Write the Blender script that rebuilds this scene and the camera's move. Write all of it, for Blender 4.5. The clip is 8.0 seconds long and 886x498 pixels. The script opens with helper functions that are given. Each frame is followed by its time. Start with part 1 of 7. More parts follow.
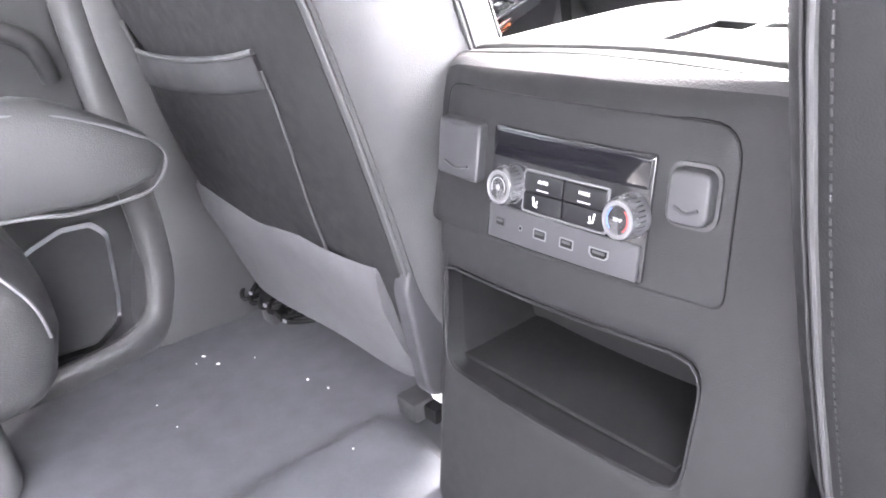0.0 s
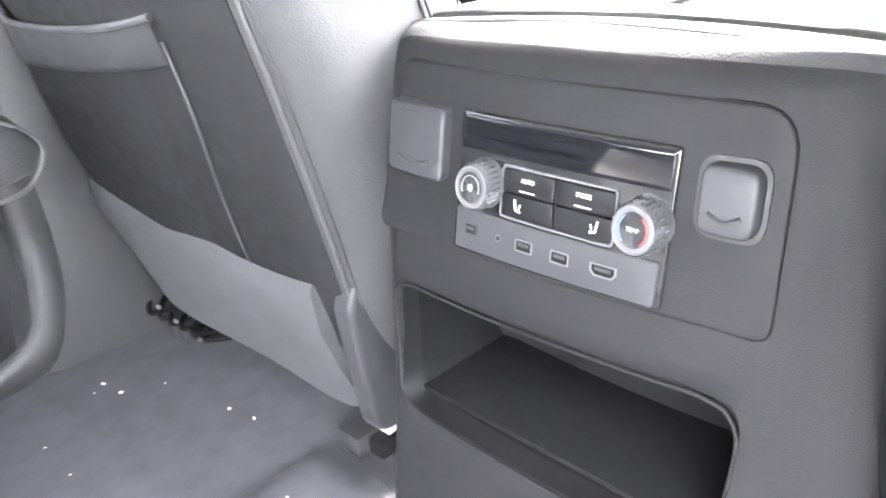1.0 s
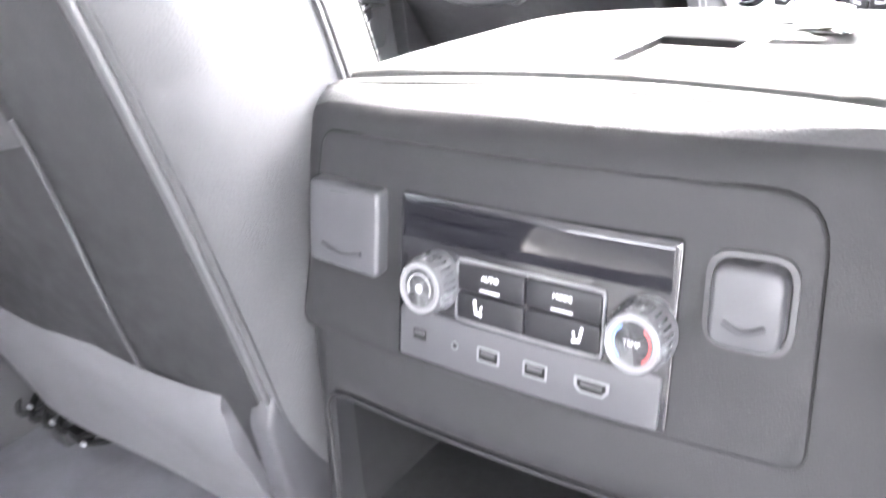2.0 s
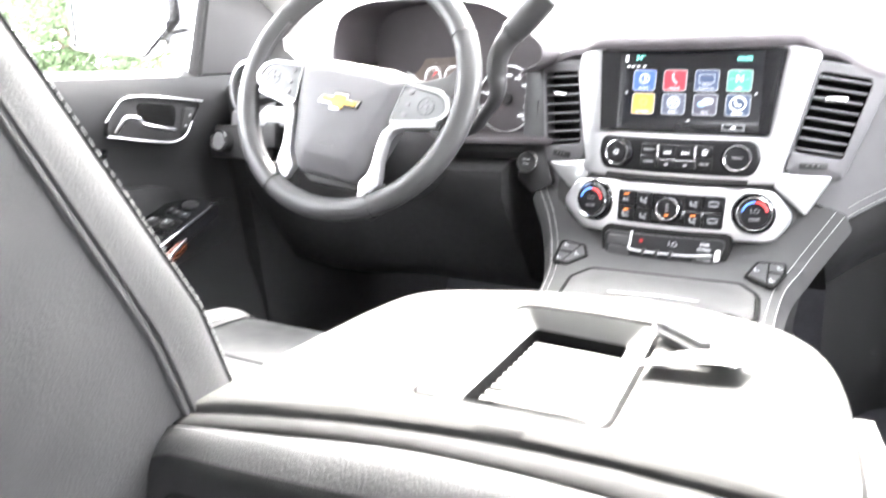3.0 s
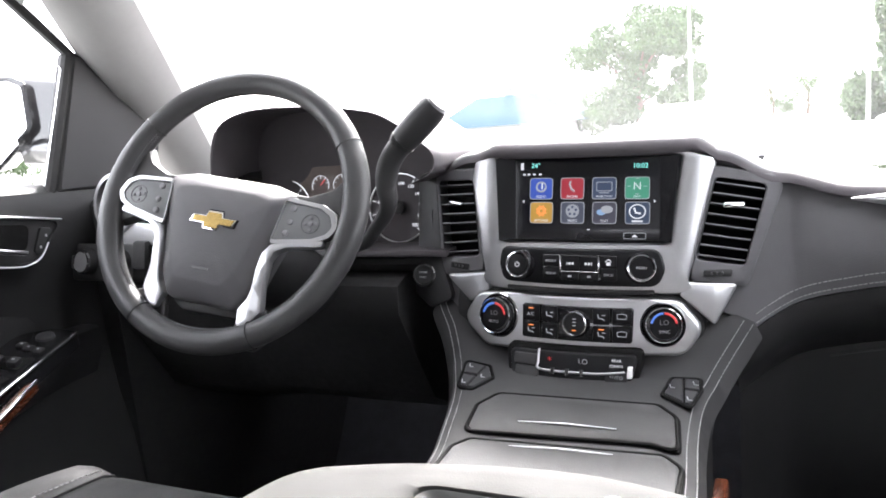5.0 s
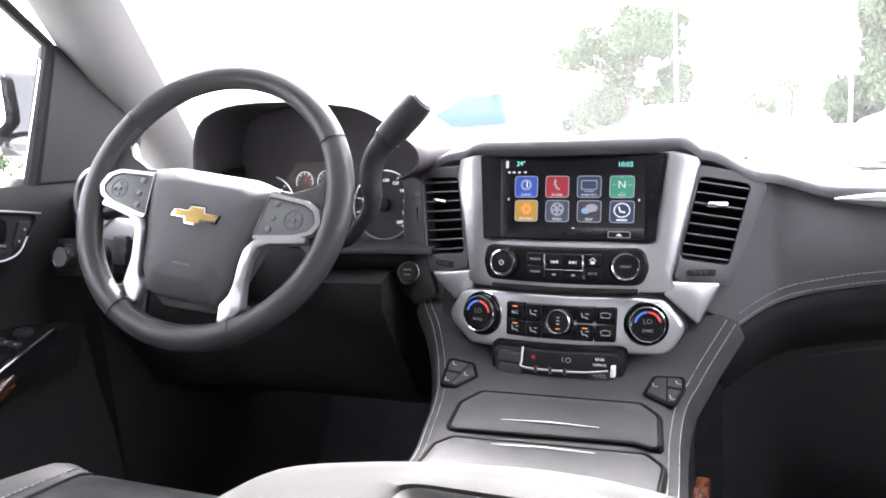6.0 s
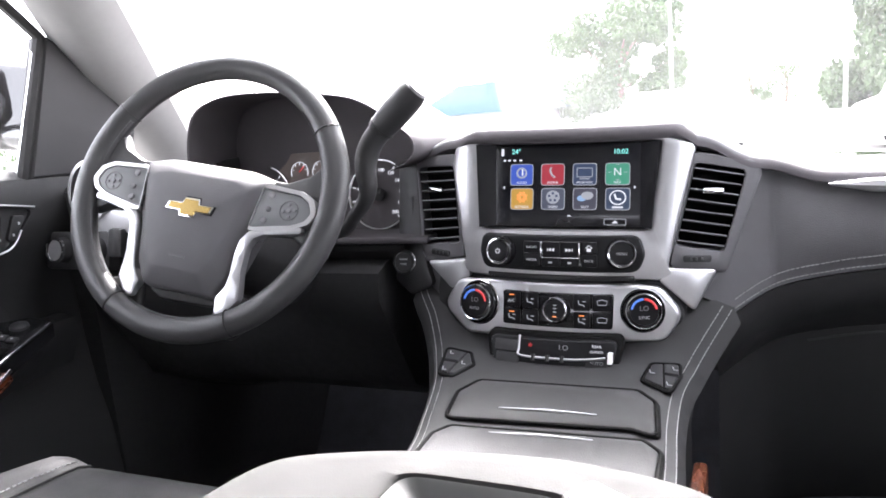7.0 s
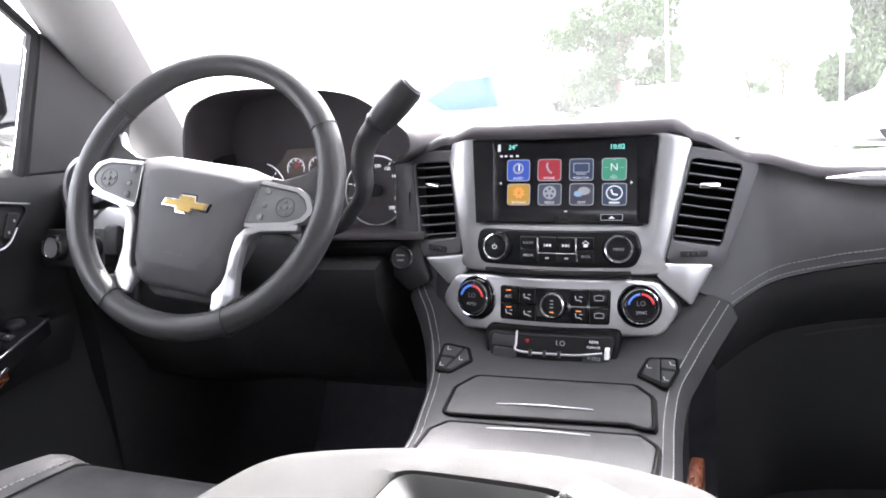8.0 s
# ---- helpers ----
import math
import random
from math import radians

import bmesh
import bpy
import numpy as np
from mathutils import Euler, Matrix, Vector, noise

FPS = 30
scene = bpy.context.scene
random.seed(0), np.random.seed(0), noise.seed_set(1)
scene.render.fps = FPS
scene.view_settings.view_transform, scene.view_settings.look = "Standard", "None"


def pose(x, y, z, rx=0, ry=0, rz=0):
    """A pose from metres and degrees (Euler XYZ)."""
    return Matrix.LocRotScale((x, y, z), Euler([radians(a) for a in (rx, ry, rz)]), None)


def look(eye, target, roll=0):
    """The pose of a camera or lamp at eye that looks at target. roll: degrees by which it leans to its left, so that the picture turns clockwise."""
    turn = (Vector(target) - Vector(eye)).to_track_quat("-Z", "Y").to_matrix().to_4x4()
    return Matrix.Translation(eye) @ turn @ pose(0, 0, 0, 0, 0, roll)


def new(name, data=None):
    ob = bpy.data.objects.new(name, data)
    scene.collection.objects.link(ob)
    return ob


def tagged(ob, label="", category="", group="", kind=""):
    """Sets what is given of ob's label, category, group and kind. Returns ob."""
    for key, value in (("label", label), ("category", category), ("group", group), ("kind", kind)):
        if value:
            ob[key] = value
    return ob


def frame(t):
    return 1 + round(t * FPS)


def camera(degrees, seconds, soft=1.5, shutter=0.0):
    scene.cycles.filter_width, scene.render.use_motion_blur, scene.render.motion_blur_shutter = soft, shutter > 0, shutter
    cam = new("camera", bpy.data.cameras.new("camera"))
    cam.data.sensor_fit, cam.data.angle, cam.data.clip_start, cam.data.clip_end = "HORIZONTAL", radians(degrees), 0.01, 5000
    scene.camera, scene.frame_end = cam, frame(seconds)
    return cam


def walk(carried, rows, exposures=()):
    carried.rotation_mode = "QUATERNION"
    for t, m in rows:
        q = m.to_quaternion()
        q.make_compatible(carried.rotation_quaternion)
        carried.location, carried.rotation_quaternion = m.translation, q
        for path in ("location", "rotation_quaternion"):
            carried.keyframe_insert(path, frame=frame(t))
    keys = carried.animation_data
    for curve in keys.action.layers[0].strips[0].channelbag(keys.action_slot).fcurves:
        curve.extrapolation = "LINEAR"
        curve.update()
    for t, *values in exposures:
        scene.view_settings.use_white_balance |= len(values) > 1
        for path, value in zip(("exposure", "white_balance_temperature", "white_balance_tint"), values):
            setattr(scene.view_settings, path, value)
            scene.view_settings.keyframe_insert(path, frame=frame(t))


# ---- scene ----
cam = camera(62.2, 8.0, 1.7, 0.5)
PATH = [
    (0, (0.54, -0.407, 0.815), (-1.075, 0.448, 0.002), -7.3),
    (0.2, (0.521, -0.401, 0.811), (-1.082, 0.476, -0.002), -6.9),
    (0.5, (0.481, -0.393, 0.805), (-1.087, 0.534, -0.021), -6.5),
    (1, (0.418, -0.369, 0.783), (-1.068, 0.656, -0.078), -5.6),
    (1.2, (0.4, -0.362, 0.778), (-1.049, 0.71, -0.089), -5.5),
    (2.3, (0.293, -0.306, 0.816), (-0.936, 1.063, 0.031), -4.1),
    (2.5, (0.277, -0.289, 0.855), (-0.886, 1.163, 0.122), -3.3),
    (2.7, (0.269, -0.273, 0.873), (-0.867, 1.246, 0.238), -4.5),
    (3, (0.26, -0.258, 0.892), (-0.799, 1.354, 0.361), -3.8),
    (3.5, (0.243, -0.236, 0.914), (-0.72, 1.458, 0.464), -3.9),
    (4, (0.231, -0.208, 0.919), (-0.675, 1.535, 0.545), -4.0),
    (4.5, (0.228, -0.18, 0.917), (-0.642, 1.592, 0.593), -4.7),
    (6, (0.227, -0.165, 0.912), (-0.578, 1.637, 0.589), -4.1),
    (6.5, (0.227, -0.165, 0.912), (-0.577, 1.635, 0.577), -4.4),
    (7, (0.227, -0.164, 0.912), (-0.569, 1.636, 0.559), -4.7),
    (7.5, (0.226, -0.163, 0.913), (-0.564, 1.638, 0.553), -4.7),
    (8, (0.227, -0.163, 0.913), (-0.562, 1.638, 0.546), -4.9),
]
EXPOSURES = [(0, 6.05, 6350, 19), (1.2, 6.1, 6350, 14), (2.3, 6.35, 6350, 17), (2.6, 6.2, 6350, 17), (2.9, 5.1, 6450, 14), (3.2, 3.1, 6450, 10), (3.5, 2.42, 6450, 9), (4.5, 2.45, 6400, 12), (6, 2.62, 6250, 17), (8, 2.65, 6250, 17)]
walk(cam, [(t, look(eye, target, roll)) for t, eye, target, roll in PATH], EXPOSURES)

# ---- daylight ----
world = bpy.data.worlds.new("sky")
scene.world = world
world.use_nodes = True
wn = world.node_tree.nodes
sky = wn.new("ShaderNodeTexSky")
sky.sky_type, sky.sun_disc = "NISHITA", False
sky.sun_elevation, sky.sun_rotation = radians(43), radians(-14)
sky.air_density, sky.dust_density = 1.0, 4.0
haze = wn.new("ShaderNodeMix")
haze.data_type = "RGBA"
haze.inputs[0].default_value = 0.75
haze.inputs[7].default_value = (12, 12, 12.2, 1)
world.node_tree.links.new(sky.outputs[0], haze.inputs[6])
world.node_tree.links.new(haze.outputs[2], wn["Background"].inputs[0])
wn["Background"].inputs[1].default_value = 0.15
sun = new("sun", bpy.data.lights.new("sun", "SUN"))
sun.data.energy, sun.data.angle, sun.data.color = 4.2, radians(14), (1.0, 0.97, 0.92)
sun.matrix_world = look((-1.7, 6.9, 6.7), (0, 0, 0))


# ---- materials ----
def material(name, base, rough=0.5, metal=0.0, var=0.12, scale=60.0, bump=0.0, bscale=900.0, spec=0.5, coat=0.0, stretch=(1, 1, 1), voronoi=False):
    """Base colour varied at two scales, with fine relief."""
    m = bpy.data.materials.new(name)
    m.use_nodes = True
    n, l = m.node_tree.nodes, m.node_tree.links
    b = n["Principled BSDF"]
    co, mp = n.new("ShaderNodeTexCoord"), n.new("ShaderNodeMapping")
    mp.inputs["Scale"].default_value = stretch
    l.new(co.outputs["Object"], mp.inputs[0])
    big, small = n.new("ShaderNodeTexNoise"), n.new("ShaderNodeTexNoise")
    big.inputs["Scale"].default_value, small.inputs["Scale"].default_value = scale / 8, scale
    small.inputs["Detail"].default_value = 6
    add = n.new("ShaderNodeMath")
    add.operation = "ADD"
    for t, i in ((big, 0), (small, 1)):
        l.new(mp.outputs[0], t.inputs["Vector"])
        l.new(t.outputs["Fac"], add.inputs[i])
    ramp = n.new("ShaderNodeMapRange")
    ramp.inputs[1].default_value, ramp.inputs[2].default_value = 0.6, 1.4
    ramp.inputs[3].default_value, ramp.inputs[4].default_value = 1 - var, 1 + var
    l.new(add.outputs[0], ramp.inputs[0])
    mul = n.new("ShaderNodeVectorMath")
    mul.operation = "SCALE"
    mul.inputs[0].default_value = base
    l.new(ramp.outputs[0], mul.inputs["Scale"])
    l.new(mul.outputs[0], b.inputs["Base Color"])
    b.inputs["Metallic"].default_value = metal
    rr = n.new("ShaderNodeMapRange")
    rr.inputs[1].default_value, rr.inputs[2].default_value = 0.3, 0.7
    rr.inputs[3].default_value, rr.inputs[4].default_value = max(rough - 0.06, 0.02) if metal < 0.4 else rough, rough + (0.06 if metal < 0.4 else 0.02)
    l.new(small.outputs["Fac"], rr.inputs[0])
    l.new(rr.outputs[0], b.inputs["Roughness"])
    b.inputs["Specular IOR Level"].default_value = spec
    b.inputs["Coat Weight"].default_value = coat
    if bump:
        g = n.new("ShaderNodeTexVoronoi" if voronoi else "ShaderNodeTexNoise")
        g.inputs["Scale"].default_value = bscale
        l.new(mp.outputs[0], g.inputs["Vector"])
        bp = n.new("ShaderNodeBump")
        bp.inputs["Strength"].default_value, bp.inputs["Distance"].default_value = bump, 0.0006
        l.new(g.outputs[0], bp.inputs["Height"])
        l.new(bp.outputs[0], b.inputs["Normal"])
    return m


def glow(name, colour, strength):
    m = material(name, tuple(c * 0.12 for c in colour), 0.35, var=0.02)
    b = m.node_tree.nodes["Principled BSDF"]
    b.inputs["Emission Color"].default_value = (*colour, 1)
    b.inputs["Emission Strength"].default_value = strength * 0.26
    return m


LEATHER = material("black leather", (0.035, 0.035, 0.036), 0.50, var=0.10, scale=40, bump=0.35, bscale=650, spec=0.26, voronoi=True)
DASH_LEATHER = material("soft grey-black dash leather", (0.108, 0.106, 0.112), 0.55, var=0.10, scale=40, bump=0.3, bscale=800, spec=0.3, voronoi=True)
DOOR_SKIN = material("dark door leather", (0.024, 0.024, 0.025), 0.52, var=0.12, scale=40, bump=0.3, bscale=700, spec=0.3, voronoi=True)
KNOB_GREY = material("clear grey knob plastic", (0.045, 0.045, 0.048), 0.25, var=0.05, scale=90)
LEATHER_SMOOTH = material("smooth black leather", (0.040, 0.040, 0.041), 0.42, var=0.08, scale=40, bump=0.2, bscale=700, voronoi=True)
CLOTH_FLAP = material("charcoal carpet trim", (0.043, 0.043, 0.046), 0.9, var=0.15, scale=300, bump=0.6, bscale=1500)
CARPET = material("charcoal carpet", (0.054, 0.055, 0.062), 0.95, var=0.22, scale=260, bump=0.9, bscale=1400)
CONSOLE_SKIN = material("dark grey console skin", (0.040, 0.040, 0.041), 0.62, var=0.08, scale=40, bump=0.2, bscale=700, spec=0.2, voronoi=True)
LID_LEATHER = material("matt armrest leather", (0.029, 0.029, 0.0282), 0.78, var=0.08, scale=40, bump=0.08, bscale=900, spec=0.10, voronoi=True)
PLASTIC = material("dark grained plastic", (0.026, 0.026, 0.027), 0.5, var=0.08, scale=80, bump=0.3, bscale=1100)
PLASTIC_GREY = material("grey satin plastic", (0.075, 0.075, 0.078), 0.42, var=0.06, scale=80, bump=0.12, bscale=1200)
PLASTIC_MATT = material("matt black plastic", (0.018, 0.018, 0.019), 0.62, var=0.1, scale=90, bump=0.25, bscale=1100)
GLOSS_BLACK = material("gloss black plastic", (0.010, 0.010, 0.011), 0.12, var=0.05, scale=50)
SILVER = material("brushed satin silver", (0.54, 0.54, 0.55), 0.34, metal=0.85, var=0.03, scale=200)
CHROME = material("chrome", (0.80, 0.80, 0.81), 0.08, metal=1.0, var=0.03, scale=30)
THREAD = material("grey thread", (0.30, 0.30, 0.30), 0.8, var=0.15, scale=400)
HEADLINER = material("light grey woven headliner", (0.50, 0.50, 0.49), 0.9, var=0.06, scale=300, bump=0.4, bscale=1500)
PILLAR_MAT = material("light grey pillar plastic", (0.36, 0.36, 0.35), 0.55, var=0.05, scale=100, bump=0.2, bscale=1000)
RUBBER = material("black rubber", (0.020, 0.020, 0.020), 0.7, var=0.1, scale=120)
WOOD = material("red brown wood trim", (0.075, 0.022, 0.010), 0.25, var=0.45, scale=60, coat=0.6, stretch=(6, 0.8, 6))
PAINT_BLACK = material("black car paint", (0.012, 0.012, 0.013), 0.15, var=0.05, scale=40, coat=1.0)
MIRROR = material("mirror glass", (0.9, 0.9, 0.9), 0.02, metal=1.0, var=0.01)
SCREEN = material("dark display glass", (0.006, 0.006, 0.008), 0.22, var=0.02, scale=20)
DARK_GLASS = material("unlit display glass", (0.004, 0.004, 0.005), 0.05, var=0.02, scale=20, spec=0.3)
PAPER = material("white paper tag", (0.80, 0.80, 0.78), 0.7, var=0.03, scale=100)
HOOD_BLACK = material("dull black hood skin", (0.085, 0.078, 0.084), 0.75, var=0.1, scale=90, bump=0.3, bscale=900, spec=0.3)
KEY_BLACK = material("satin black key plastic", (0.008, 0.008, 0.009), 0.38, var=0.06, scale=90, spec=0.18)
DIAL_BROWN = material("warm brown dial plate", (0.13, 0.10, 0.088), 0.5, var=0.06, scale=60)
POD_GREY = material("satin grey pod plastic", (0.17, 0.175, 0.18), 0.42, var=0.05, scale=90)
DIM_MARK = material("dim grey print", (0.2, 0.2, 0.205), 0.6, var=0.03)
# near-black for rubber parts, and for shade put into gaps and recesses
NEAR_BLACK = material("near-black rubber and gap shade", (0.006, 0.006, 0.006), 0.85, var=0.1, scale=120, spec=0.15)
BUTTON_GREY = material("pale grey button plastic", (0.20, 0.20, 0.21), 0.5, var=0.05, scale=80)
TRAY_SILVER = material("dull silver tray plastic", (0.115, 0.115, 0.113), 0.55, metal=0.15, var=0.05, scale=150, spec=0.3)
SLAT_SILVER = material("worn silver slat", (0.050, 0.050, 0.049), 0.7, var=0.06, scale=150, spec=0.2)
COVER_GREY = material("dark grey socket plastic", (0.027, 0.027, 0.029), 0.45, var=0.06, scale=80, spec=0.3)
PLASTIC_MID = material("mid grey plastic", (0.13, 0.13, 0.135), 0.45, var=0.06, scale=80)
CONSOLE_BLACK = material("black grained console plastic", (0.0105, 0.0105, 0.011), 0.56, var=0.1, scale=80, bump=0.35, bscale=1000, spec=0.18)
# copy of the leather, darkened for the shade on the seat backs
SHADED_LEATHER = material("black leather darkened for shade", (0.012, 0.012, 0.0125), 0.6, var=0.1, scale=60, bump=0.3, bscale=700, spec=0.18, voronoi=True)
BLUE_PRINT = material("blue print", (0.05, 0.10, 0.30), 0.6, var=0.03)
RED_PRINT = material("red print", (0.25, 0.03, 0.03), 0.6, var=0.03)
WHITE_MARK = glow("lit white marking", (0.85, 0.87, 0.90), 0.6)
GREY_MARK = material("printed grey marking", (0.45, 0.46, 0.47), 0.6, var=0.03)
GOLD = material("gold badge enamel", (0.62, 0.44, 0.16), 0.25, metal=0.9, var=0.06, scale=120)
ASPHALT = material("sunlit pale concrete", (0.30, 0.295, 0.28), 0.9, var=0.2, scale=3, bump=0.3, bscale=60)
LEAF = material("green leaves", (0.075, 0.115, 0.05), 0.6, var=0.35, scale=4)
BARK = material("grey bark", (0.16, 0.12, 0.09), 0.9, var=0.3, scale=12)
WHITE_PAINT = material("white car paint", (0.75, 0.75, 0.75), 0.3, var=0.03, coat=0.6)
ROOF_BLUE = material("blue sheet roof", (0.05, 0.085, 0.11), 0.95, spec=0.05, var=0.08, scale=4)
WALL_PALE = material("pale wall", (0.6, 0.6, 0.58), 0.8, var=0.08, scale=4)
GLASS = bpy.data.materials.new("clear glass")
GLASS.use_nodes = True
gb = GLASS.node_tree.nodes["Principled BSDF"]
gb.inputs["Base Color"].default_value = (0.96, 0.98, 0.97, 1)
gb.inputs["Transmission Weight"].default_value, gb.inputs["Roughness"].default_value, gb.inputs["IOR"].default_value = 1.0, 0.0, 1.45
PRIVACY_GLASS = GLASS.copy()
PRIVACY_GLASS.name = "dark privacy glass"
PRIVACY_GLASS.node_tree.nodes["Principled BSDF"].inputs["Base Color"].default_value = (0.10, 0.11, 0.11, 1)
# glare is put into the windscreen as a pale translucent veil
VEILED_GLASS = GLASS.copy()
VEILED_GLASS.name = "windscreen glass with a glare veil"
dn, dl = VEILED_GLASS.node_tree.nodes, VEILED_GLASS.node_tree.links
film, mixer = dn.new("ShaderNodeBsdfTranslucent"), dn.new("ShaderNodeMixShader")
film.inputs["Color"].default_value = (0.92, 0.90, 0.92, 1)
veil_noise = dn.new("ShaderNodeTexNoise")
veil_noise.inputs["Scale"].default_value = 3.0
amount = dn.new("ShaderNodeMapRange")
amount.inputs[3].default_value, amount.inputs[4].default_value = 0.0022, 0.0045
dl.new(veil_noise.outputs["Fac"], amount.inputs[0])
dl.new(amount.outputs[0], mixer.inputs[0])
dl.new(dn["Principled BSDF"].outputs[0], mixer.inputs[1])
dl.new(film.outputs[0], mixer.inputs[2])
dl.new(mixer.outputs[0], dn["Material Output"].inputs["Surface"])


# ---- mesh helpers ----
def mesh_of(name, bm, mat, smooth=True):
    if bm.faces:
        bmesh.ops.recalc_face_normals(bm, faces=bm.faces)
    me = bpy.data.meshes.new(name)
    bm.to_mesh(me)
    bm.free()
    me.materials.append(mat)
    if smooth:
        for p in me.polygons:
            p.use_smooth = True
        me.set_sharp_from_angle(angle=radians(38))
    return me


SET_AT = {}  # things that are drawn square to themselves and then set at their place in the car


def thing(name, label, category, base=(0, 0, 0), group="", kind=""):
    """An empty at the thing's base, to which its parts belong."""
    ob = new(name)
    ob.empty_display_size = 0.05
    ob.matrix_world = Matrix.Translation(base)
    return tagged(ob, label, category, group, kind)


def part(name, bm, mat, parent, label="", smooth=True):
    top, root = parent, parent
    m = Matrix.Identity(4)
    while top:
        m = top.matrix_basis @ m
        root, top = top, top.parent
    if root.name in SET_AT:
        bmesh.ops.transform(bm, matrix=SET_AT[root.name], verts=bm.verts)
    ob = new(name, mesh_of(name, bm, mat, smooth))
    ob.parent = parent
    ob.matrix_basis = m.inverted()
    return tagged(ob, label)


def single(name, bm, mat, label, category="", group="", kind="", smooth=True):
    return tagged(new(name, mesh_of(name, bm, mat, smooth)), label, category, group, kind)


def axes(origin, u, v):
    """A frame with its x along u, its y along v, and z out of the two."""
    u, v = Vector(u).normalized(), Vector(v)
    v = (v - u * v.dot(u)).normalized()
    w = u.cross(v)
    return Matrix.Translation(origin) @ Matrix((u, v, w)).transposed().to_4x4()


def box(size, centre=(0, 0, 0), bevel=0.0, seg=2, m=None, bm=None):
    """A block with rounded edges."""
    b = bmesh.new()
    bmesh.ops.create_cube(b, size=1)
    for v in b.verts:
        v.co = Vector(v.co[i] * size[i] for i in range(3))
    if bevel:
        bmesh.ops.bevel(b, geom=b.edges[:], offset=min(bevel, min(size) * 0.49), segments=seg, affect="EDGES", profile=0.5)
    bmesh.ops.translate(b, verts=b.verts, vec=centre)
    if m:
        bmesh.ops.transform(b, matrix=m, verts=b.verts)
    return join(bm, b)


def join(bm, b):
    if bm is None:
        return b
    me = bpy.data.meshes.new("joined")
    b.to_mesh(me)
    b.free()
    bm.from_mesh(me)
    bpy.data.meshes.remove(me)
    return bm


def rounded(points, r, seg=5):
    """A polygon with its corners rounded by r (one value, or one for each corner)."""
    out, n = [], len(points)
    for i, p in enumerate(points):
        p, a, c = Vector(p), Vector(points[i - 1]), Vector(points[(i + 1) % n])
        rad = r[i] if isinstance(r, (list, tuple)) else r
        d1, d2 = (a - p), (c - p)
        ang = d1.angle(d2)
        cut = min(rad / max(math.tan(ang / 2), 1e-3), d1.length * 0.48, d2.length * 0.48)
        if cut < 1e-5:
            out.append(p)
            continue
        s, e = p + d1.normalized() * cut, p + d2.normalized() * cut
        for k in range(seg + 1):
            t = k / seg
            out.append(s * (1 - t) ** 2 + p * 2 * t * (1 - t) + e * t * t)
    return out


def slab(points, low, high, bevel=0.0, seg=2, m=None, bm=None, warp=None, cuts=0.0):
    """An outline in x, y drawn out in z from low to high, its top edge rounded; warped or laid at m."""
    b = bmesh.new()
    face = b.faces.new([b.verts.new((p[0], p[1], low)) for p in points])
    up = bmesh.ops.extrude_face_region(b, geom=[face])
    top = [g for g in up["geom"] if isinstance(g, bmesh.types.BMVert)]
    bmesh.ops.translate(b, verts=top, vec=(0, 0, high - low))
    if bevel:
        rim = [e for e in b.edges if all(abs(v.co.z - high) < 1e-7 for v in e.verts)]
        bmesh.ops.bevel(b, geom=rim, offset=bevel, segments=seg, affect="EDGES", profile=0.5)
    return finish(b, m, bm, warp, cuts)


def finish(b, m, bm, warp, cuts):
    if cuts:
        xs = [v.co.x for v in b.verts]
        ys = [v.co.y for v in b.verts]
        for k in range(math.ceil(min(xs) / cuts), math.floor(max(xs) / cuts) + 1):
            bmesh.ops.bisect_plane(b, geom=b.verts[:] + b.edges[:] + b.faces[:], plane_co=(k * cuts, 0, 0), plane_no=(1, 0, 0))
        for k in range(math.ceil(min(ys) / cuts), math.floor(max(ys) / cuts) + 1):
            bmesh.ops.bisect_plane(b, geom=b.verts[:] + b.edges[:] + b.faces[:], plane_co=(0, k * cuts, 0), plane_no=(0, 1, 0))
    if warp:
        for v in b.verts:
            v.co = warp(*v.co)
    if m:
        bmesh.ops.transform(b, matrix=m, verts=b.verts)
    return join(bm, b)


def star(points, count):
    """The outline sampled at even angles round its middle."""
    pts = [Vector(p) for p in points]
    c = sum(pts, Vector((0, 0))) / len(pts)
    lo = Vector((min(p.x for p in pts), min(p.y for p in pts)))
    hi = Vector((max(p.x for p in pts), max(p.y for p in pts)))
    c = (lo + hi) / 2
    out = []
    for k in range(count):
        a = 2 * math.pi * k / count
        d = Vector((math.cos(a) * (hi.x - lo.x), math.sin(a) * (hi.y - lo.y)))
        best = None
        for i, p in enumerate(pts):
            e = pts[i - 1] - p
            det = d.x * -e.y + d.y * e.x
            if abs(det) < 1e-12:
                continue
            q = p - c
            t = (q.x * -e.y + q.y * e.x) / det
            s = (d.x * q.y - d.y * q.x) / det
            if t > 0 and -1e-6 <= s <= 1 + 1e-6 and (best is None or t > best):
                best = t
        out.append(c + d * (best or 0))
    return out


def ring(outer, inner, low, high, inner_low=None, count=72, m=None, bm=None, warp=None, rim=0.0):
    """A frame between two outlines; its inner wall goes down to inner_low."""
    o, i = star(outer, count), star(inner, count)
    deep = low if inner_low is None else inner_low
    mid = [o[k].lerp(i[k], 0.5) for k in range(count)]
    loops = [[(p.x, p.y, low) for p in o], [(p.x, p.y, high - rim) for p in o], [(p.x, p.y, high) for p in [o[k].lerp(i[k], 0.12) for k in range(count)]],
             [(p.x, p.y, high) for p in mid], [(p.x, p.y, high) for p in [i[k].lerp(o[k], 0.08) for k in range(count)]], [(p.x, p.y, high - rim) for p in i], [(p.x, p.y, deep) for p in i]]
    return loft(loops, m=m, bm=bm, warp=warp)


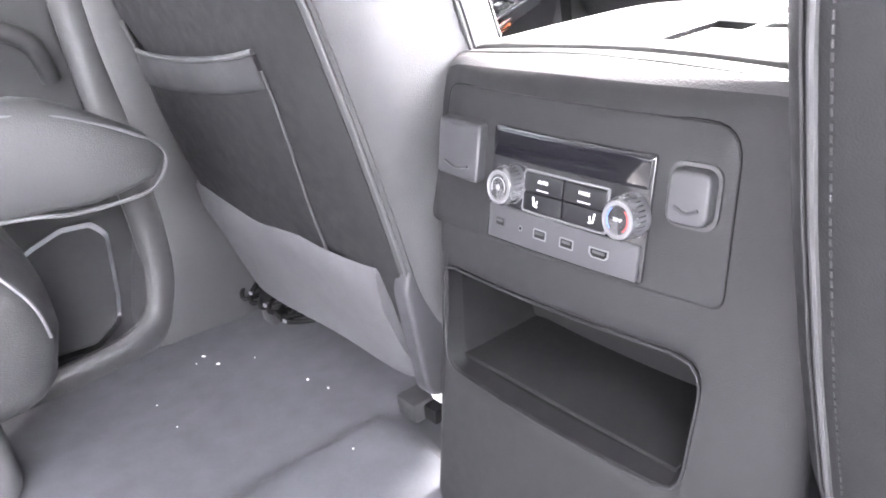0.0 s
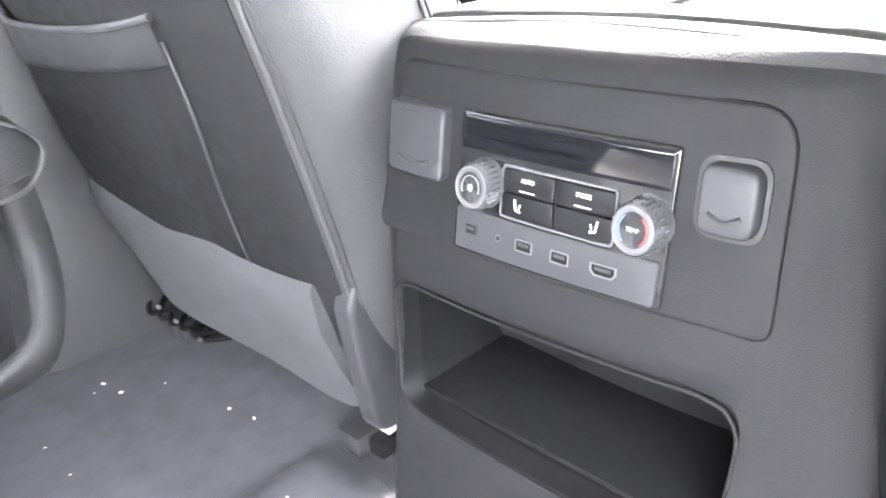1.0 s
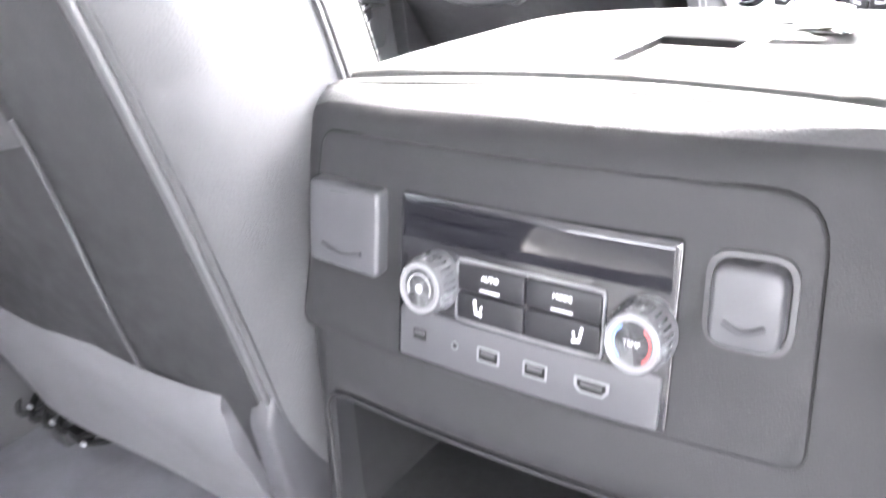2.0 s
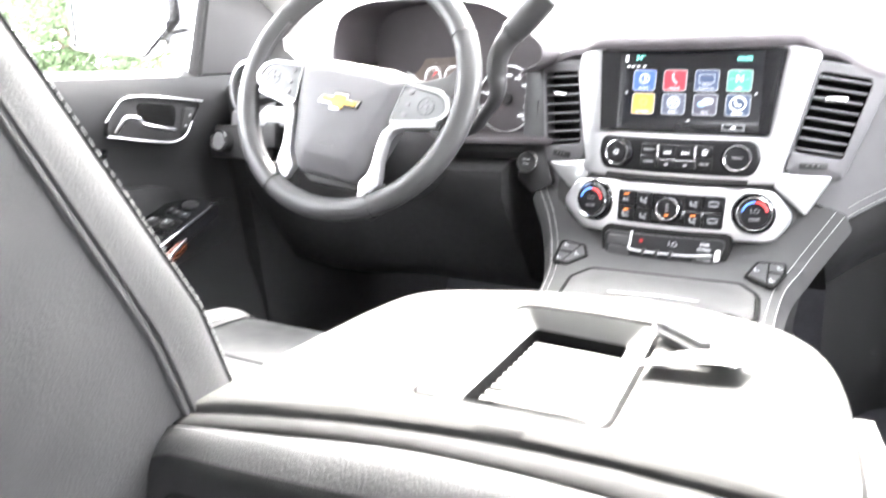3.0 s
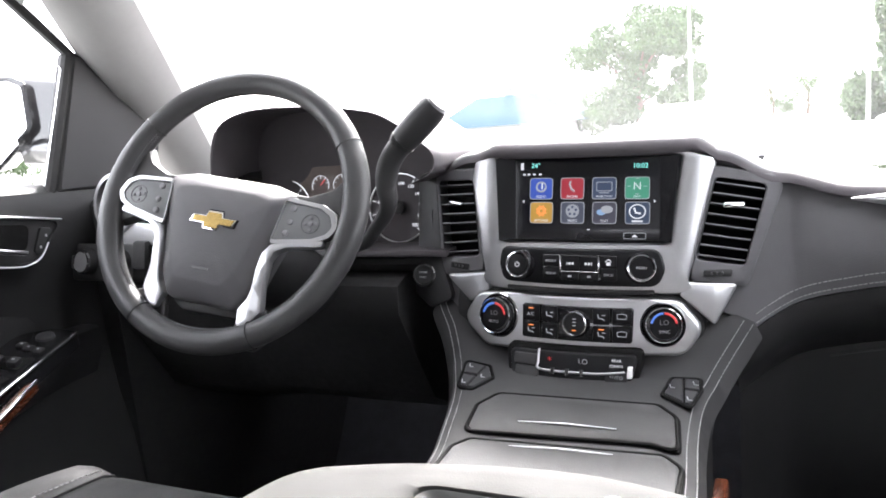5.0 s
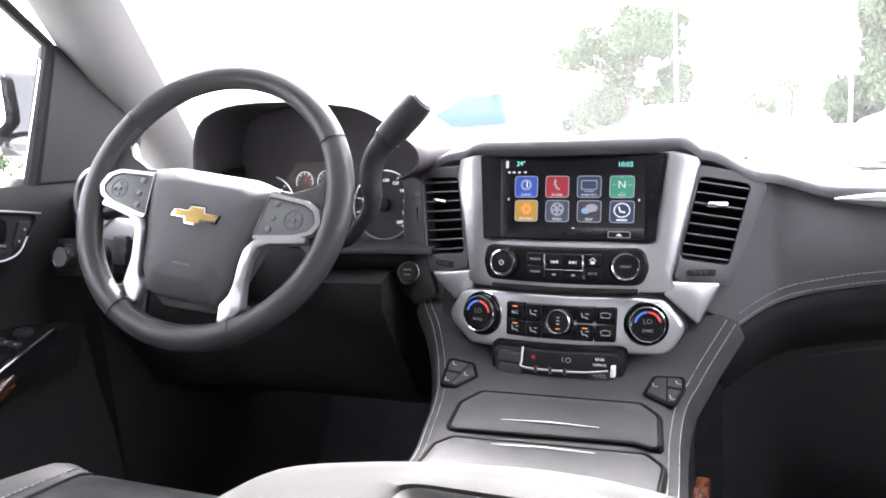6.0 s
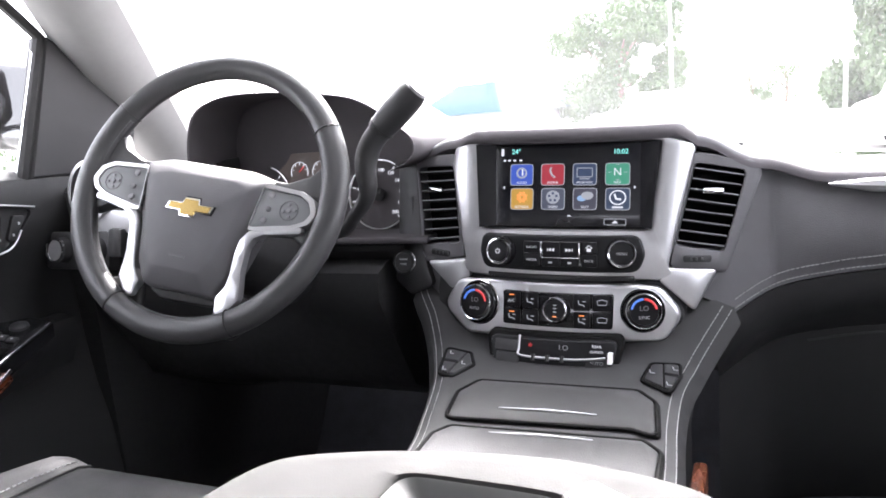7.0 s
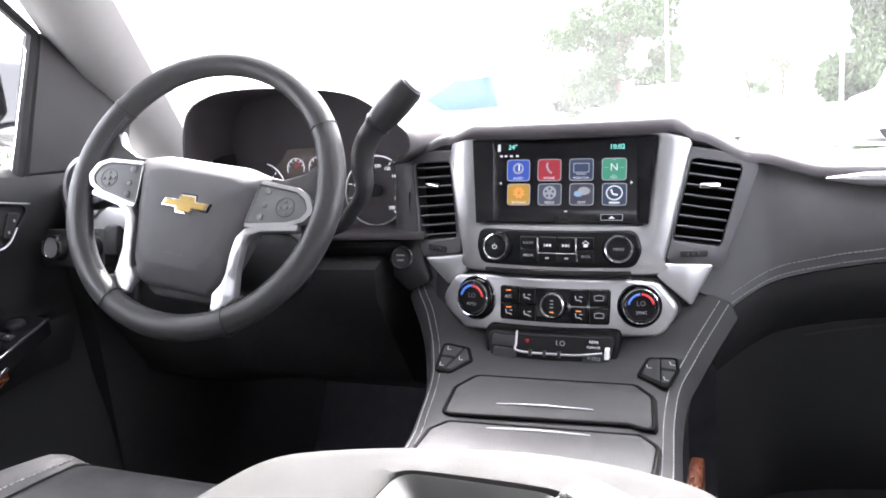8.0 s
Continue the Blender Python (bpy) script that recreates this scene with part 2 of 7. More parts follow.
def loft(loops, closed=True, caps=False, m=None, bm=None, warp=None):
    """Skin over a row of loops with the same number of points."""
    b = bmesh.new()
    rows = [[b.verts.new(p) for p in loop] for loop in loops]
    n = len(rows[0])
    for r0, r1 in zip(rows, rows[1:]):
        for k in range(n if closed else n - 1):
            b.faces.new((r0[k], r0[(k + 1) % n], r1[(k + 1) % n], r1[k]))
    if caps:
        b.faces.new(rows[0])
        b.faces.new(list(reversed(rows[-1])))
    return finish(b, m, bm, warp, 0)


def lathe(profile, n=32, m=None, bm=None, warp=None):
    """Radius and height pairs turned about z."""
    loops = [[(max(r, 1e-5) * math.cos(2 * math.pi * k / n), max(r, 1e-5) * math.sin(2 * math.pi * k / n), h) for k in range(n)] for r, h in profile]
    return loft(loops, caps=True, m=m, bm=bm, warp=warp)


def smooth_path(points, steps=8, closed=False):
    """A Catmull-Rom line through the points."""
    P = [Vector(p) for p in points]
    n, out = len(P), []
    for i in range(n if closed else n - 1):
        p0 = P[i - 1] if closed or i else P[0]
        p1, p2 = P[i], P[(i + 1) % n]
        p3 = P[(i + 2) % n] if closed or i + 2 < n else P[-1]
        for k in range(steps):
            t = k / steps
            out.append(0.5 * (2 * p1 + (p2 - p0) * t + (2 * p0 - 5 * p1 + 4 * p2 - p3) * t * t + (3 * p1 - p0 - 3 * p2 + p3) * t ** 3))
    if not closed:
        out.append(P[-1])
    return out


def tube(points, r, n=8, closed=False, m=None, bm=None, taper=None):
    """A round rod along a line."""
    P = [Vector(p) for p in points]
    count, loops, side = len(P), [], None
    for i, p in enumerate(P):
        a, c = (P[i - 1] if closed or i else P[0]), (P[(i + 1) % count] if closed or i + 1 < count else P[-1])
        d = (c - a).normalized()
        if side is None:
            side = d.orthogonal().normalized()
        side = (side - d * side.dot(d)).normalized()
        up = d.cross(side)
        rad = r * (taper[i] if taper else 1)
        loops.append([p + (side * math.cos(2 * math.pi * k / n) + up * math.sin(2 * math.pi * k / n)) * rad for k in range(n)])
    if closed:
        loops.append(loops[0])
        return loft(loops, m=m, bm=bm)
    return loft(loops, caps=True, m=m, bm=bm)


def stitches(points, length=0.006, gap=0.003, r=0.0007, bm=None):
    """A row of thread stitches along a line."""
    P = [Vector(p) for p in points]
    bm = bm or bmesh.new()
    run, start = 0.0, None
    for a, c in zip(P, P[1:]):
        d = (c - a).length
        steps = max(int(d / 0.001), 1)
        for k in range(steps):
            q = a.lerp(c, k / steps)
            ph = run % (length + gap)
            if ph < length and start is None:
                start = q
            if ph >= length and start is not None:
                tube([start, q], r, 5, bm=bm)
                start = None
            run += d / steps
    return bm


def letters(text, size, m, depth=0.0004, align="CENTER"):
    """Words in the built-in font, as a mesh at the frame m."""
    c = bpy.data.curves.new("letters", "FONT")
    c.body, c.size, c.extrude, c.align_x, c.align_y = text, size, depth, align, "CENTER"
    c.resolution_u = 3
    ob = bpy.data.objects.new("letters", c)
    me = bpy.data.meshes.new_from_object(ob)
    b = bmesh.new()
    b.from_mesh(me)
    bmesh.ops.transform(b, matrix=m, verts=b.verts)
    bpy.data.objects.remove(ob)
    bpy.data.meshes.remove(me)
    bpy.data.curves.remove(c)
    return b


def superloop(cx, cy, hx, front, rear, z, power=3.0, n=40, lean=0.0):
    """A rounded cross-section at height z: half width hx, from y = rear to y = front."""
    pts = []
    my, hy = (front + rear) / 2, (front - rear) / 2
    for k in range(n):
        a = 2 * math.pi * k / n
        ca, sa = math.cos(a), math.sin(a)
        pts.append((cx + hx * math.copysign(abs(ca) ** (2 / power), ca), cy + my + hy * math.copysign(abs(sa) ** (2 / power), sa), z))
    return pts


CAR_YAW = radians(9)
MIDDLE = 0.081


def car(u, v, z):
    """A point by its distance to the right of the car's middle line, its way forwards and its height."""
    u += MIDDLE
    return Vector((u * math.cos(CAR_YAW) - v * math.sin(CAR_YAW), u * math.sin(CAR_YAW) + v * math.cos(CAR_YAW), z))


FLOOR = 0.238


def smooth01(t):
    t = max(0.0, min(1.0, t))
    return t * t * (3 - 2 * t)




# ---- ground and far surroundings ----
def ground_sheet():
    b = bmesh.new()
    bmesh.ops.create_grid(b, x_segments=8, y_segments=8, size=2500)
    bmesh.ops.translate(b, verts=b.verts, vec=(0, 0, -0.55))
    single("ground", b, ASPHALT, "pale sunlit concrete of a car park", "ground", kind="structure", smooth=False)


ground_sheet()


# ---- car shell ----
def carpet_height(x, y):
    """The cabin floor, falling away into the front footwells, with a raised strip behind the console."""
    u, v = x * math.cos(CAR_YAW) + y * math.sin(CAR_YAW) - MIDDLE, y * math.cos(CAR_YAW) - x * math.sin(CAR_YAW)
    z = FLOOR + 0.008 * noise.noise((x * 5, y * 5, 0.3)) + 0.003 * noise.noise((x * 22, y * 22, 1.3))
    z += 0.026 * smooth01((0.285 - abs(u + 0.02)) / 0.03) * smooth01((-0.085 - v) / 0.03)
    z -= 0.22 * smooth01((y - 0.30) / 0.35)
    return z + max(0.0, y - 1.12) ** 2 * 4.5


def carpet_sheet():
    b = bmesh.new()
    nx, ny = 90, 150
    rows = []
    for j in range(ny + 1):
        y = -1.7 + 3.15 * j / ny
        rows.append([b.verts.new((x, y, carpet_height(x, y))) for x in np.linspace(-0.92, 0.98, nx + 1)])
    for r0, r1 in zip(rows, rows[1:]):
        for i in range(nx):
            b.faces.new((r0[i], r0[i + 1], r1[i + 1], r1[i]))
    ob = single("floor", b, CARPET, "charcoal cut-pile carpet floor with light specks", "floor", kind="structure")
    so = ob.modifiers.new("thick", "SOLIDIFY")
    so.thickness, so.offset = 0.02, -1
    return ob


carpet_sheet()


def wall_block(name, size, centre, mat, label, category, bevel=0.012):
    return single(name, box(size, centre, bevel, 2), mat, label, category, kind="structure")


# roof, rear and the body sides round the window openings
def roof_panel():
    loops = []
    for x, z in ((-0.78, 1.19), (-0.70, 1.26), (-0.5, 1.29), (0, 1.305), (0.5, 1.29), (0.70, 1.26), (0.78, 1.19)):
        loops.append([(x, -2.1, z - 0.03), (x, 0.44, z), (x, 0.54, z - 0.015), (x, 0.60, z - 0.045), (x, 0.61, z - 0.03), (x, 0.54, z + 0.02), (x, -2.1, z + 0.03)])
    single("ceiling", loft(loops, caps=True), HEADLINER, "light grey woven headliner", "ceiling", kind="structure")


roof_panel()
wall_block("wall_rear", (2.0, 0.08, 1.35), (0, -2.12, 0.45), HEADLINER, "grey trim closing the cargo end", "wall")
wall_block("firewall", (1.7, 0.06, 0.78), (0, 1.42, 0.32), PLASTIC_MATT, "black firewall behind the footwells", "wall")
for s, n in ((-1, "wall_left"), (1, "wall_right")):
    lab = "dark sill and lower body side trim"
    wall_block(n, (0.07, 3.5, 0.14), (s * 0.90, -0.35, -0.02), PLASTIC_MATT, lab, "wall")
wall_block("wall_rear_left", (0.08, 1.0, 0.95), (-0.87, -1.6, 0.42), PLASTIC, "dark quarter trim", "wall")
wall_block("wall_rear_right", (0.08, 1.0, 0.95), (0.99, -1.6, 0.42), PLASTIC, "dark quarter trim", "wall")


def pane(name, pts, label, mat=None):
    b = bmesh.new()
    f = b.faces.new([b.verts.new(p) for p in pts])
    up = bmesh.ops.extrude_face_region(b, geom=[f])
    nrm = (Vector(pts[1]) - Vector(pts[0])).cross(Vector(pts[2]) - Vector(pts[0])).normalized() * 0.005
    bmesh.ops.translate(b, verts=[g for g in up["geom"] if isinstance(g, bmesh.types.BMVert)], vec=nrm)
    ob = single(name, b, mat or GLASS, label, "window", kind="structure", smooth=False)
    ob.visible_shadow = False
    return ob


pane("window_1", [(-0.66, 1.27, 0.84), (0.66, 1.27, 0.84), (0.57, 0.545, 1.295), (-0.57, 0.545, 1.295)], "raked windscreen with a thin pale veil for glare", VEILED_GLASS)
pane("window_2", [(-0.875, -0.20, 0.84), (-0.86, 0.63, 0.84), (-0.80, 0.66, 1.06), (-0.77, 0.50, 1.20), (-0.75, -0.20, 1.22)], "clear driver side window")


def rod_structure(name, pts, r, mat, label, flat=1.0):
    b = tube(smooth_path(pts, 6), r, 12)
    return single(name, b, mat, label, "trim", kind="structure")


def a_pillar(s, name):
    """Tapered light grey cover from the dash corner up to the roof."""
    foot, head = Vector((s * 0.880, 1.02, 0.86)), Vector((s * 0.615, 0.49, 1.295))
    loops = []
    for k in range(13):
        t = k / 12
        c = foot.lerp(head, t) + Vector((0, 0, 0.004 * math.sin(math.pi * t)))
        w = 1.0 - 0.1 * t
        ring_ = []
        for dx, dy, dz in ((0.095, -0.01, -0.02), (0.07, -0.035, -0.02), (0.03, -0.045, -0.02), (-0.01, -0.04, -0.014), (-0.045, -0.02, -0.004), (-0.062, 0.005, 0.010), (-0.055, 0.03, 0.03), (0.0, 0.05, 0.05), (0.09, 0.03, 0.04)):
            ring_.append((c.x + s * dx * w, c.y + dy * w, c.z + dz * w))
        loops.append(ring_)
    single(name, loft(loops, caps=True), PILLAR_MAT, "light grey windscreen pillar cover", "pillar", kind="structure")


a_pillar(-1, "pillar_left")
a_pillar(1, "pillar_right")
for s, n in ((-1, "pillar_middle_left"), (1, "pillar_middle_right")):
    loops = []
    for x, y0, y1, z in ((0.725, -0.27, 0.10, 0.15), (0.735, -0.25, 0.06, 0.30), (0.755, -0.215, -0.02, 0.42), (0.775, -0.19, -0.05, 0.55), (0.78, -0.19, -0.05, 0.86), (0.74, -0.18, -0.06, 1.27)):
        loops.append([car(s * (x + dx), y0 + (y1 - y0) * t, z) for dx, t in ((0.022, 0.0), (0.006, 0.04), (0.0, 0.12), (0.0, 0.88), (0.006, 0.96), (0.022, 1.0), (0.10, 1.0), (0.10, 0.0))])
    single(n, loft(loops, caps=True), PLASTIC, "dark door pillar trim", "pillar", kind="structure")
wall_block("roof_rail_left", (0.06, 2.6, 0.06), (-0.80, -0.85, 1.235), HEADLINER, "grey roof rail trim", "trim", 0.02)
wall_block("roof_rail_right", (0.06, 2.6, 0.06), (0.77, -0.85, 1.22), HEADLINER, "grey roof rail trim", "trim", 0.02)

for s, n in ((-1, "kick_panel_left"), (1, "kick_panel_right")):
    loops = [[(s * 0.80, y, -0.08), (s * 0.79, y, 0.3), (s * 0.80, y, 0.72), (s * 0.90, y, 0.80), (s * 0.90, y, -0.08)] for y in (0.70, 0.9, 1.1, 1.45)]
    single(n, loft(loops, caps=True), PLASTIC_MATT, "black footwell side panel", "wall", kind="structure")
wall_block("cowl", (1.72, 0.10, 0.10), (0, 1.30, 0.735), PLASTIC_MATT, "black cowl below the windscreen", "wall")

wall_block("sill_right", (0.10, 0.95, 0.10), (0.90, -0.62, 0.20), PLASTIC, "dark sill below the rear door", "trim", 0.02)
rod_structure("windscreen_seal", [(-0.954, 1.17, 0.941), (-0.913, 1.1, 0.967), (-0.868, 1.02, 0.996), (-0.795, 0.9, 1.045), (-0.719, 0.78, 1.089)], 0.004, RUBBER, "thin black rubber edge of the windscreen")


def bonnet_sheet():
    """The car's own bonnet, falling gently away beyond the windscreen."""
    loops = []
    for y, z in ((1.46, 0.72), (1.50, 0.755), (1.62, 0.765), (1.9, 0.755), (2.25, 0.725), (2.5, 0.68), (2.56, 0.55)):
        w = 0.80 - 0.10 * max(0.0, y - 1.9)
        loops.append([(w * t, y, z - 0.05 * abs(t) ** 3 + 0.006 * math.cos(3 * math.pi * t)) for t in np.linspace(-1, 1, 33)] + [(w, y, 0.45), (-w, y, 0.45)])
    single("bonnet", loft(loops, caps=True), PAINT_BLACK, "glossy dark bonnet of the car under a bright sky", "bonnet", kind="structure")


bonnet_sheet()


# ---- centre console ----
def rear_y(z):
    return 0.024 + 0.12 * (z - 0.38)


def rear_warp(a, b, c):
    """Rear face of the console: a across, b up, c towards the back seats."""
    return (a, rear_y(b) - c + 0.25 * a * a, b)


def lid_edge(a):
    """Rear edge of the armrest lid, bowed forwards in the middle."""
    return 0.122 - 0.4 * a * a - 0.02 * a


console = thing("center_console", "wide black padded centre console with rear controls and open storage bin", "console", (0.06, 0.05, FLOOR))
SET_AT["center_console"] = Matrix(((0.716, -0.1146, -0.0515, 0.1186), (0.1122, 0.7311, 0.1009, -0.1296), (-0.0103, 0.0, 0.7414, 0.2641), (0, 0, 0, 1)))


def console_body():
    outer = rounded([(-0.200, -0.045), (0.285, -0.045), (0.298, 0.32), (0.292, 0.592), (-0.252, 0.592), (-0.245, 0.36)], [0.01, 0.01, 0.1, 0.045, 0.055, 0.1], 8)
    pocket = rounded([(-0.175, 0.195), (0.19, 0.195), (0.20, 0.335), (-0.20, 0.325)], [0.03, 0.03, 0.035, 0.02], 6)
    N = 96
    o, i = star(outer, N), star(pocket, N)

    def inset(k, d):
        c = Vector((0, 0.3))
        v = o[k] - c
        return c + v * (1 - d / max(v.length, 1e-3))

    def sag(x):
        return 0.006 * smooth01(-x / 0.18)
    loops = []
    for y, d, top in ((0.40, 0.03, 0.50), (0.39, 0.006, 0.515), (0.33, 0.004, 0.522)):
        loops.append([(inset(k, d).x, y, min(inset(k, d).y, top)) for k in range(N)])
    for back, d, drop in ((0.018, 0.004, 0.062), (0.018, 0.001, 0.009), (0.020, 0.0, 0.0055), (0.024, 0.0, 0.004)):
        loops.append([(inset(k, d).x, lid_edge(inset(k, d).x) - back, min(inset(k, d).y, 0.592 - drop - sag(inset(k, d).x))) for k in range(N)])
    for a in np.linspace(6, 90, 12):
        soft = [inset(k, 0.054 * (1 - math.cos(radians(a)))) for k in range(N)]
        ring_ = []
        for p in soft:
            x, y, z = rear_warp(p.x, p.y, 0.0)
            ring_.append((x, y + (lid_edge(x) - 0.025 - y) * (1 - math.sin(radians(a))), z - (0.004 + sag(x)) * smooth01((z - 0.56) / 0.03)))
        loops.append(ring_)
    roll = len(loops)
    for q, dep in ((0.3, 0.0), (0.6, 0.0), (0.9, 0.0), (0.97, 0.0), (1.0, -0.004), (1.0, -0.05), (0.995, -0.17)):
        loops.append([rear_warp(soft[k].lerp(i[k], q).x, soft[k].lerp(i[k], q).y, dep) for k in range(N)])
    # the roll's lighter leather also stands in for light on the top edge
    for name, mat, lab, above in (("rear_roll", LEATHER, "padded leather roll along the rear edge", True), ("side_wall", CONSOLE_BLACK, "", False)):
        half = loft(loops[:roll - 6])
        bmesh.ops.delete(half, geom=[f for f in half.faces if (f.calc_center_median().z > 0.53) != above], context="FACES")
        part(name, half, mat, console, lab)
    loops = loops[roll - 7:]
    b = loft(loops)
    b.verts.ensure_lookup_table()
    b.faces.new([b.verts[(len(loops) - 1) * N + k] for k in range(N)])
    part("body", b, CONSOLE_BLACK, console)
    rim = [rear_warp(p.x, p.y, 0.001) for p in star(pocket, 64)]
    part("bin_edge", tube(rim, 0.0018, 8, closed=True), CONSOLE_BLACK, console, "rounded edge of the open bin")
    # near-black sheet added for the shade in the bin, then its mat and ridge
    bin_loops = []
    for depth, q in ((-0.030, 0.985), (-0.06, 0.98), (-0.160, 0.97), (-0.164, 0.90), (-0.164, 0.02)):
        c = Vector((0, 0.265))
        bin_loops.append([rear_warp((c + (p - c) * q).x, (c + (p - c) * q).y, depth) for p in star(pocket, 64)])
    part("bin_shade", loft(bin_loops), NEAR_BLACK, console, "dark sheet for the shade inside the bin")
    part("bin_mat", box((0.34, 0.15, 0.006), (0, 0.11, 0.2), 0.002), NEAR_BLACK, console, "black rubber bin mat")
    part("bin_ledge", box((0.34, 0.006, 0.004), (0, 0.172, 0.262), 0.001), PLASTIC, console)


console_body()


def rear_controls():
    plate = rounded([(-0.230, 0.378), (0.208, 0.388), (0.206, 0.552), (-0.200, 0.552)], [0.012, 0.014, 0.035, 0.02], 6)
    part("control_plate", slab(plate, -0.014, 0.0024, 0.0022, 2, warp=rear_warp, cuts=0.03), CONSOLE_BLACK, console, "smooth dark plate of the rear controls")
    groove = [rear_warp(p.x, p.y, 0.0008) for p in plate]
    part("plate_seam", tube(groove, 0.0013, 6, closed=True), NEAR_BLACK, console)
    # power socket covers
    def cover(name, x0, x1, z0, z1, r, lab):
        c = part(name, slab(rounded([(x0, z0), (x1, z0), (x1, z1), (x0, z1)], r), 0.0, 0.016, 0.004, 3, warp=rear_warp, cuts=0.03), COVER_GREY, console, lab)
        xm, w = (x0 + x1) / 2, (x1 - x0)
        lip = smooth_path([rear_warp(xm - w * 0.28, z0 + 0.017, 0.0165), rear_warp(xm, z0 + 0.0125, 0.0172), rear_warp(xm + w * 0.28, z0 + 0.017, 0.0165)], 6)
        part("finger_lip", tube(lip, 0.002, 6), COVER_GREY, c)
        return c
    cl = cover("socket_cover", -0.205, -0.120, 0.447, 0.515, 0.007, "large square grey flap over a power socket")
    part("hinge_slot", box((0.03, 0.002, 0.0016), rear_warp(-0.16, 0.509, 0.0162)), PLASTIC_MATT, cl)
    frame_bm = ring(rounded([(0.141, 0.456), (0.195, 0.456), (0.195, 0.516), (0.141, 0.516)], 0.016), rounded([(0.1445, 0.4595), (0.1915, 0.4595), (0.1915, 0.5125), (0.1445, 0.5125)], 0.014), 0.002, 0.006, warp=rear_warp)
    part("socket_frame", frame_bm, PLASTIC_MATT, console)
    cover("socket_cover", 0.146, 0.190, 0.461, 0.511, 0.012, "small rounded grey flap over a power socket")
    # control module
    module = part("control_module", slab(rounded([(-0.104, 0.388), (0.124, 0.392), (0.126, 0.517), (-0.102, 0.517)], 0.004), 0.002, 0.0065, 0.0015, warp=rear_warp, cuts=0.03), GLOSS_BLACK, console, "black climate module")
    part("display", slab(rounded([(-0.099, 0.484), (0.122, 0.484), (0.122, 0.514), (-0.099, 0.514)], 0.002), 0.006, 0.0078, 0.0006, warp=rear_warp, cuts=0.03), DARK_GLASS, module, "unlit glossy display strip")
    part("port_plate", slab(rounded([(-0.099, 0.391), (0.119, 0.394), (0.120, 0.430), (-0.099, 0.430)], 0.003), 0.006, 0.009, 0.001, warp=rear_warp, cuts=0.03), COVER_GREY, module, "grey plate with sockets")
    part("button_frame", ring(rounded([(-0.044, 0.4315), (0.078, 0.4315), (0.078, 0.478), (-0.044, 0.478)], 0.004), rounded([(-0.0425, 0.433), (0.0765, 0.433), (0.0765, 0.4765), (-0.0425, 0.4765)], 0.003), 0.006, 0.0088, warp=rear_warp), PLASTIC_GREY, module)
    for i in range(2):
        for j in range(2):
            x0, z0 = -0.0415 + i * 0.0595, 0.434 + j * 0.0213
            btn = part("button", slab(rounded([(x0, z0), (x0 + 0.058, z0), (x0 + 0.058, z0 + 0.0203), (x0, z0 + 0.0203)], 0.003), 0.006, 0.0098, 0.0012, warp=rear_warp, cuts=0.03), KEY_BLACK, module, "black push button with white marking")
            if j:
                m = axes(rear_warp(x0 + 0.029, z0 + 0.0125, 0.0101), (1, 0.0, 0), (0, 0.12, 1))
                part("marking", letters("AUTO" if i == 0 else "MODE", 0.0054, m), GREY_MARK, btn)
                part("marking", box((0.017, 0.0006, 0.0011), rear_warp(x0 + 0.029, z0 + 0.0035, 0.0101)), GREY_MARK, btn)
            else:
                s = 1 if i == 0 else -1
                cx = x0 + (0.019 if i == 0 else 0.042)
                part("marking", tube([rear_warp(cx - s * 0.003, z0 + 0.0165, 0.0102), rear_warp(cx - s * 0.0012, z0 + 0.0075, 0.0102), rear_warp(cx + s * 0.004, z0 + 0.0065, 0.0102)], 0.0012, 6), GREY_MARK, btn)
                part("marking", tube([rear_warp(cx + s * 0.0035, z0 + 0.013, 0.0102), rear_warp(cx + s * 0.0025, z0 + 0.009, 0.0102)], 0.0009, 6), GREY_MARK, btn)
    for x, ttl in ((-0.063, ""), (0.106, "TEMP")):
        m = axes(rear_warp(x, 0.457, 0.006), (1, 0, 0), (0, 0.12, 1))
        knob = part("knob", lathe([(0.0225, 0), (0.0225, 0.004), (0.021, 0.006), (0.0205, 0.022), (0.0190, 0.0245), (0.017, 0.0245), (0.0165, 0.023)], 40, m), KNOB_GREY, module, "ribbed grey rotary knob with chrome ring")
        part("knob_ring", lathe([(0.0187, 0.0235), (0.0187, 0.0252), (0.0178, 0.0257), (0.0170, 0.0247)], 40, m), PLASTIC_GREY, knob)
        part("knob_face", lathe([(0.0163, 0.022), (0.0163, 0.0243), (0.014, 0.0247), (0.001, 0.0247)], 32, m), KEY_BLACK, knob)
        fm = m @ Matrix.Translation((0, 0, 0.0251))
        if ttl:
            part("marking", letters(ttl, 0.0050, fm), DIM_MARK, knob)
            arc = [fm @ Vector((0.0125 * math.cos(a), 0.0125 * math.sin(a), 0)) for a in np.linspace(2.2, 4.0, 14)]
            part("marking", tube(arc, 0.0008, 6), BLUE_PRINT, knob)
            arc = [fm @ Vector((0.0125 * math.cos(a), 0.0125 * math.sin(a), 0)) for a in np.linspace(-0.9, 0.9, 14)]
            part("marking", tube(arc, 0.0008, 6), RED_PRINT, knob)
        else:
            part("marking", lathe([(0.0036, 0), (0.0036, 0.0005), (0.001, 0.0006)], 5, fm), DIM_MARK, knob)
            arc = [fm @ Vector((0.0105 * math.cos(a), 0.0105 * math.sin(a), 0)) for a in np.linspace(-0.4, 3.6, 22)]
            part("marking", tube(arc, 0.0005, 6), DIM_MARK, knob)
        for k in range(26):
            a = 2 * math.pi * k / 26
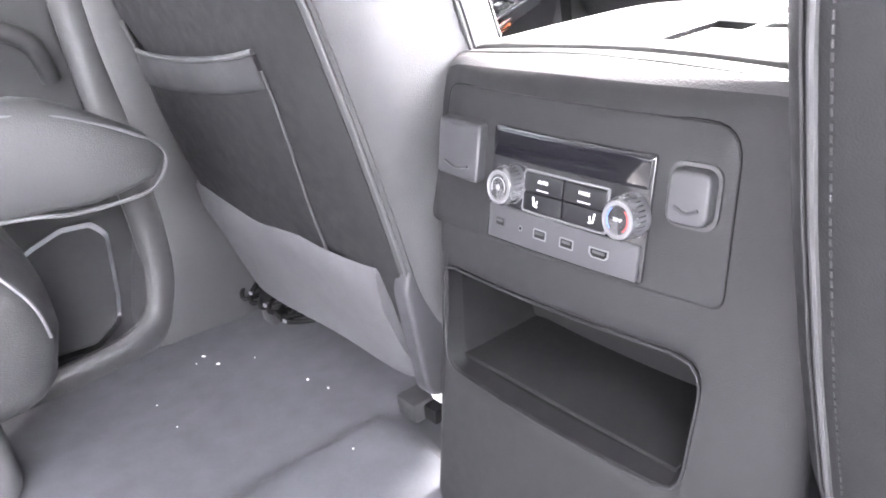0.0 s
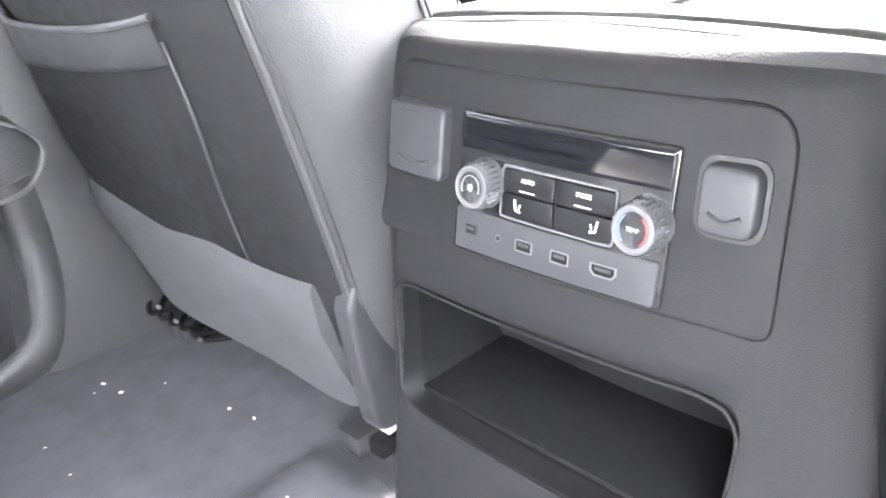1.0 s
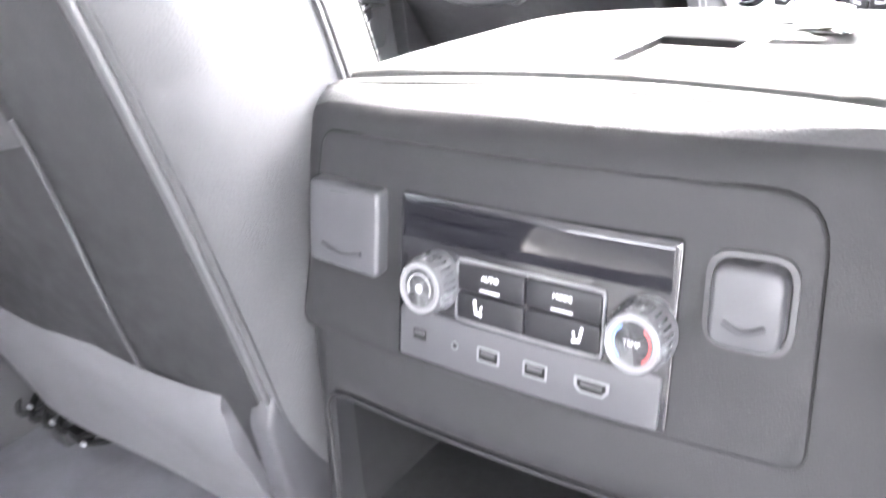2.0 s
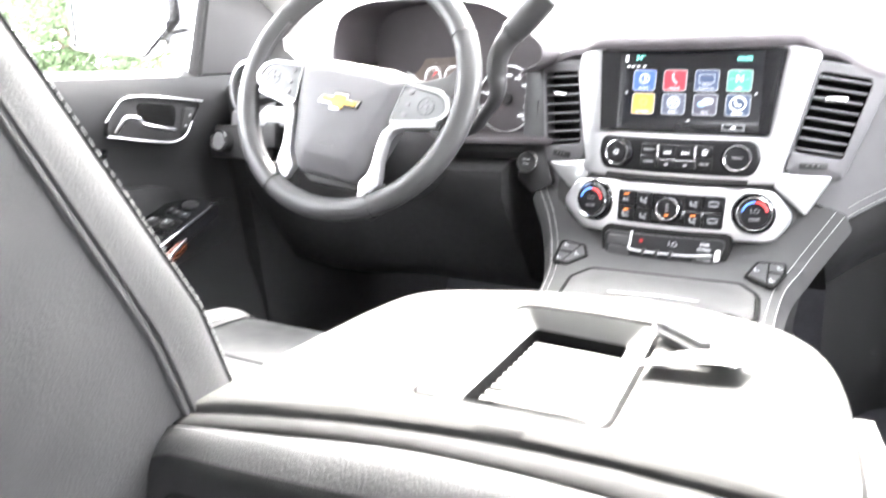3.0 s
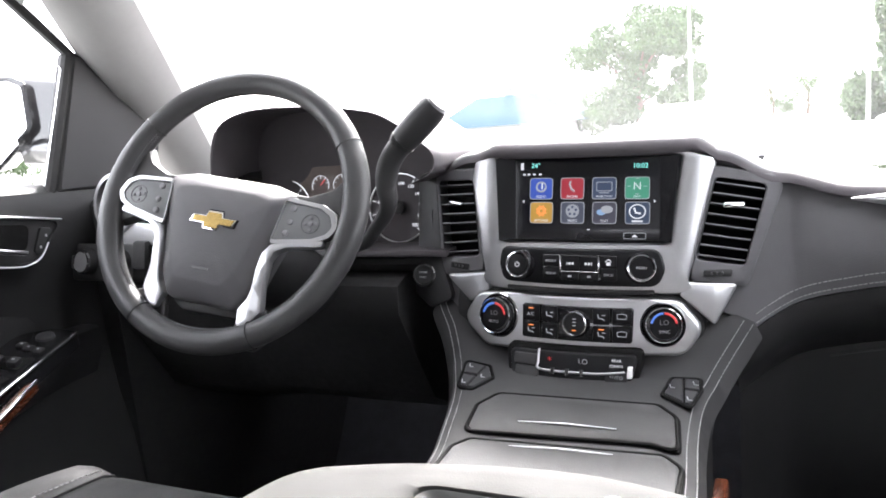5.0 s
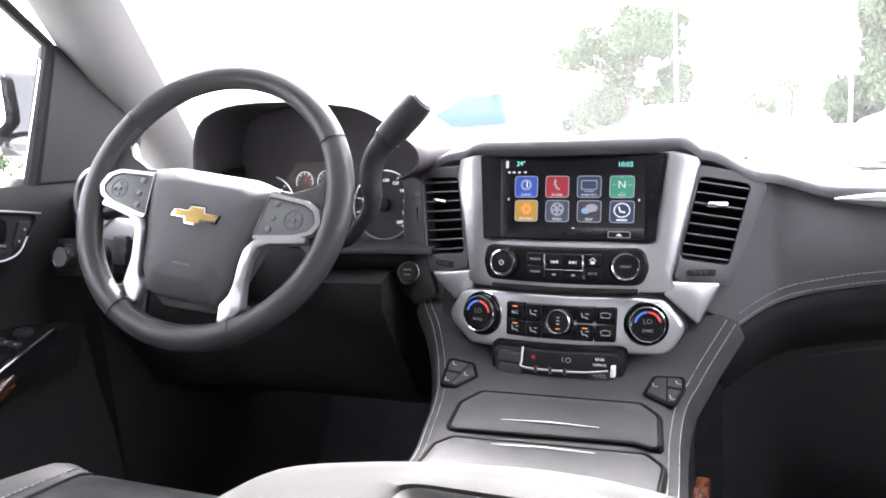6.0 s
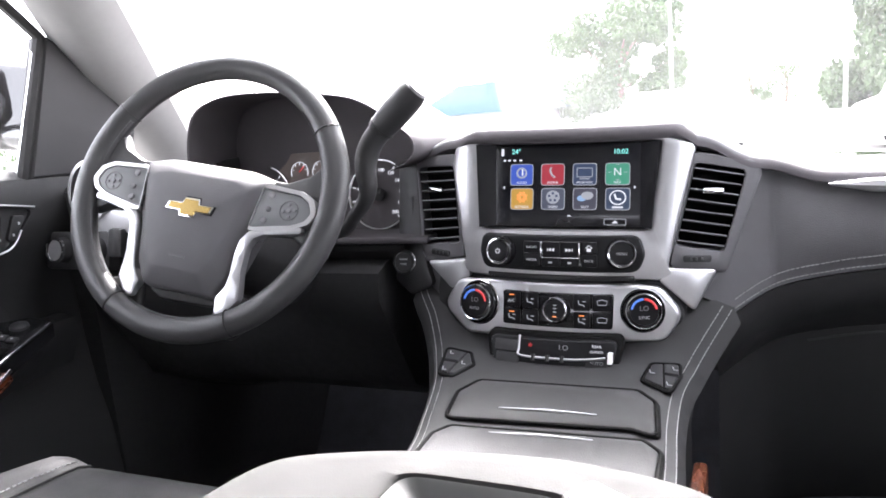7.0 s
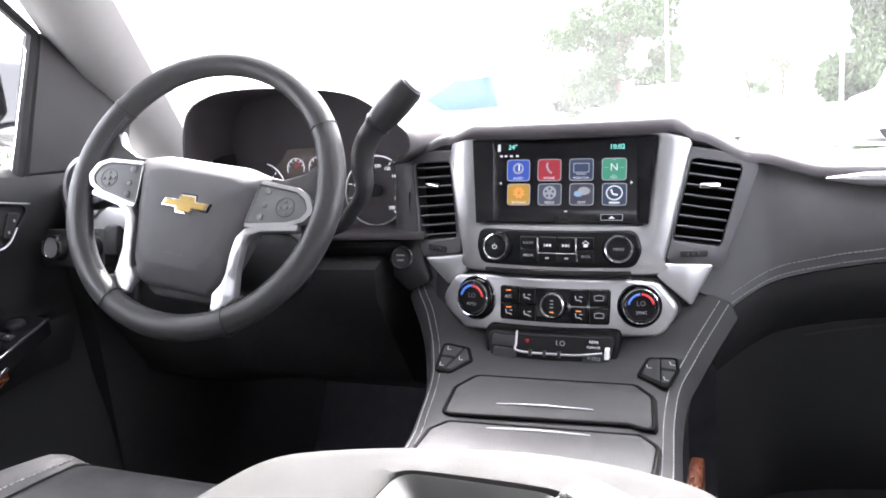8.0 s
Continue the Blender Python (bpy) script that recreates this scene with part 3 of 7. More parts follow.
            part("rib", box((0.0016, 0.0016, 0.014), (0.0208 * math.cos(a), 0.0208 * math.sin(a), 0.0135), 0.0005, 1, m), KNOB_GREY, knob)
    # sockets in the port plate
    for x, w, h, kind in ((-0.078, 0.016, 0.011, "port"), (-0.043, 0.0055, 0.0055, "jack"), (-0.012, 0.020, 0.011, "port"), (0.028, 0.020, 0.011, "port"), (0.072, 0.026, 0.0105, "wide")):
        z = 0.4115
        mat, lab = (PLASTIC_GREY, "metal-edged socket") if kind != "port" or x > -0.05 else (PLASTIC_MATT, "black blank socket")
        if kind == "wide":
            out = [(x - w / 2, z - h * 0.1), (x - w / 2 + 0.004, z - h / 2), (x + w / 2 - 0.004, z - h / 2), (x + w / 2, z - h * 0.1), (x + w / 2, z + h / 2), (x - w / 2, z + h / 2)]
        elif kind == "jack":
            out = [(x + 0.003 * math.cos(a), z + 0.003 * math.sin(a)) for a in np.linspace(0, 2 * math.pi, 16, endpoint=False)]
        else:
            out = rounded([(x - w / 2, z - h / 2), (x + w / 2, z - h / 2), (x + w / 2, z + h / 2), (x - w / 2, z + h / 2)], 0.001, 2)
        inn = [(x + (p[0] - x) * 0.84, z + (p[1] - z) * 0.76) for p in out]
        sock = part("socket", ring(out, inn, 0.006, 0.0096, inner_low=0.004, count=40, warp=rear_warp), mat, module, lab)
        part("socket_hole", slab(inn, 0.0082, 0.0091, warp=rear_warp), NEAR_BLACK, sock)
        if kind != "jack":
            part("tongue", box((w * 0.6, 0.002, h * 0.25), rear_warp(x, z + h * 0.12, 0.0094)), PLASTIC_MATT, sock)


BLUE_MARK = glow("lit blue marking", (0.10, 0.25, 0.80), 0.6)
RED_MARK = glow("lit red marking", (0.80, 0.05, 0.05), 0.6)
ORANGE_MARK = glow("lit orange marking", (0.95, 0.30, 0.08), 0.8)
rear_controls()


# ---- armrest lid ----
def lid_z(x, y):
    """The lid's top, rising a little towards the front."""
    return 0.706 + 0.035 * (y - 0.02) - 0.12 * (x - 0.085) ** 2


def lid_rear(x):
    """Rear edge of the lid, bowed."""
    return 0.030 - 0.55 * (x - 0.21) ** 2


def armrest():
    lid = thing("armrest_lid", "black leather armrest lid with a silver slatted tray in the top", "armrest", (0.08, 0.1, 0.65))
    front = [(0.258, 0.06), (0.252, 0.10), (0.243, 0.145), (0.232, 0.178), (0.213, 0.202), (0.185, 0.217), (0.12, 0.227), (0.04, 0.220), (-0.02, 0.206), (-0.058, 0.189), (-0.074, 0.155), (-0.082, 0.10), (-0.087, 0.045)]
    out = [Vector((x, lid_rear(x))) for x in np.linspace(-0.089, 0.260, 14)] + [Vector((p.x, p.y)) for p in smooth_path([(x, y, 0) for x, y in front], 4)]
    tray = rounded([(0.030, 0.046), (0.144, 0.052), (0.134, 0.184), (0.033, 0.187)], [0.010, 0.010, 0.018, 0.018], 8)
    mid = rounded([(0.0345, 0.050), (0.139, 0.056), (0.1295, 0.180), (0.037, 0.183)], [0.012] * 4, 8)
    well = [Vector(p) for p in ((0.052, 0.060), (0.127, 0.066), (0.116, 0.170), (0.049, 0.174))]
    inner = rounded(well, [0.004] * 4, 4)
    N = 180
    o, i = star(out, N), star(tray, N)
    c = Vector((0.085, 0.11))

    def on_lid(points, dz):
        return [(p.x, p.y, lid_z(p.x, p.y) + dz) for p in points]
    loops = []
    for d, dz in ((0.02, -0.055), (0.004, -0.05), (0.0, -0.04), (0.0, -0.011), (0.0012, -0.006), (0.004, -0.002), (0.011, 0.0)):
        q = on_lid([c + (p - c) * (1 - d / (p - c).length) for p in o], dz)
        loops.append(q)
    for t in (0.25, 0.5, 0.75, 0.93, 0.985, 1.0, 1.0):
        dz = {0.93: -0.0005, 0.985: -0.0035, 1.0: -0.008}.get(t, 0.0)
        loops.append(on_lid([(c + (p - c) * (1 - 0.011 / (p - c).length)).lerp(i[k], t) for k, p in enumerate(o)], dz))
    part("pad", loft(loops), LID_LEATHER, lid, "padded black leather top")
    # silver surround, its sloping inner walls, floor and slats
    A, B, C = star(tray, N), star(mid, N), star(inner, N)
    loops = [on_lid(A, -0.011)]
    for q, dz in ((0.12, -0.006), (0.25, -0.002), (0.6, -0.0008), (1.0, -0.0022)):
        loops.append(on_lid([A[k].lerp(B[k], q) for k in range(N)], dz))
    for q, dz in ((0.25, -0.005), (0.85, -0.0105), (1.0, -0.0125)):
        loops.append(on_lid([B[k].lerp(C[k], q) for k in range(N)], dz))
    part("tray_frame", loft(loops), TRAY_SILVER, lid, "satin silver tray surround")
    # wall below the silver, coloured black for the shade in the tray
    part("tray_wall", loft([on_lid(C, -0.0125), on_lid([p.lerp(c, 0.01) for p in C], -0.034)]), NEAR_BLACK, lid, "inner wall of the tray, black for its shade")
    part("tray_floor", slab(inner, -0.042, -0.034, warp=lambda x, y, z: (x, y, lid_z(x, y) + z)), NEAR_BLACK, lid, "black tray bottom")
    for k in range(13):
        t = 0.9 * (k + 0.5) / 13
        e0, e1 = well[0].lerp(well[3], t), well[1].lerp(well[2], t)
        e0 = e0.lerp(e1, 0.06)
        q = (e0 + e1) / 2
        part("slat", box(((e1 - e0).length - 0.002, 0.0042, 0.0010), (0, 0, 0.0014), 0.0003, 1, pose(q.x, q.y, lid_z(q.x, q.y) - 0.018, 3.4, 0, math.degrees(math.atan2(e1.y - e0.y, e1.x - e0.x)))), SLAT_SILVER, lid)
    # black rubber seal in the gap behind the lid
    part("rear_seal", loft([[(x, lid_rear(x) - dy * (1 + 0.22 * smooth01((x - 0.04) / 0.16)), lid_z(x, lid_rear(x)) - dz) for dy, dz in ((-0.002, 0.006), (0.002, 0.0042), (0.0140, 0.0042), (0.0165, 0.006), (0.0165, 0.014), (-0.002, 0.014))] for x in np.linspace(-0.088, 0.259, 36)], caps=True), NEAR_BLACK, lid, "black rubber seal along the rear edge")
    # seam along the rim
    line = [c + (p - c) * (1 - 0.008 / (p - c).length) for p in star(out, 220)]
    part("edge_seam", stitches([(p.x, p.y, lid_z(p.x, p.y) - 0.0030) for p in line if p.x > 0.19 and p.y > 0.05], 0.003, 0.002, 0.0003), PLASTIC_MID, lid, "grey stitching")
    return lid


armrest()


# ---- dashboard ----
def stack_y(a, b):
    """Depth of the centre stack's face, bowed in plan and leaning forward."""
    return 0.715 + 0.2 * (b - 0.68) + 1.2 * a * a + 0.06 * a


def stack(a, b, c):
    """a across, b up, c out of the face towards the seats."""
    return (a, stack_y(a, b) - c, b - 0.04 * a)


def lower(x, y, c):
    """Sloping top of the front console: c up."""
    return (x, y, 0.580 + 0.165 * max(0.0, y - 0.5) - 0.04 * x + c)


def interp(x, table):
    for (x0, v0), (x1, v1) in zip(table, table[1:]):
        if x <= x1:
            return v0 + (v1 - v0) * smooth01((x - x0) / (x1 - x0)) if x > x0 else v0
    return table[-1][1]


dash = thing("dashboard", "black leather dashboard with satin silver centre trim and grey stitching", "dashboard", (0, 0.95, 0.5))
BROW = [(-0.26, 0.842), (-0.235, 0.852), (-0.156, 0.876), (-0.115, 0.888), (0.135, 0.889), (0.155, 0.873), (0.225, 0.842), (0.30, 0.826), (0.85, 0.826)]
SEAM = [(p.x, p.y) for p in smooth_path([(0.16, 0.628, 0), (0.20, 0.658, 0), (0.235, 0.679, 0), (0.28, 0.696, 0), (0.38, 0.716, 0), (0.55, 0.725, 0), (0.85, 0.731, 0)], 8)]


def face_y(x, b):
    t = smooth01((x - 0.2) / 0.16)
    return stack_y(min(x, 0.24), b) * (1 - t) + (0.800 + 0.10 * (b - 0.75)) * t + 0.35 * max(0.0, x - 0.45) ** 2


def dash_pad():
    loops = []
    for k in range(151):
        x = -0.241 + 1.061 * k / 150
        top = interp(x, BROW)
        low = interp(x, SEAM) if x > 0.16 else 0.60 + 0.10 * smooth01((-0.17 - x) / 0.05)
        brow = 0.004 * (1 - smooth01((abs(x) - 0.12) / 0.12)) + 0.006
        prof = [(1.28, 0.80), (1.2, top - 0.03), (1.0, top - 0.012), (face_y(x, top) + 0.10, top), (face_y(x, top) + 0.03, top + 0.001)]
        yb = face_y(x, top)
        for ang in np.linspace(90, -60, 7):
            prof.append((yb - brow + 0.009 - 0.009 * math.cos(radians(ang)), top - 0.009 + 0.009 * math.sin(radians(ang))))
        bulge = 0.012 * smooth01((x - 0.2) / 0.1)
        for t in np.linspace(0.06, 1, 19):
            b = (top - 0.018) + (low - top + 0.018) * t
            prof.append((face_y(x, b) + 0.004 - bulge * math.sin(math.pi * min(t, 0.97)) + 0.045 * (1 - smooth01((x - 0.169 - 0.36 * (b - 0.708)) / 0.010)) * smooth01((b - 0.708) / 0.010), b))
        prof += [(face_y(x, low) + 0.02, low - 0.006), (face_y(x, low) + 0.1, low), (1.28, 0.6)]
        loops.append([(x, y, z - 0.04 * x) for y, z in prof])
    part("pad", loft(loops, caps=True), DASH_LEATHER, dash, "soft black leather pad")
    loops = []
    for k in range(41):
        x = 0.175 + 0.645 * k / 40
        low = interp(x, SEAM)
        prof = []
        for t in np.linspace(0, 1, 7):
            b = low - 0.002 - 0.055 * t
            prof.append((face_y(x, b) + 0.006 + 0.03 * t * t, b))
        prof += [(face_y(x, low) + 0.06, low - 0.085), (face_y(x, low) + 0.05, low - 0.25), (face_y(x, low) + 0.1, low - 0.34), (1.2, low - 0.3), (1.2, low - 0.02)]
        loops.append([(x, y, z - 0.04 * x) for y, z in prof])
    part("lower_panel", loft(loops, caps=True), DOOR_SKIN, dash, "dark lower dash panel with the glove box")
    # glove box door line
    box_line = [(x, face_y(x, 0.6) + 0.048, interp(x, SEAM) - 0.088 - 0.04 * x) for x in np.linspace(0.28, 0.75, 16)]
    part("glove_box_seam", tube(box_line, 0.0016, 6), PLASTIC, dash)
    # soft dark brow along the front of the pad's top
    loops = []
    for x in np.linspace(-0.236, 0.82, 90):
        top, w = interp(x, BROW) + 0.0012, 1 - smooth01((abs(x + 0.0) - 0.10) / 0.08)
        y, h = face_y(x, top) - 0.009 - 0.009 * w, 0.016 + 0.005 * w
        prof = [(y + 0.05, top), (y + 0.022, top), (y + 0.010, top - 0.0015), (y + 0.004, top - 0.0045), (y + 0.0005, top - 0.010), (y, top - 0.015), (y + 0.003, top - h), (y + 0.010, top - h - 0.0015), (y + 0.05, top - h)]
        loops.append([(x, yy, z - 0.04 * x) for yy, z in prof])
    part("brow", loft(loops, caps=True), HOOD_BLACK, dash, "soft dark brow along the top edge")
    # double stitching above the seam
    for off in (0.005, 0.016):
        line = []
        for x in np.linspace(0.197, 0.80, 60):
            b = interp(x, SEAM) + off
            line.append((x, face_y(x, b) - 0.012 * smooth01((x - 0.2) / 0.1) * math.sin(math.pi * (0.97 - off * 6)) * 1.0 + 0.002, b - 0.04 * x))
        part("stitching", stitches(line, 0.0042, 0.0013, 0.0007), THREAD, dash, "pale grey stitching")
    # bright strip let into the passenger side
    strip = [(x, face_y(x, 0.80) - 0.011, 0.8105 - 0.04 * x) for x in np.linspace(0.300, 0.80, 24)]
    part("trim_strip", tube(strip, 0.0085, 8, taper=[min(1.0, 0.15 + i * 0.4) for i in range(24)]), SILVER, dash, "satin silver trim strip")


dash_pad()


def left_dash():
    # top and face behind the steering wheel, left of the centre
    loops = []
    for k in range(121):
        x = -0.83 + 0.60 * k / 120
        top = 0.872 - 0.03 * smooth01((x + 0.30) / 0.1) - 0.02 * smooth01((-0.66 - x) / 0.12)
        yf = 0.775 - 0.085 * smooth01((-0.60 - x) / 0.1)
        cut = smooth01((x + 0.575) / 0.01) * smooth01((-0.226 - x) / 0.01)
        top -= (top - 0.745) * cut
        prof = [(1.28, 0.73), (1.2, top - 0.01), (1.0, top), (yf + 0.08, top + 0.002), (yf + 0.03, top), (yf + 0.008, top - 0.004), (yf, top - 0.012), (yf, top - 0.02), (yf + 0.004, 0.72), (yf + 0.02, 0.70), (1.28, 0.6)]
        loops.append([(x, y, z) for y, z in prof])
    part("left_pad", loft(loops, caps=True), PLASTIC, dash, "black upper dash behind the steering wheel")
    loops = []
    for k in range(25):
        x = -0.80 + 0.525 * k / 24
        yf = 0.735 - 0.03 * smooth01((-0.6 - x) / 0.1)
        prof = [(1.1, 0.70), (yf + 0.03, 0.712), (yf, 0.70), (yf - 0.004, 0.66), (yf + 0.012, 0.63), (yf + 0.03, 0.60), (yf + 0.09, 0.50), (yf + 0.2, 0.44), (1.1, 0.45)]
        loops.append([(x, y, z) for y, z in prof])
    part("knee_panel", loft(loops, caps=True), PLASTIC_MATT, dash, "black panel below the steering column")
    # binnacle hood
    arch = [(-0.592, 0.845), (-0.590, 0.883), (-0.587, 0.911), (-0.577, 0.940), (-0.557, 0.958), (-0.518, 0.969), (-0.465, 0.971), (-0.40, 0.967), (-0.341, 0.960), (-0.287, 0.949), (-0.250, 0.930), (-0.222, 0.909), (-0.200, 0.890), (-0.195, 0.872), (-0.205, 0.858), (-0.235, 0.846)]
    line = smooth_path([(x, 0, z) for x, z in arch], 6)
    cx, cz = -0.40, 0.84
    loops = []
    for y, s in ((1.06, 0.02), (1.05, 0.80), (0.95, 0.95), (0.85, 1.0), (0.76, 1.0), (0.744, 0.996), (0.736, 0.982), (0.738, 0.968), (0.76, 0.955), (0.845, 0.94), (0.85, 0.02)):
        loops.append([(cx + (p.x - cx) * s, y + 0.06 * (p.z - 0.97), cz + (p.z - cz) * s) for p in line])
    part("instrument_hood", loft(loops, closed=False), HOOD_BLACK, dash, "matt black instrument hood")
    part("instrument_tray", box((0.40, 0.10, 0.01), (-0.40, 0.80, 0.745), 0.003), HOOD_BLACK, dash)
    face = axes((-0.40, 0.835, 0.80), (1, 0, 0), (0, 0.18, 1))
    panel = part("instrument_panel", slab(rounded([(-0.185, -0.07), (0.20, -0.07), (0.20, 0.06), (0.1, 0.115), (-0.1, 0.115), (-0.185, 0.05)], 0.03), -0.006, 0.0, m=face), HOOD_BLACK, dash, "dark instrument face with dials")
    for x, y, r, marks in ((-0.130, 0.002, 0.054, ("1", "2", "3", "4", "5", "6")), (0.087, 0.002, 0.054, ("20", "40", "60", "80", "100", "120", "140", "160", "180", "200"))):
        d = part("dial", ring([(x + r * math.cos(a), y + r * math.sin(a)) for a in np.linspace(0, 2 * math.pi, 48, endpoint=False)], [(x + r * 0.97 * math.cos(a), y + r * 0.97 * math.sin(a)) for a in np.linspace(0, 2 * math.pi, 48, endpoint=False)], 0, 0.004, m=face), SILVER, panel, "silver-rimmed round dial")
        for k, w in enumerate(marks):
            a = radians(192 - 238 * k / (len(marks) - 1))
            part("numeral", letters(w, 0.0075, face @ Matrix.Translation((x + r * 0.70 * math.cos(a), y + r * 0.70 * math.sin(a), 0.001))), WHITE_MARK, d)
            part("tick", box((0.006, 0.0014, 0.001), (0, 0, 0), m=face @ Matrix.Translation((x + r * 0.87 * math.cos(a), y + r * 0.87 * math.sin(a), 0.001)) @ Matrix.Rotation(a, 4, "Z")), WHITE_MARK, d)
        part("needle", tube([face @ Vector((x, y, 0.004)), face @ Vector((x + r * 0.8 * math.cos(radians(200)), y + r * 0.8 * math.sin(radians(200)), 0.004))], 0.0014, 6), RED_MARK, d)
        part("needle_hub", lathe([(0.010, 0), (0.010, 0.005), (0.004, 0.007)], 20, face @ Matrix.Translation((x, y, 0.001))), PLASTIC_MATT, d)
    small = part("small_dial_panel", slab(rounded([(-0.066, 0.002), (0.012, 0.002), (0.007, 0.074), (-0.084, 0.074), (-0.102, 0.044)], 0.010), 0, 0.003, 0.001, m=face), DIAL_BROWN, panel, "grey plate with two small dials")
    for x in (-0.058, -0.017):
        arc = [face @ Vector((x + 0.016 * math.cos(a), 0.043 + 0.016 * math.sin(a), 0.004)) for a in np.linspace(-0.4, 3.54, 16)]
        part("scale", tube(arc, 0.0007, 5), WHITE_MARK, small)
        part("needle", tube([face @ Vector((x, 0.043, 0.005)), face @ Vector((x + 0.009, 0.052, 0.005))], 0.0008, 5), RED_MARK, small)
        for k in range(5):
            a = 0.3 + 2.54 * k / 4
            part("tick", box((0.004, 0.001, 0.001), m=face @ Matrix.Translation((x + 0.0130 * math.cos(a), 0.043 + 0.0130 * math.sin(a), 0.004)) @ Matrix.Rotation(a, 4, "Z")), WHITE_MARK, small)
    # outer air vent with a chrome surround
    vm = axes((-0.735, 0.675, 0.842), (1, -0.12, 0), (0, 0.15, 1))
    out = [(0.052 * math.cos(a), 0.05 * math.sin(a)) for a in np.linspace(0, 2 * math.pi, 40, endpoint=False)]
    vent = part("side_vent", ring(out, [(p[0] * 0.84, p[1] * 0.84) for p in out], -0.02, 0.008, inner_low=-0.03, m=vm, rim=0.003), SILVER, dash, "round air vent in a bright surround")
    trim = rounded([(-0.055, -0.075), (0.12, -0.062), (0.125, -0.035), (0.05, -0.03), (0.0, -0.05), (-0.05, -0.035)], 0.008, 4)
    part("side_trim", slab(trim, -0.02, 0.004, 0.003, 2, m=vm), SILVER, dash, "satin silver strip below the side vent")
    part("vent_back", slab([(p[0] * 0.84, p[1] * 0.84) for p in out], -0.03, -0.025, m=vm), PLASTIC_MATT, vent)
    for k in range(5):
        y = -0.03 + 0.015 * k
        w = 2 * 0.84 * 0.052 * math.sqrt(max(0.05, 1 - (y / 0.042) ** 2))
        part("slat", box((w * 0.96, 0.003, 0.014), (0, y, -0.008), 0.001, 1, vm), PLASTIC_MATT, vent)
    # light switches
    sm = axes((-0.765, 0.652, 0.752), (1, -0.05, 0), (0, 0.2, 1))
    sp = part("switch_panel", slab(rounded([(-0.07, -0.03), (0.075, -0.03), (0.075, 0.03), (-0.07, 0.03)], 0.01), -0.02, 0.0, 0.003, m=sm), PLASTIC, dash, "dark light switch panel")
    for x in (-0.027, 0.050):
        kn = part("knob", lathe([(0.021, 0), (0.020, 0.012), (0.017, 0.016), (0.001, 0.016)], 28, sm @ Matrix.Translation((x, 0, 0))), PLASTIC_MATT, sp, "dial with chrome rim")
        part("knob_face", lathe([(0.0158, 0.015), (0.0155, 0.0166), (0.001, 0.0168)], 24, sm @ Matrix.Translation((x, 0, 0))), BUTTON_GREY, kn, "pale printed dial face")
        part("knob_ring", lathe([(0.0195, 0.012), (0.0190, 0.0165), (0.0165, 0.0172), (0.0155, 0.0155)], 28, sm @ Matrix.Translation((x, 0, 0))), CHROME, kn)
    part("toggle", box((0.010, 0.022, 0.01), (-0.058, 0, 0.003), 0.003, 2, sm), PLASTIC_GREY, sp)
    part("brake_lever", box((0.03, 0.045, 0.022), (0.098, 0.012, 0.0), 0.006, 2, sm), PLASTIC_MATT, sp)


left_dash()


def flat(a, b, c):
    """The plane of the screen, let into the bowed face."""
    return (a, 0.7195 + 0.2 * (b - 0.68) + 0.06 * a - c, b - 0.04 * a)


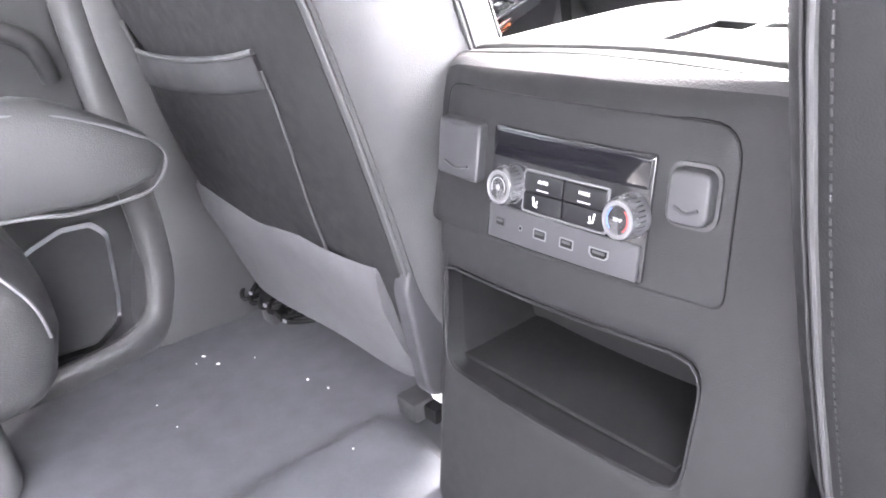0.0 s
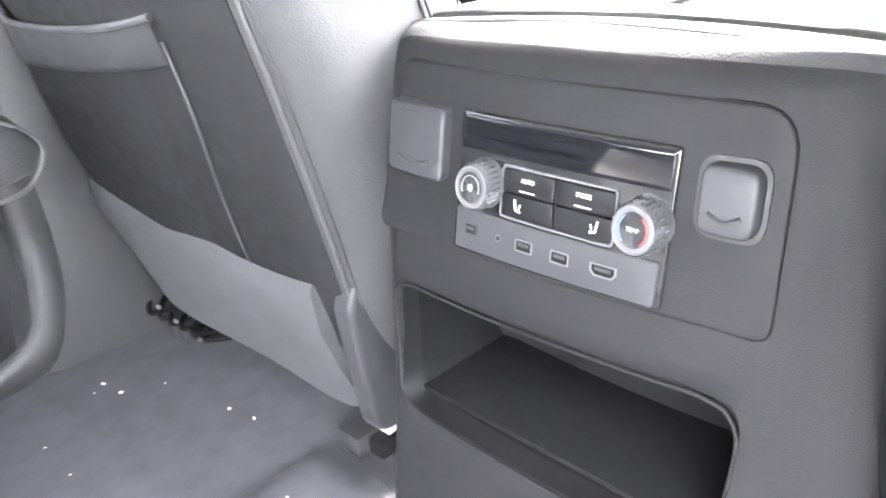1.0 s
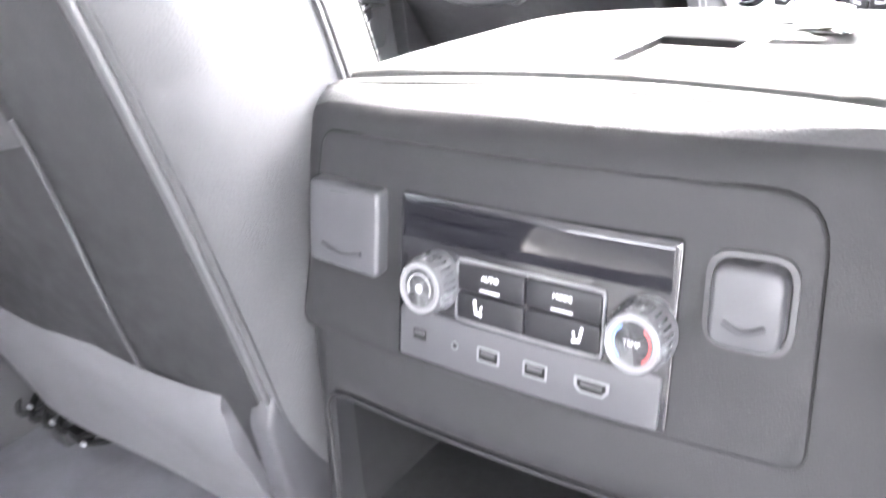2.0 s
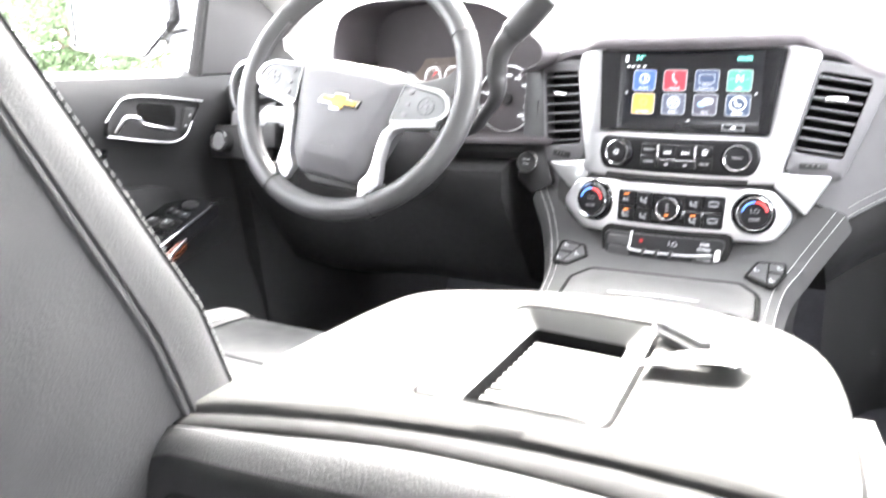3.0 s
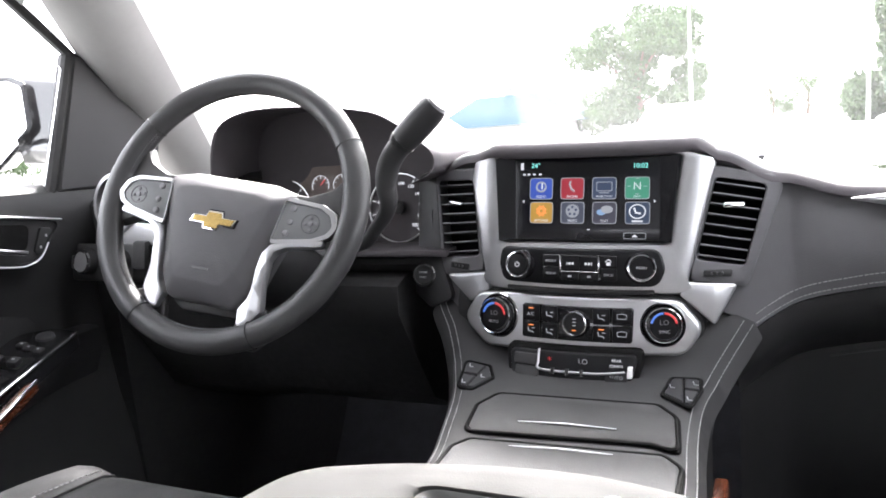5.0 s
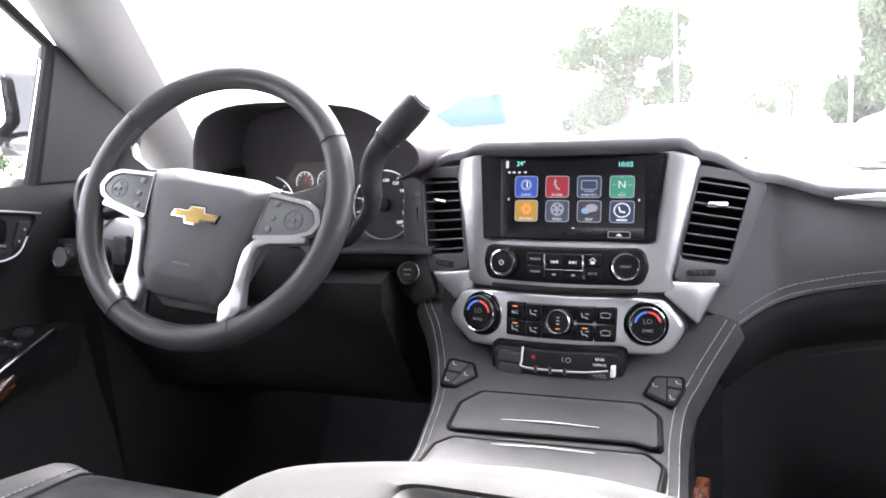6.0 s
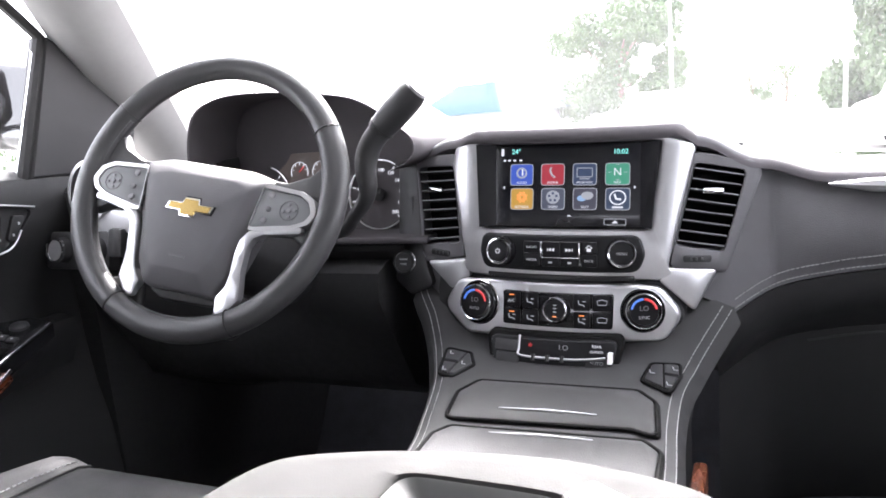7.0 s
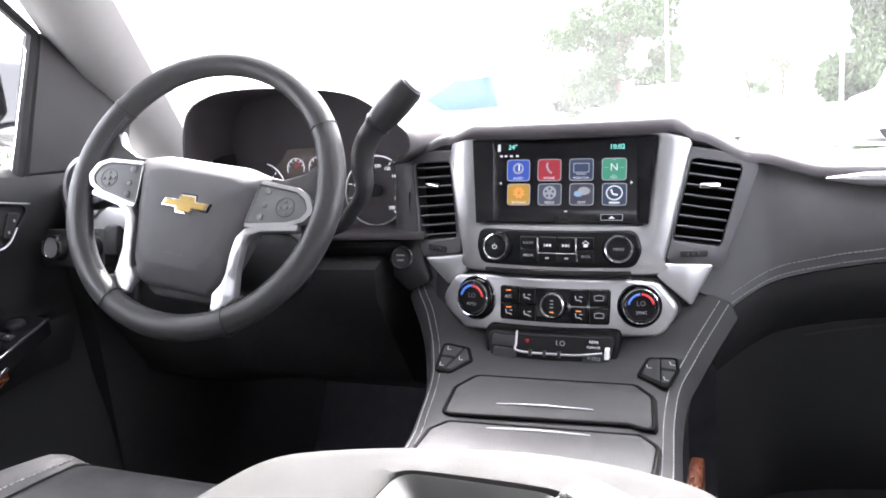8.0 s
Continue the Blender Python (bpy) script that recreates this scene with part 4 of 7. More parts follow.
def center_trim():
    # satin silver surround with the screen opening
    outer = [(-0.152, 0.866), (-0.118, 0.872), (0.118, 0.872), (0.156, 0.862), (0.150, 0.840), (0.127, 0.734), (0.122, 0.716), (0.130, 0.704), (0.114, 0.7), (0.0, 0.702), (-0.125, 0.699), (-0.140, 0.704), (-0.136, 0.718), (-0.140, 0.736), (-0.158, 0.840)]
    opening = rounded([(-0.111, 0.761), (0.103, 0.761), (0.117, 0.869), (-0.114, 0.869)], [0.008, 0.008, 0.004, 0.004], 4)
    N = 120
    o, i = star(rounded(outer, 0.006, 3), N), star(opening, N)
    loops = []
    for q, c in ((0.0, -0.004), (0.0, 0.004), (0.04, 0.008), (0.12, 0.0095), (0.5, 0.010), (0.85, 0.0095), (0.97, 0.007), (1.0, 0.003), (1.0, -0.002)):
        loops.append([stack(*o[k].lerp(i[k], q), c) for k in range(N)])
    surround = part("silver_surround", loft(loops), SILVER, dash, "satin silver trim round the screen")
    # lower wings of the silver trim beside the climate controls
    for pts in ([(0.119, 0.716), (0.128, 0.714), (0.178, 0.711), (0.152, 0.662), (0.113, 0.699)], [(-0.136, 0.718), (-0.204, 0.708), (-0.160, 0.676), (-0.128, 0.697)]):
        part("silver_wing", slab(rounded(pts, 0.004, 3), -0.002, 0.008, 0.003, 2, warp=stack, cuts=0.03), SILVER, surround)
    # screen: recessed side cheeks and glass
    cheek = slab(opening, -0.014, -0.006, warp=flat, cuts=0.03)
    scr = part("touch_screen", cheek, PLASTIC_MATT, dash, "lit touch screen with eight menu tiles")
    part("screen_glass", slab(rounded([(-0.090, 0.7645), (0.092, 0.7645), (0.094, 0.8655), (-0.089, 0.8655)], 0.003), -0.004, 0.003, 0.0006, warp=flat, cuts=0.03), SCREEN, scr)
    for s in (-1, 1):
        x0, x1, x2 = s * 0.0905 + 0.0015, s * 0.108 - 0.003, s * 0.115
        part("screen_cheek", loft([[flat(x0, 0.765, 0.003), flat(x0, 0.866, 0.003), flat(x0, 0.866, -0.004), flat(x0, 0.765, -0.004)], [flat(x1, 0.763, 0.0065), flat(x2, 0.868, 0.0065), flat(x2, 0.868, -0.004), flat(x1, 0.763, -0.004)]], caps=True), GLOSS_BLACK, scr)
    tiles = [("AUDIO", (0.04, 0.09, 0.42)), ("PHONE", (0.34, 0.03, 0.045)), ("PROJECTION", (0.03, 0.05, 0.10)), ("NAV", (0.05, 0.27, 0.17)), ("SETTINGS", (0.46, 0.27, 0.05)), ("VIDEO", (0.06, 0.07, 0.10)), ("TEXT", (0.05, 0.05, 0.07)), ("blank", (0.03, 0.05, 0.09))]
    for k, (w, col) in enumerate(tiles):
        x, z = -0.055 + 0.0400 * (k % 4), 0.8285 - 0.0302 * (k // 4)
        m = axes(flat(x, z, 0.0034), (1, 0.06, -0.04), (0, 0.2, 1))
        tile = part("menu_tile", slab(rounded([(-0.0142, -0.0130), (0.0142, -0.0130), (0.0142, 0.0130), (-0.0142, 0.0130)], 0.003), 0, 0.0006, m=m), glow("lit tile", col, 0.7), scr, "square lit menu tile")
        part("tile_border", ring(rounded([(-0.0150, -0.0138), (0.0150, -0.0138), (0.0150, 0.0138), (-0.0150, 0.0138)], 0.0034), rounded([(-0.0141, -0.0129), (0.0141, -0.0129), (0.0141, 0.0129), (-0.0141, 0.0129)], 0.003), 0, 0.0008, count=40, m=m), GREY_LIT, tile)
        if w != "blank":
            part("tile_word", letters(w, 0.0042 if len(w) < 9 else 0.0034, m @ Matrix.Translation((0, -0.0103, 0.0008)), 0.0002), WHITE_MARK, tile)
        else:
            part("tile_word", box((0.013, 0.0022, 0.0004), (0, -0.0103, 0.0009), m=m), WHITE_MARK, tile)
        up = m @ Matrix.Translation((0, 0.0022, 0.0009))
        if k == 0:
            part("tile_mark", tube([up @ Vector((0.006 * math.cos(a), 0.006 * math.sin(a), 0)) for a in np.linspace(0, 6.28, 20)], 0.0012, 6), GREY_LIT, tile)
            part("tile_mark", tube([up @ Vector((0.001, -0.003, 0)), up @ Vector((0.001, 0.006, 0)), up @ Vector((0.004, 0.004, 0))], 0.0010, 6), WHITE_MARK, tile)
        elif k == 1:
            part("tile_mark", tube([up @ Vector(p) for p in ((-0.002, 0.007, 0), (-0.0035, 0.003, 0), (-0.001, -0.003, 0), (0.003, -0.006, 0))], 0.0014, 6), GREY_LIT, tile)
        elif k == 2:
            part("tile_mark", ring(rounded([(-0.010, -0.006), (0.010, -0.006), (0.010, 0.006), (-0.010, 0.006)], 0.001), rounded([(-0.009, -0.005), (0.009, -0.005), (0.009, 0.005), (-0.009, 0.005)], 0.0008), 0, 0.0006, count=32, m=up), GREY_LIT, tile)
            part("tile_mark", box((0.012, 0.0014, 0.0004), (0, -0.0078, 0.0002), m=up), GREY_LIT, tile)
        elif k == 3:
            part("tile_mark", letters("N", 0.013, up, 0.0003), WHITE_MARK, tile)
            for q in range(4):
                part("tile_mark", box((0.0045, 0.0010, 0.0004), (0.0095 * math.cos(q * math.pi / 2), 0.0095 * math.sin(q * math.pi / 2), 0), m=up @ Matrix.Identity(4)), GREY_LIT, tile)
        elif k == 4:
            part("tile_mark", ring([((0.0075 if j % 2 else 0.0055) * math.cos(j * math.pi / 8), (0.0075 if j % 2 else 0.0055) * math.sin(j * math.pi / 8)) for j in range(16)], [(0.0025 * math.cos(j * math.pi / 8), 0.0025 * math.sin(j * math.pi / 8)) for j in range(16)], 0, 0.0006, count=48, m=up), ORANGE_MARK, tile)
        elif k == 5:
            part("tile_mark", lathe([(0.0085, 0), (0.0085, 0.0005), (0.001, 0.0006)], 24, up), GREY_LIT, tile)
            for q in range(5):
                part("tile_mark", lathe([(0.0017, 0.0005), (0.0017, 0.0009), (0.0003, 0.0009)], 10, up @ Matrix.Translation((0.0048 * math.cos(q * 1.2566 + 0.3), 0.0048 * math.sin(q * 1.2566 + 0.3), 0))), glow("tile blue", (0.03, 0.06, 0.14), 0.5), tile)
        elif k == 6:
            for dx, dy, s in ((0.003, 0.002, 1.0), (-0.004, -0.0015, 0.75)):
                part("tile_mark", slab([(dx + 0.0075 * s * math.cos(a), dy + 0.005 * s * math.sin(a)) for a in np.linspace(0, 2 * math.pi, 20, endpoint=False)], 0, 0.0005 + 0.0002 * s, m=up), GREY_LIT if dx > 0 else glow("tile bubble", (0.25, 0.4, 0.6), 0.7), tile)
        else:
            part("tile_mark", tube([up @ Vector((0.0095 * math.cos(a), 0.0085 * math.sin(a) - 0.0005, 0)) for a in np.linspace(0, 6.28, 24)], 0.0008, 6), WHITE_MARK, tile)
            part("tile_mark", tube([up @ Vector(p) for p in ((-0.004, 0.004, 0.0002), (-0.002, -0.002, 0.0002), (0.004, -0.003, 0.0002))], 0.0013, 6), WHITE_MARK, tile)
    part("screen_text", letters("24°", 0.0085, axes(flat(-0.062, 0.8575, 0.0034), (1, 0.06, -0.04), (0, 0.2, 1)), 0.0002), TEAL_MARK, scr)
    part("screen_text", letters("10:02", 0.0085, axes(flat(0.069, 0.8555, 0.0034), (1, 0.06, -0.04), (0, 0.2, 1)), 0.0002), TEAL_MARK, scr)
    im = axes(flat(-0.080, 0.857, 0.0034), (1, 0.06, -0.04), (0, 0.2, 1))
    part("screen_text", box((0.0035, 0.009, 0.0004), (0, 0, 0), m=im), WHITE_MARK, scr)
    for dx in (0.003, 0.009, 0.016, 0.024):
        part("screen_text", box((0.0035, 0.0022, 0.0004), (dx, -0.0105, 0), m=im), WHITE_MARK, scr)
    bm_ = axes(flat(0.0615, 0.7705, 0.0034), (1, 0.06, -0.04), (0, 0.2, 1))
    part("screen_tab", ring(rounded([(-0.0135, -0.004), (0.0135, -0.004), (0.0135, 0.004), (-0.0135, 0.004)], 0.001), rounded([(-0.0128, -0.0033), (0.0128, -0.0033), (0.0128, 0.0033), (-0.0128, 0.0033)], 0.0008), 0, 0.0004, count=40, m=bm_), GREY_LIT, scr)
    part("screen_tab", slab([(-0.004, -0.0016), (0.004, -0.0016), (0, 0.0018)], 0, 0.0004, m=bm_), WHITE_MARK, scr)
    for x, s in ((-0.0785, -1), (0.0855, 1)):
        am = axes(flat(x, 0.8125, 0.0034), (1, 0.06, -0.04), (0, 0.2, 1))
        part("screen_arrow", slab([(-s * 0.001, -0.0022), (s * 0.0016, 0), (-s * 0.001, 0.0022)], 0, 0.0003, m=am), WHITE_MARK, scr)
    part("screen_dot", box((0.004, 0.0012, 0.0004), m=axes(flat(0.005, 0.7775, 0.0034), (1, 0.06, -0.04), (0, 0.2, 1))), WHITE_MARK, scr)


GREY_LIT = glow("lit grey marking", (0.45, 0.47, 0.50), 0.5)
TEAL_MARK = glow("lit teal marking", (0.25, 0.85, 0.75), 1.0)
center_trim()


def knob_on_stack(x, z, r, h, parent, lab, base=0.008, ringed=True, name="knob", face_mat=None):
    m = axes(stack(x, z, base), (1, 0.06 + 2.4 * x, -0.04), (0, 0.2, 1))
    k = part(name, lathe([(r * 1.04, 0), (r * 1.02, h * 0.2), (r * 0.97, h * 0.3), (r * 0.93, h * 0.9), (r * 0.86, h), (r * 0.78, h)], 40, m), GLOSS_BLACK, parent, lab)
    if ringed:
        part("knob_ring", lathe([(r * 0.90, h * 0.93), (r * 0.88, h * 1.04), (r * 0.81, h * 1.05), (r * 0.77, h * 0.97)], 40, m), CHROME, k)
    part("knob_face", lathe([(r * 0.74, h * 0.9), (r * 0.72, h * 1.01), (r * 0.6, h * 1.03), (r * 0.01, h * 1.03)], 32, m), face_mat or KEY_BLACK, k)
    return k, m @ Matrix.Translation((0, 0, h * 1.045))


def radio_panel():
    pts = rounded([(-0.108, 0.7555), (-0.112, 0.733), (-0.106, 0.711), (0.090, 0.7105), (0.098, 0.732), (0.092, 0.7555)], [0.018, 0.02, 0.018, 0.018, 0.02, 0.018], 6)
    rad = part("radio_panel", slab(pts, 0.004, 0.013, 0.003, 2, warp=stack, cuts=0.03), KEY_BLACK, dash, "radio strip with two knobs and flush keys")
    for x, w in ((-0.079, ""), (0.070, "MENU")):
        k, f = knob_on_stack(x, 0.7335, 0.0185, 0.014, rad, "black knob with chrome ring", 0.012)
        if w:
            part("marking", letters(w, 0.0046, f), GREY_MARK, k)
        else:
            part("marking", tube([f @ Vector((0.0028 * math.cos(a), 0.0028 * math.sin(a), 0)) for a in np.linspace(2.2, 7.2, 14)], 0.0005, 5), WHITE_MARK, k)
            part("marking", tube([f @ Vector((0, 0.001, 0)), f @ Vector((0, 0.0038, 0))], 0.0005, 5), WHITE_MARK, k)
    keys = part("key_block", slab(rounded([(-0.050, 0.7175), (0.042, 0.7175), (0.043, 0.7485), (-0.050, 0.7485)], 0.003), 0.012, 0.0145, 0.0008, warp=stack, cuts=0.03), GLOSS_BLACK, rad, "block of black radio keys")
    for x0, x1, z0, z1, w in ((-0.049, -0.028, 0.734, 0.748, "RADIO"), (-0.049, -0.028, 0.718, 0.733, "MEDIA"), (0.0235, 0.0425, 0.734, 0.748, ""), (0.0235, 0.0425, 0.718, 0.733, "BACK"),
                               (-0.024, -0.003, 0.729, 0.748, "prev"), (-0.002, 0.019, 0.729, 0.748, "next"), (-0.026, -0.003, 0.718, 0.728, ""), (-0.002, 0.021, 0.718, 0.728, "")):
        key = part("key", slab(rounded([(x0, z0), (x1, z0), (x1, z1), (x0, z1)], 0.0015), 0.014, 0.0158, 0.0006, warp=stack), KEY_BLACK, keys)
        m = axes(stack((x0 + x1) / 2, (z0 + z1) / 2, 0.0161), (1, 0.06, -0.04), (0, 0.2, 1))
        if w in ("prev", "next"):
            d = -1 if w == "prev" else 1
            for o in (-0.0022, 0.0018):
                part("marking", slab([(d * (o - 0.0018), -0.0022), (d * (o - 0.0018), 0.0022), (d * (o + 0.0018), 0.0)][::d], 0, 0.0003, m=m), WHITE_MARK, key)
            part("marking", box((0.0007, 0.0044, 0.0003), (d * 0.0044, 0, 0), m=m), WHITE_MARK, key)
        elif w:
            part("marking", letters(w, 0.0044, m, 0.0002), GREY_MARK, key)
        elif z0 > 0.73:
            part("marking", tube([m @ Vector(p) for p in ((-0.004, 0.0, 0), (0, 0.0035, 0), (0.004, 0, 0))], 0.0005, 5), WHITE_MARK, key)
            part("marking", box((0.005, 0.004, 0.0003), (0, -0.0022, 0), m=m), WHITE_MARK, key)
        else:
            part("marking", box((0.0045, 0.0022, 0.0003), m=m), GREY_MARK, key)
    for x in (-0.0262, 0.0212):
        part("key_bar", slab([(x - 0.0009, 0.729), (x + 0.0009, 0.729), (x + 0.0009, 0.7475), (x - 0.0009, 0.7475)], 0.014, 0.017, 0.0004, warp=stack), CHROME, keys)
    part("key_bar", slab([(-0.0262, 0.7282), (0.0212, 0.7282), (0.0212, 0.7292), (-0.0262, 0.7292)], 0.014, 0.0165, 0.0003, warp=stack, cuts=0.03), CHROME, keys)
    part("disc_slot", slab(rounded([(-0.10, 0.7015), (0.085, 0.7015), (0.085, 0.7065), (-0.10, 0.7065)], 0.002), 0.006, 0.0112, 0.0005, warp=stack, cuts=0.03), PLASTIC_MATT, dash, "black disc slot")


radio_panel()


def climate_panel():
    out = rounded([(-0.172, 0.655), (-0.145, 0.692), (-0.10, 0.6965), (0.08, 0.6965), (0.115, 0.693), (0.141, 0.660), (0.120, 0.628), (0.0, 0.628), (-0.132, 0.624)], [0.02, 0.02, 0.02, 0.02, 0.02, 0.02, 0.02, 0.2, 0.02], 5)
    clim = part("climate_panel", slab(out, -0.002, 0.012, 0.005, 3, warp=stack, cuts=0.025), SILVER, dash, "silver climate panel with two round dials")
    part("panel_gap", tube([stack(p.x, p.y, 0.001) for p in out], 0.0036, 6, closed=True), RUBBER, clim)
    for x, z, w, q in ((-0.113, 0.6655, "AUTO", 0.88), (0.0945, 0.6655, "SYNC", 0.81)):
        k, f = knob_on_stack(x, z, 0.0285 * q, 0.012, clim, "black temperature dial with bright rim", 0.011, False, "temperature_dial")
        m = axes(stack(x, z, 0.011), (1, 0.06 + 2.4 * x, -0.04), (0, 0.2, 1))
        part("dial_ring", lathe([(r * q, h) for r, h in ((0.0335, -0.004), (0.0335, 0.0012), (0.0325, 0.0022), (0.0312, 0.0010), (0.0300, -0.002))], 48, m), CHROME, k)
        part("dial_recess", lathe([(0.0312 * q, 0.0012), (0.0280 * q, 0.0012)], 48, m), NEAR_BLACK, k)
        part("dial_ring", lathe([(r * q, h) for r, h in ((0.0268, 0.0105), (0.0264, 0.0122), (0.0256, 0.0126), (0.0248, 0.0118))], 48, m), CHROME, k)
        for a0, a1, mt in ((1.62, 2.95, BLUE_MARK), (0.2, 1.52, RED_MARK)):
            part("marking", tube([f @ Vector((0.0182 * q * math.cos(a), 0.0182 * q * math.sin(a), 0.0)) for a in np.linspace(a0, a1, 14)], 0.0015, 6), mt, k)
        part("marking", letters(w, 0.0052, f @ Matrix.Translation((0, -0.0075, 0)), 0.0002), GREY_MARK, k)
        part("marking", letters("LO", 0.0085, f @ Matrix.Translation((0, 0.0035, 0)), 0.0001), DIM_MARK, k)
    mid = part("key_block", slab(rounded([(-0.078, 0.6435), (0.060, 0.6435), (0.062, 0.6855), (-0.077, 0.6855)], 0.004), 0.011, 0.0145, 0.001, warp=stack, cuts=0.03), GLOSS_BLACK, clim, "black block of climate keys")
    cols = [(-0.0765, -0.0535), (-0.051, -0.030), (0.014, 0.034), (0.037, 0.060)]
    for ci, (x0, x1) in enumerate(cols):
        for z0, z1 in ((0.6445, 0.664), (0.6655, 0.685)):
            key = part("key", slab(rounded([(x0, z0), (x1, z0), (x1, z1), (x0, z1)], 0.002), 0.014, 0.0165, 0.0008, warp=stack), KEY_BLACK, mid)
            m = axes(stack((x0 + x1) / 2, (z0 + z1) / 2, 0.0168), (1, 0.06, -0.04), (0, 0.2, 1))
            if ci == 0 or (ci == 2 and z0 < 0.65):
                part("lamp", box((0.0065, 0.0014, 0.0004), (0, 0.0058, 0), m=m), ORANGE_MARK, key)
            if ci == 0 and z0 > 0.65:
                part("marking", letters("A/C", 0.006, m @ Matrix.Translation((0, -0.002, 0)), 0.0002), GREY_LIT, key)
            elif ci == 3:
                part("marking", tube([m @ Vector(p) for p in ((-0.005, -0.002, 0), (-0.006, 0.003, 0), (0, 0.0045, 0), (0.006, 0.003, 0), (0.005, -0.002, 0), (-0.005, -0.002, 0))], 0.0005, 5), GREY_LIT, key)
            else:
                part("marking", tube([m @ Vector(p) for p in ((-0.004, 0.003, 0), (-0.003, -0.002, 0), (0.002, -0.0025, 0), (0.004, -0.0045, 0))], 0.0007, 5), GREY_LIT, key)
                part("marking", tube([m @ Vector(p) for p in ((0.001, 0.002, 0), (0.005, 0.002, 0))], 0.0006, 5), GREY_LIT, key)
    k, f = knob_on_stack(-0.007, 0.6655, 0.0168, 0.012, mid, "fan knob with chrome ring", 0.014)
    part("marking", box((0.005, 0.0014, 0.0004), (0, -0.008, 0), m=f), ORANGE_MARK, k)
    for y in (-0.002, 0.002, 0.006):
        part("marking", box((0.004, 0.0012, 0.0004), (0, y, 0), m=f), GREY_MARK, k)


climate_panel()


def drawer(a, b, c):
    """The strip of rear controls stands out below the climate panel."""
    return stack(a * 0.98, 0.6325 + (b - 0.627) * 0.96, c + 0.030 - 0.35 * (b - 0.61))


def rear_climate_drawer():
    out = rounded([(-0.092, 0.627), (0.071, 0.629), (0.064, 0.597), (-0.083, 0.593)], 0.008, 4)
    part("strip_housing", slab(rounded([(-0.099, 0.632), (0.077, 0.634), (0.071, 0.590), (0.045, 0.585), (-0.088, 0.586)], 0.010, 4), -0.02, 0.001, 0.002, 2, warp=drawer, cuts=0.03), NEAR_BLACK, dash, "black recessed housing of the rear control strip")
    d = part("rear_climate_strip", slab(out, -0.004, 0.006, 0.002, 2, warp=drawer, cuts=0.03), KEY_BLACK, dash, "black strip of small keys and sliders")
    for x0, x1, z0, z1 in ((-0.083, -0.052, 0.612, 0.624), (-0.080, -0.049, 0.598, 0.610), (0.034, 0.060, 0.600, 0.610)):
        part("key", slab(rounded([(x0, z0), (x1, z0), (x1, z1), (x0, z1)], 0.002), 0.005, 0.009, 0.001, warp=drawer), CONSOLE_SKIN, d)
    part("key_word", letters("REAR", 0.0048, axes(drawer(0.046, 0.6225, 0.0066), (1, 0.06, -0.04), (0, 0.2, 1)), 0.0002), WHITE_MARK, d)
    part("key_word", letters("CLIMATE", 0.0040, axes(drawer(0.046, 0.6165, 0.0066), (1, 0.06, -0.04), (0, 0.2, 1)), 0.0002), WHITE_MARK, d)
    part("key_word", letters("AUTO", 0.006, axes(drawer(0.047, 0.605, 0.0093), (1, 0.06, -0.04), (0, 0.2, 1)), 0.0002), GREY_MARK, d)
    part("slider", slab(rounded([(0.0600, 0.605), (0.0655, 0.605), (0.0655, 0.617), (0.0600, 0.617)], 0.001), 0.005, 0.012, 0.001, warp=drawer), WHITE_PAINT, d, "white slider tip")
    part("bar", tube(smooth_path([drawer(-0.051, 0.630, 0.006), drawer(-0.050, 0.617, 0.009), drawer(-0.046, 0.609, 0.011), drawer(0.0, 0.6085, 0.011), drawer(0.030, 0.609, 0.011), drawer(0.057, 0.611, 0.009)], 5), 0.0014, 10), SILVER, d, "polished pull bar")
    for x in (-0.030, -0.012, 0.006):
        part("bar_joint", tube([drawer(x, 0.605, 0.0112), drawer(x, 0.612, 0.0112)], 0.0026, 8), PLASTIC_MATT, d)
    part("marking", letters("LO", 0.009, axes(drawer(0.006, 0.6195, 0.0066), (1, 0.06, -0.04), (0, 0.2, 1)), 0.0001), GREY_MARK, d)
    part("marking", letters("*", 0.012, axes(drawer(-0.036, 0.618, 0.0066), (1, 0.06, -0.04), (0, 0.2, 1)), 0.0001), RED_MARK, d)


rear_climate_drawer()


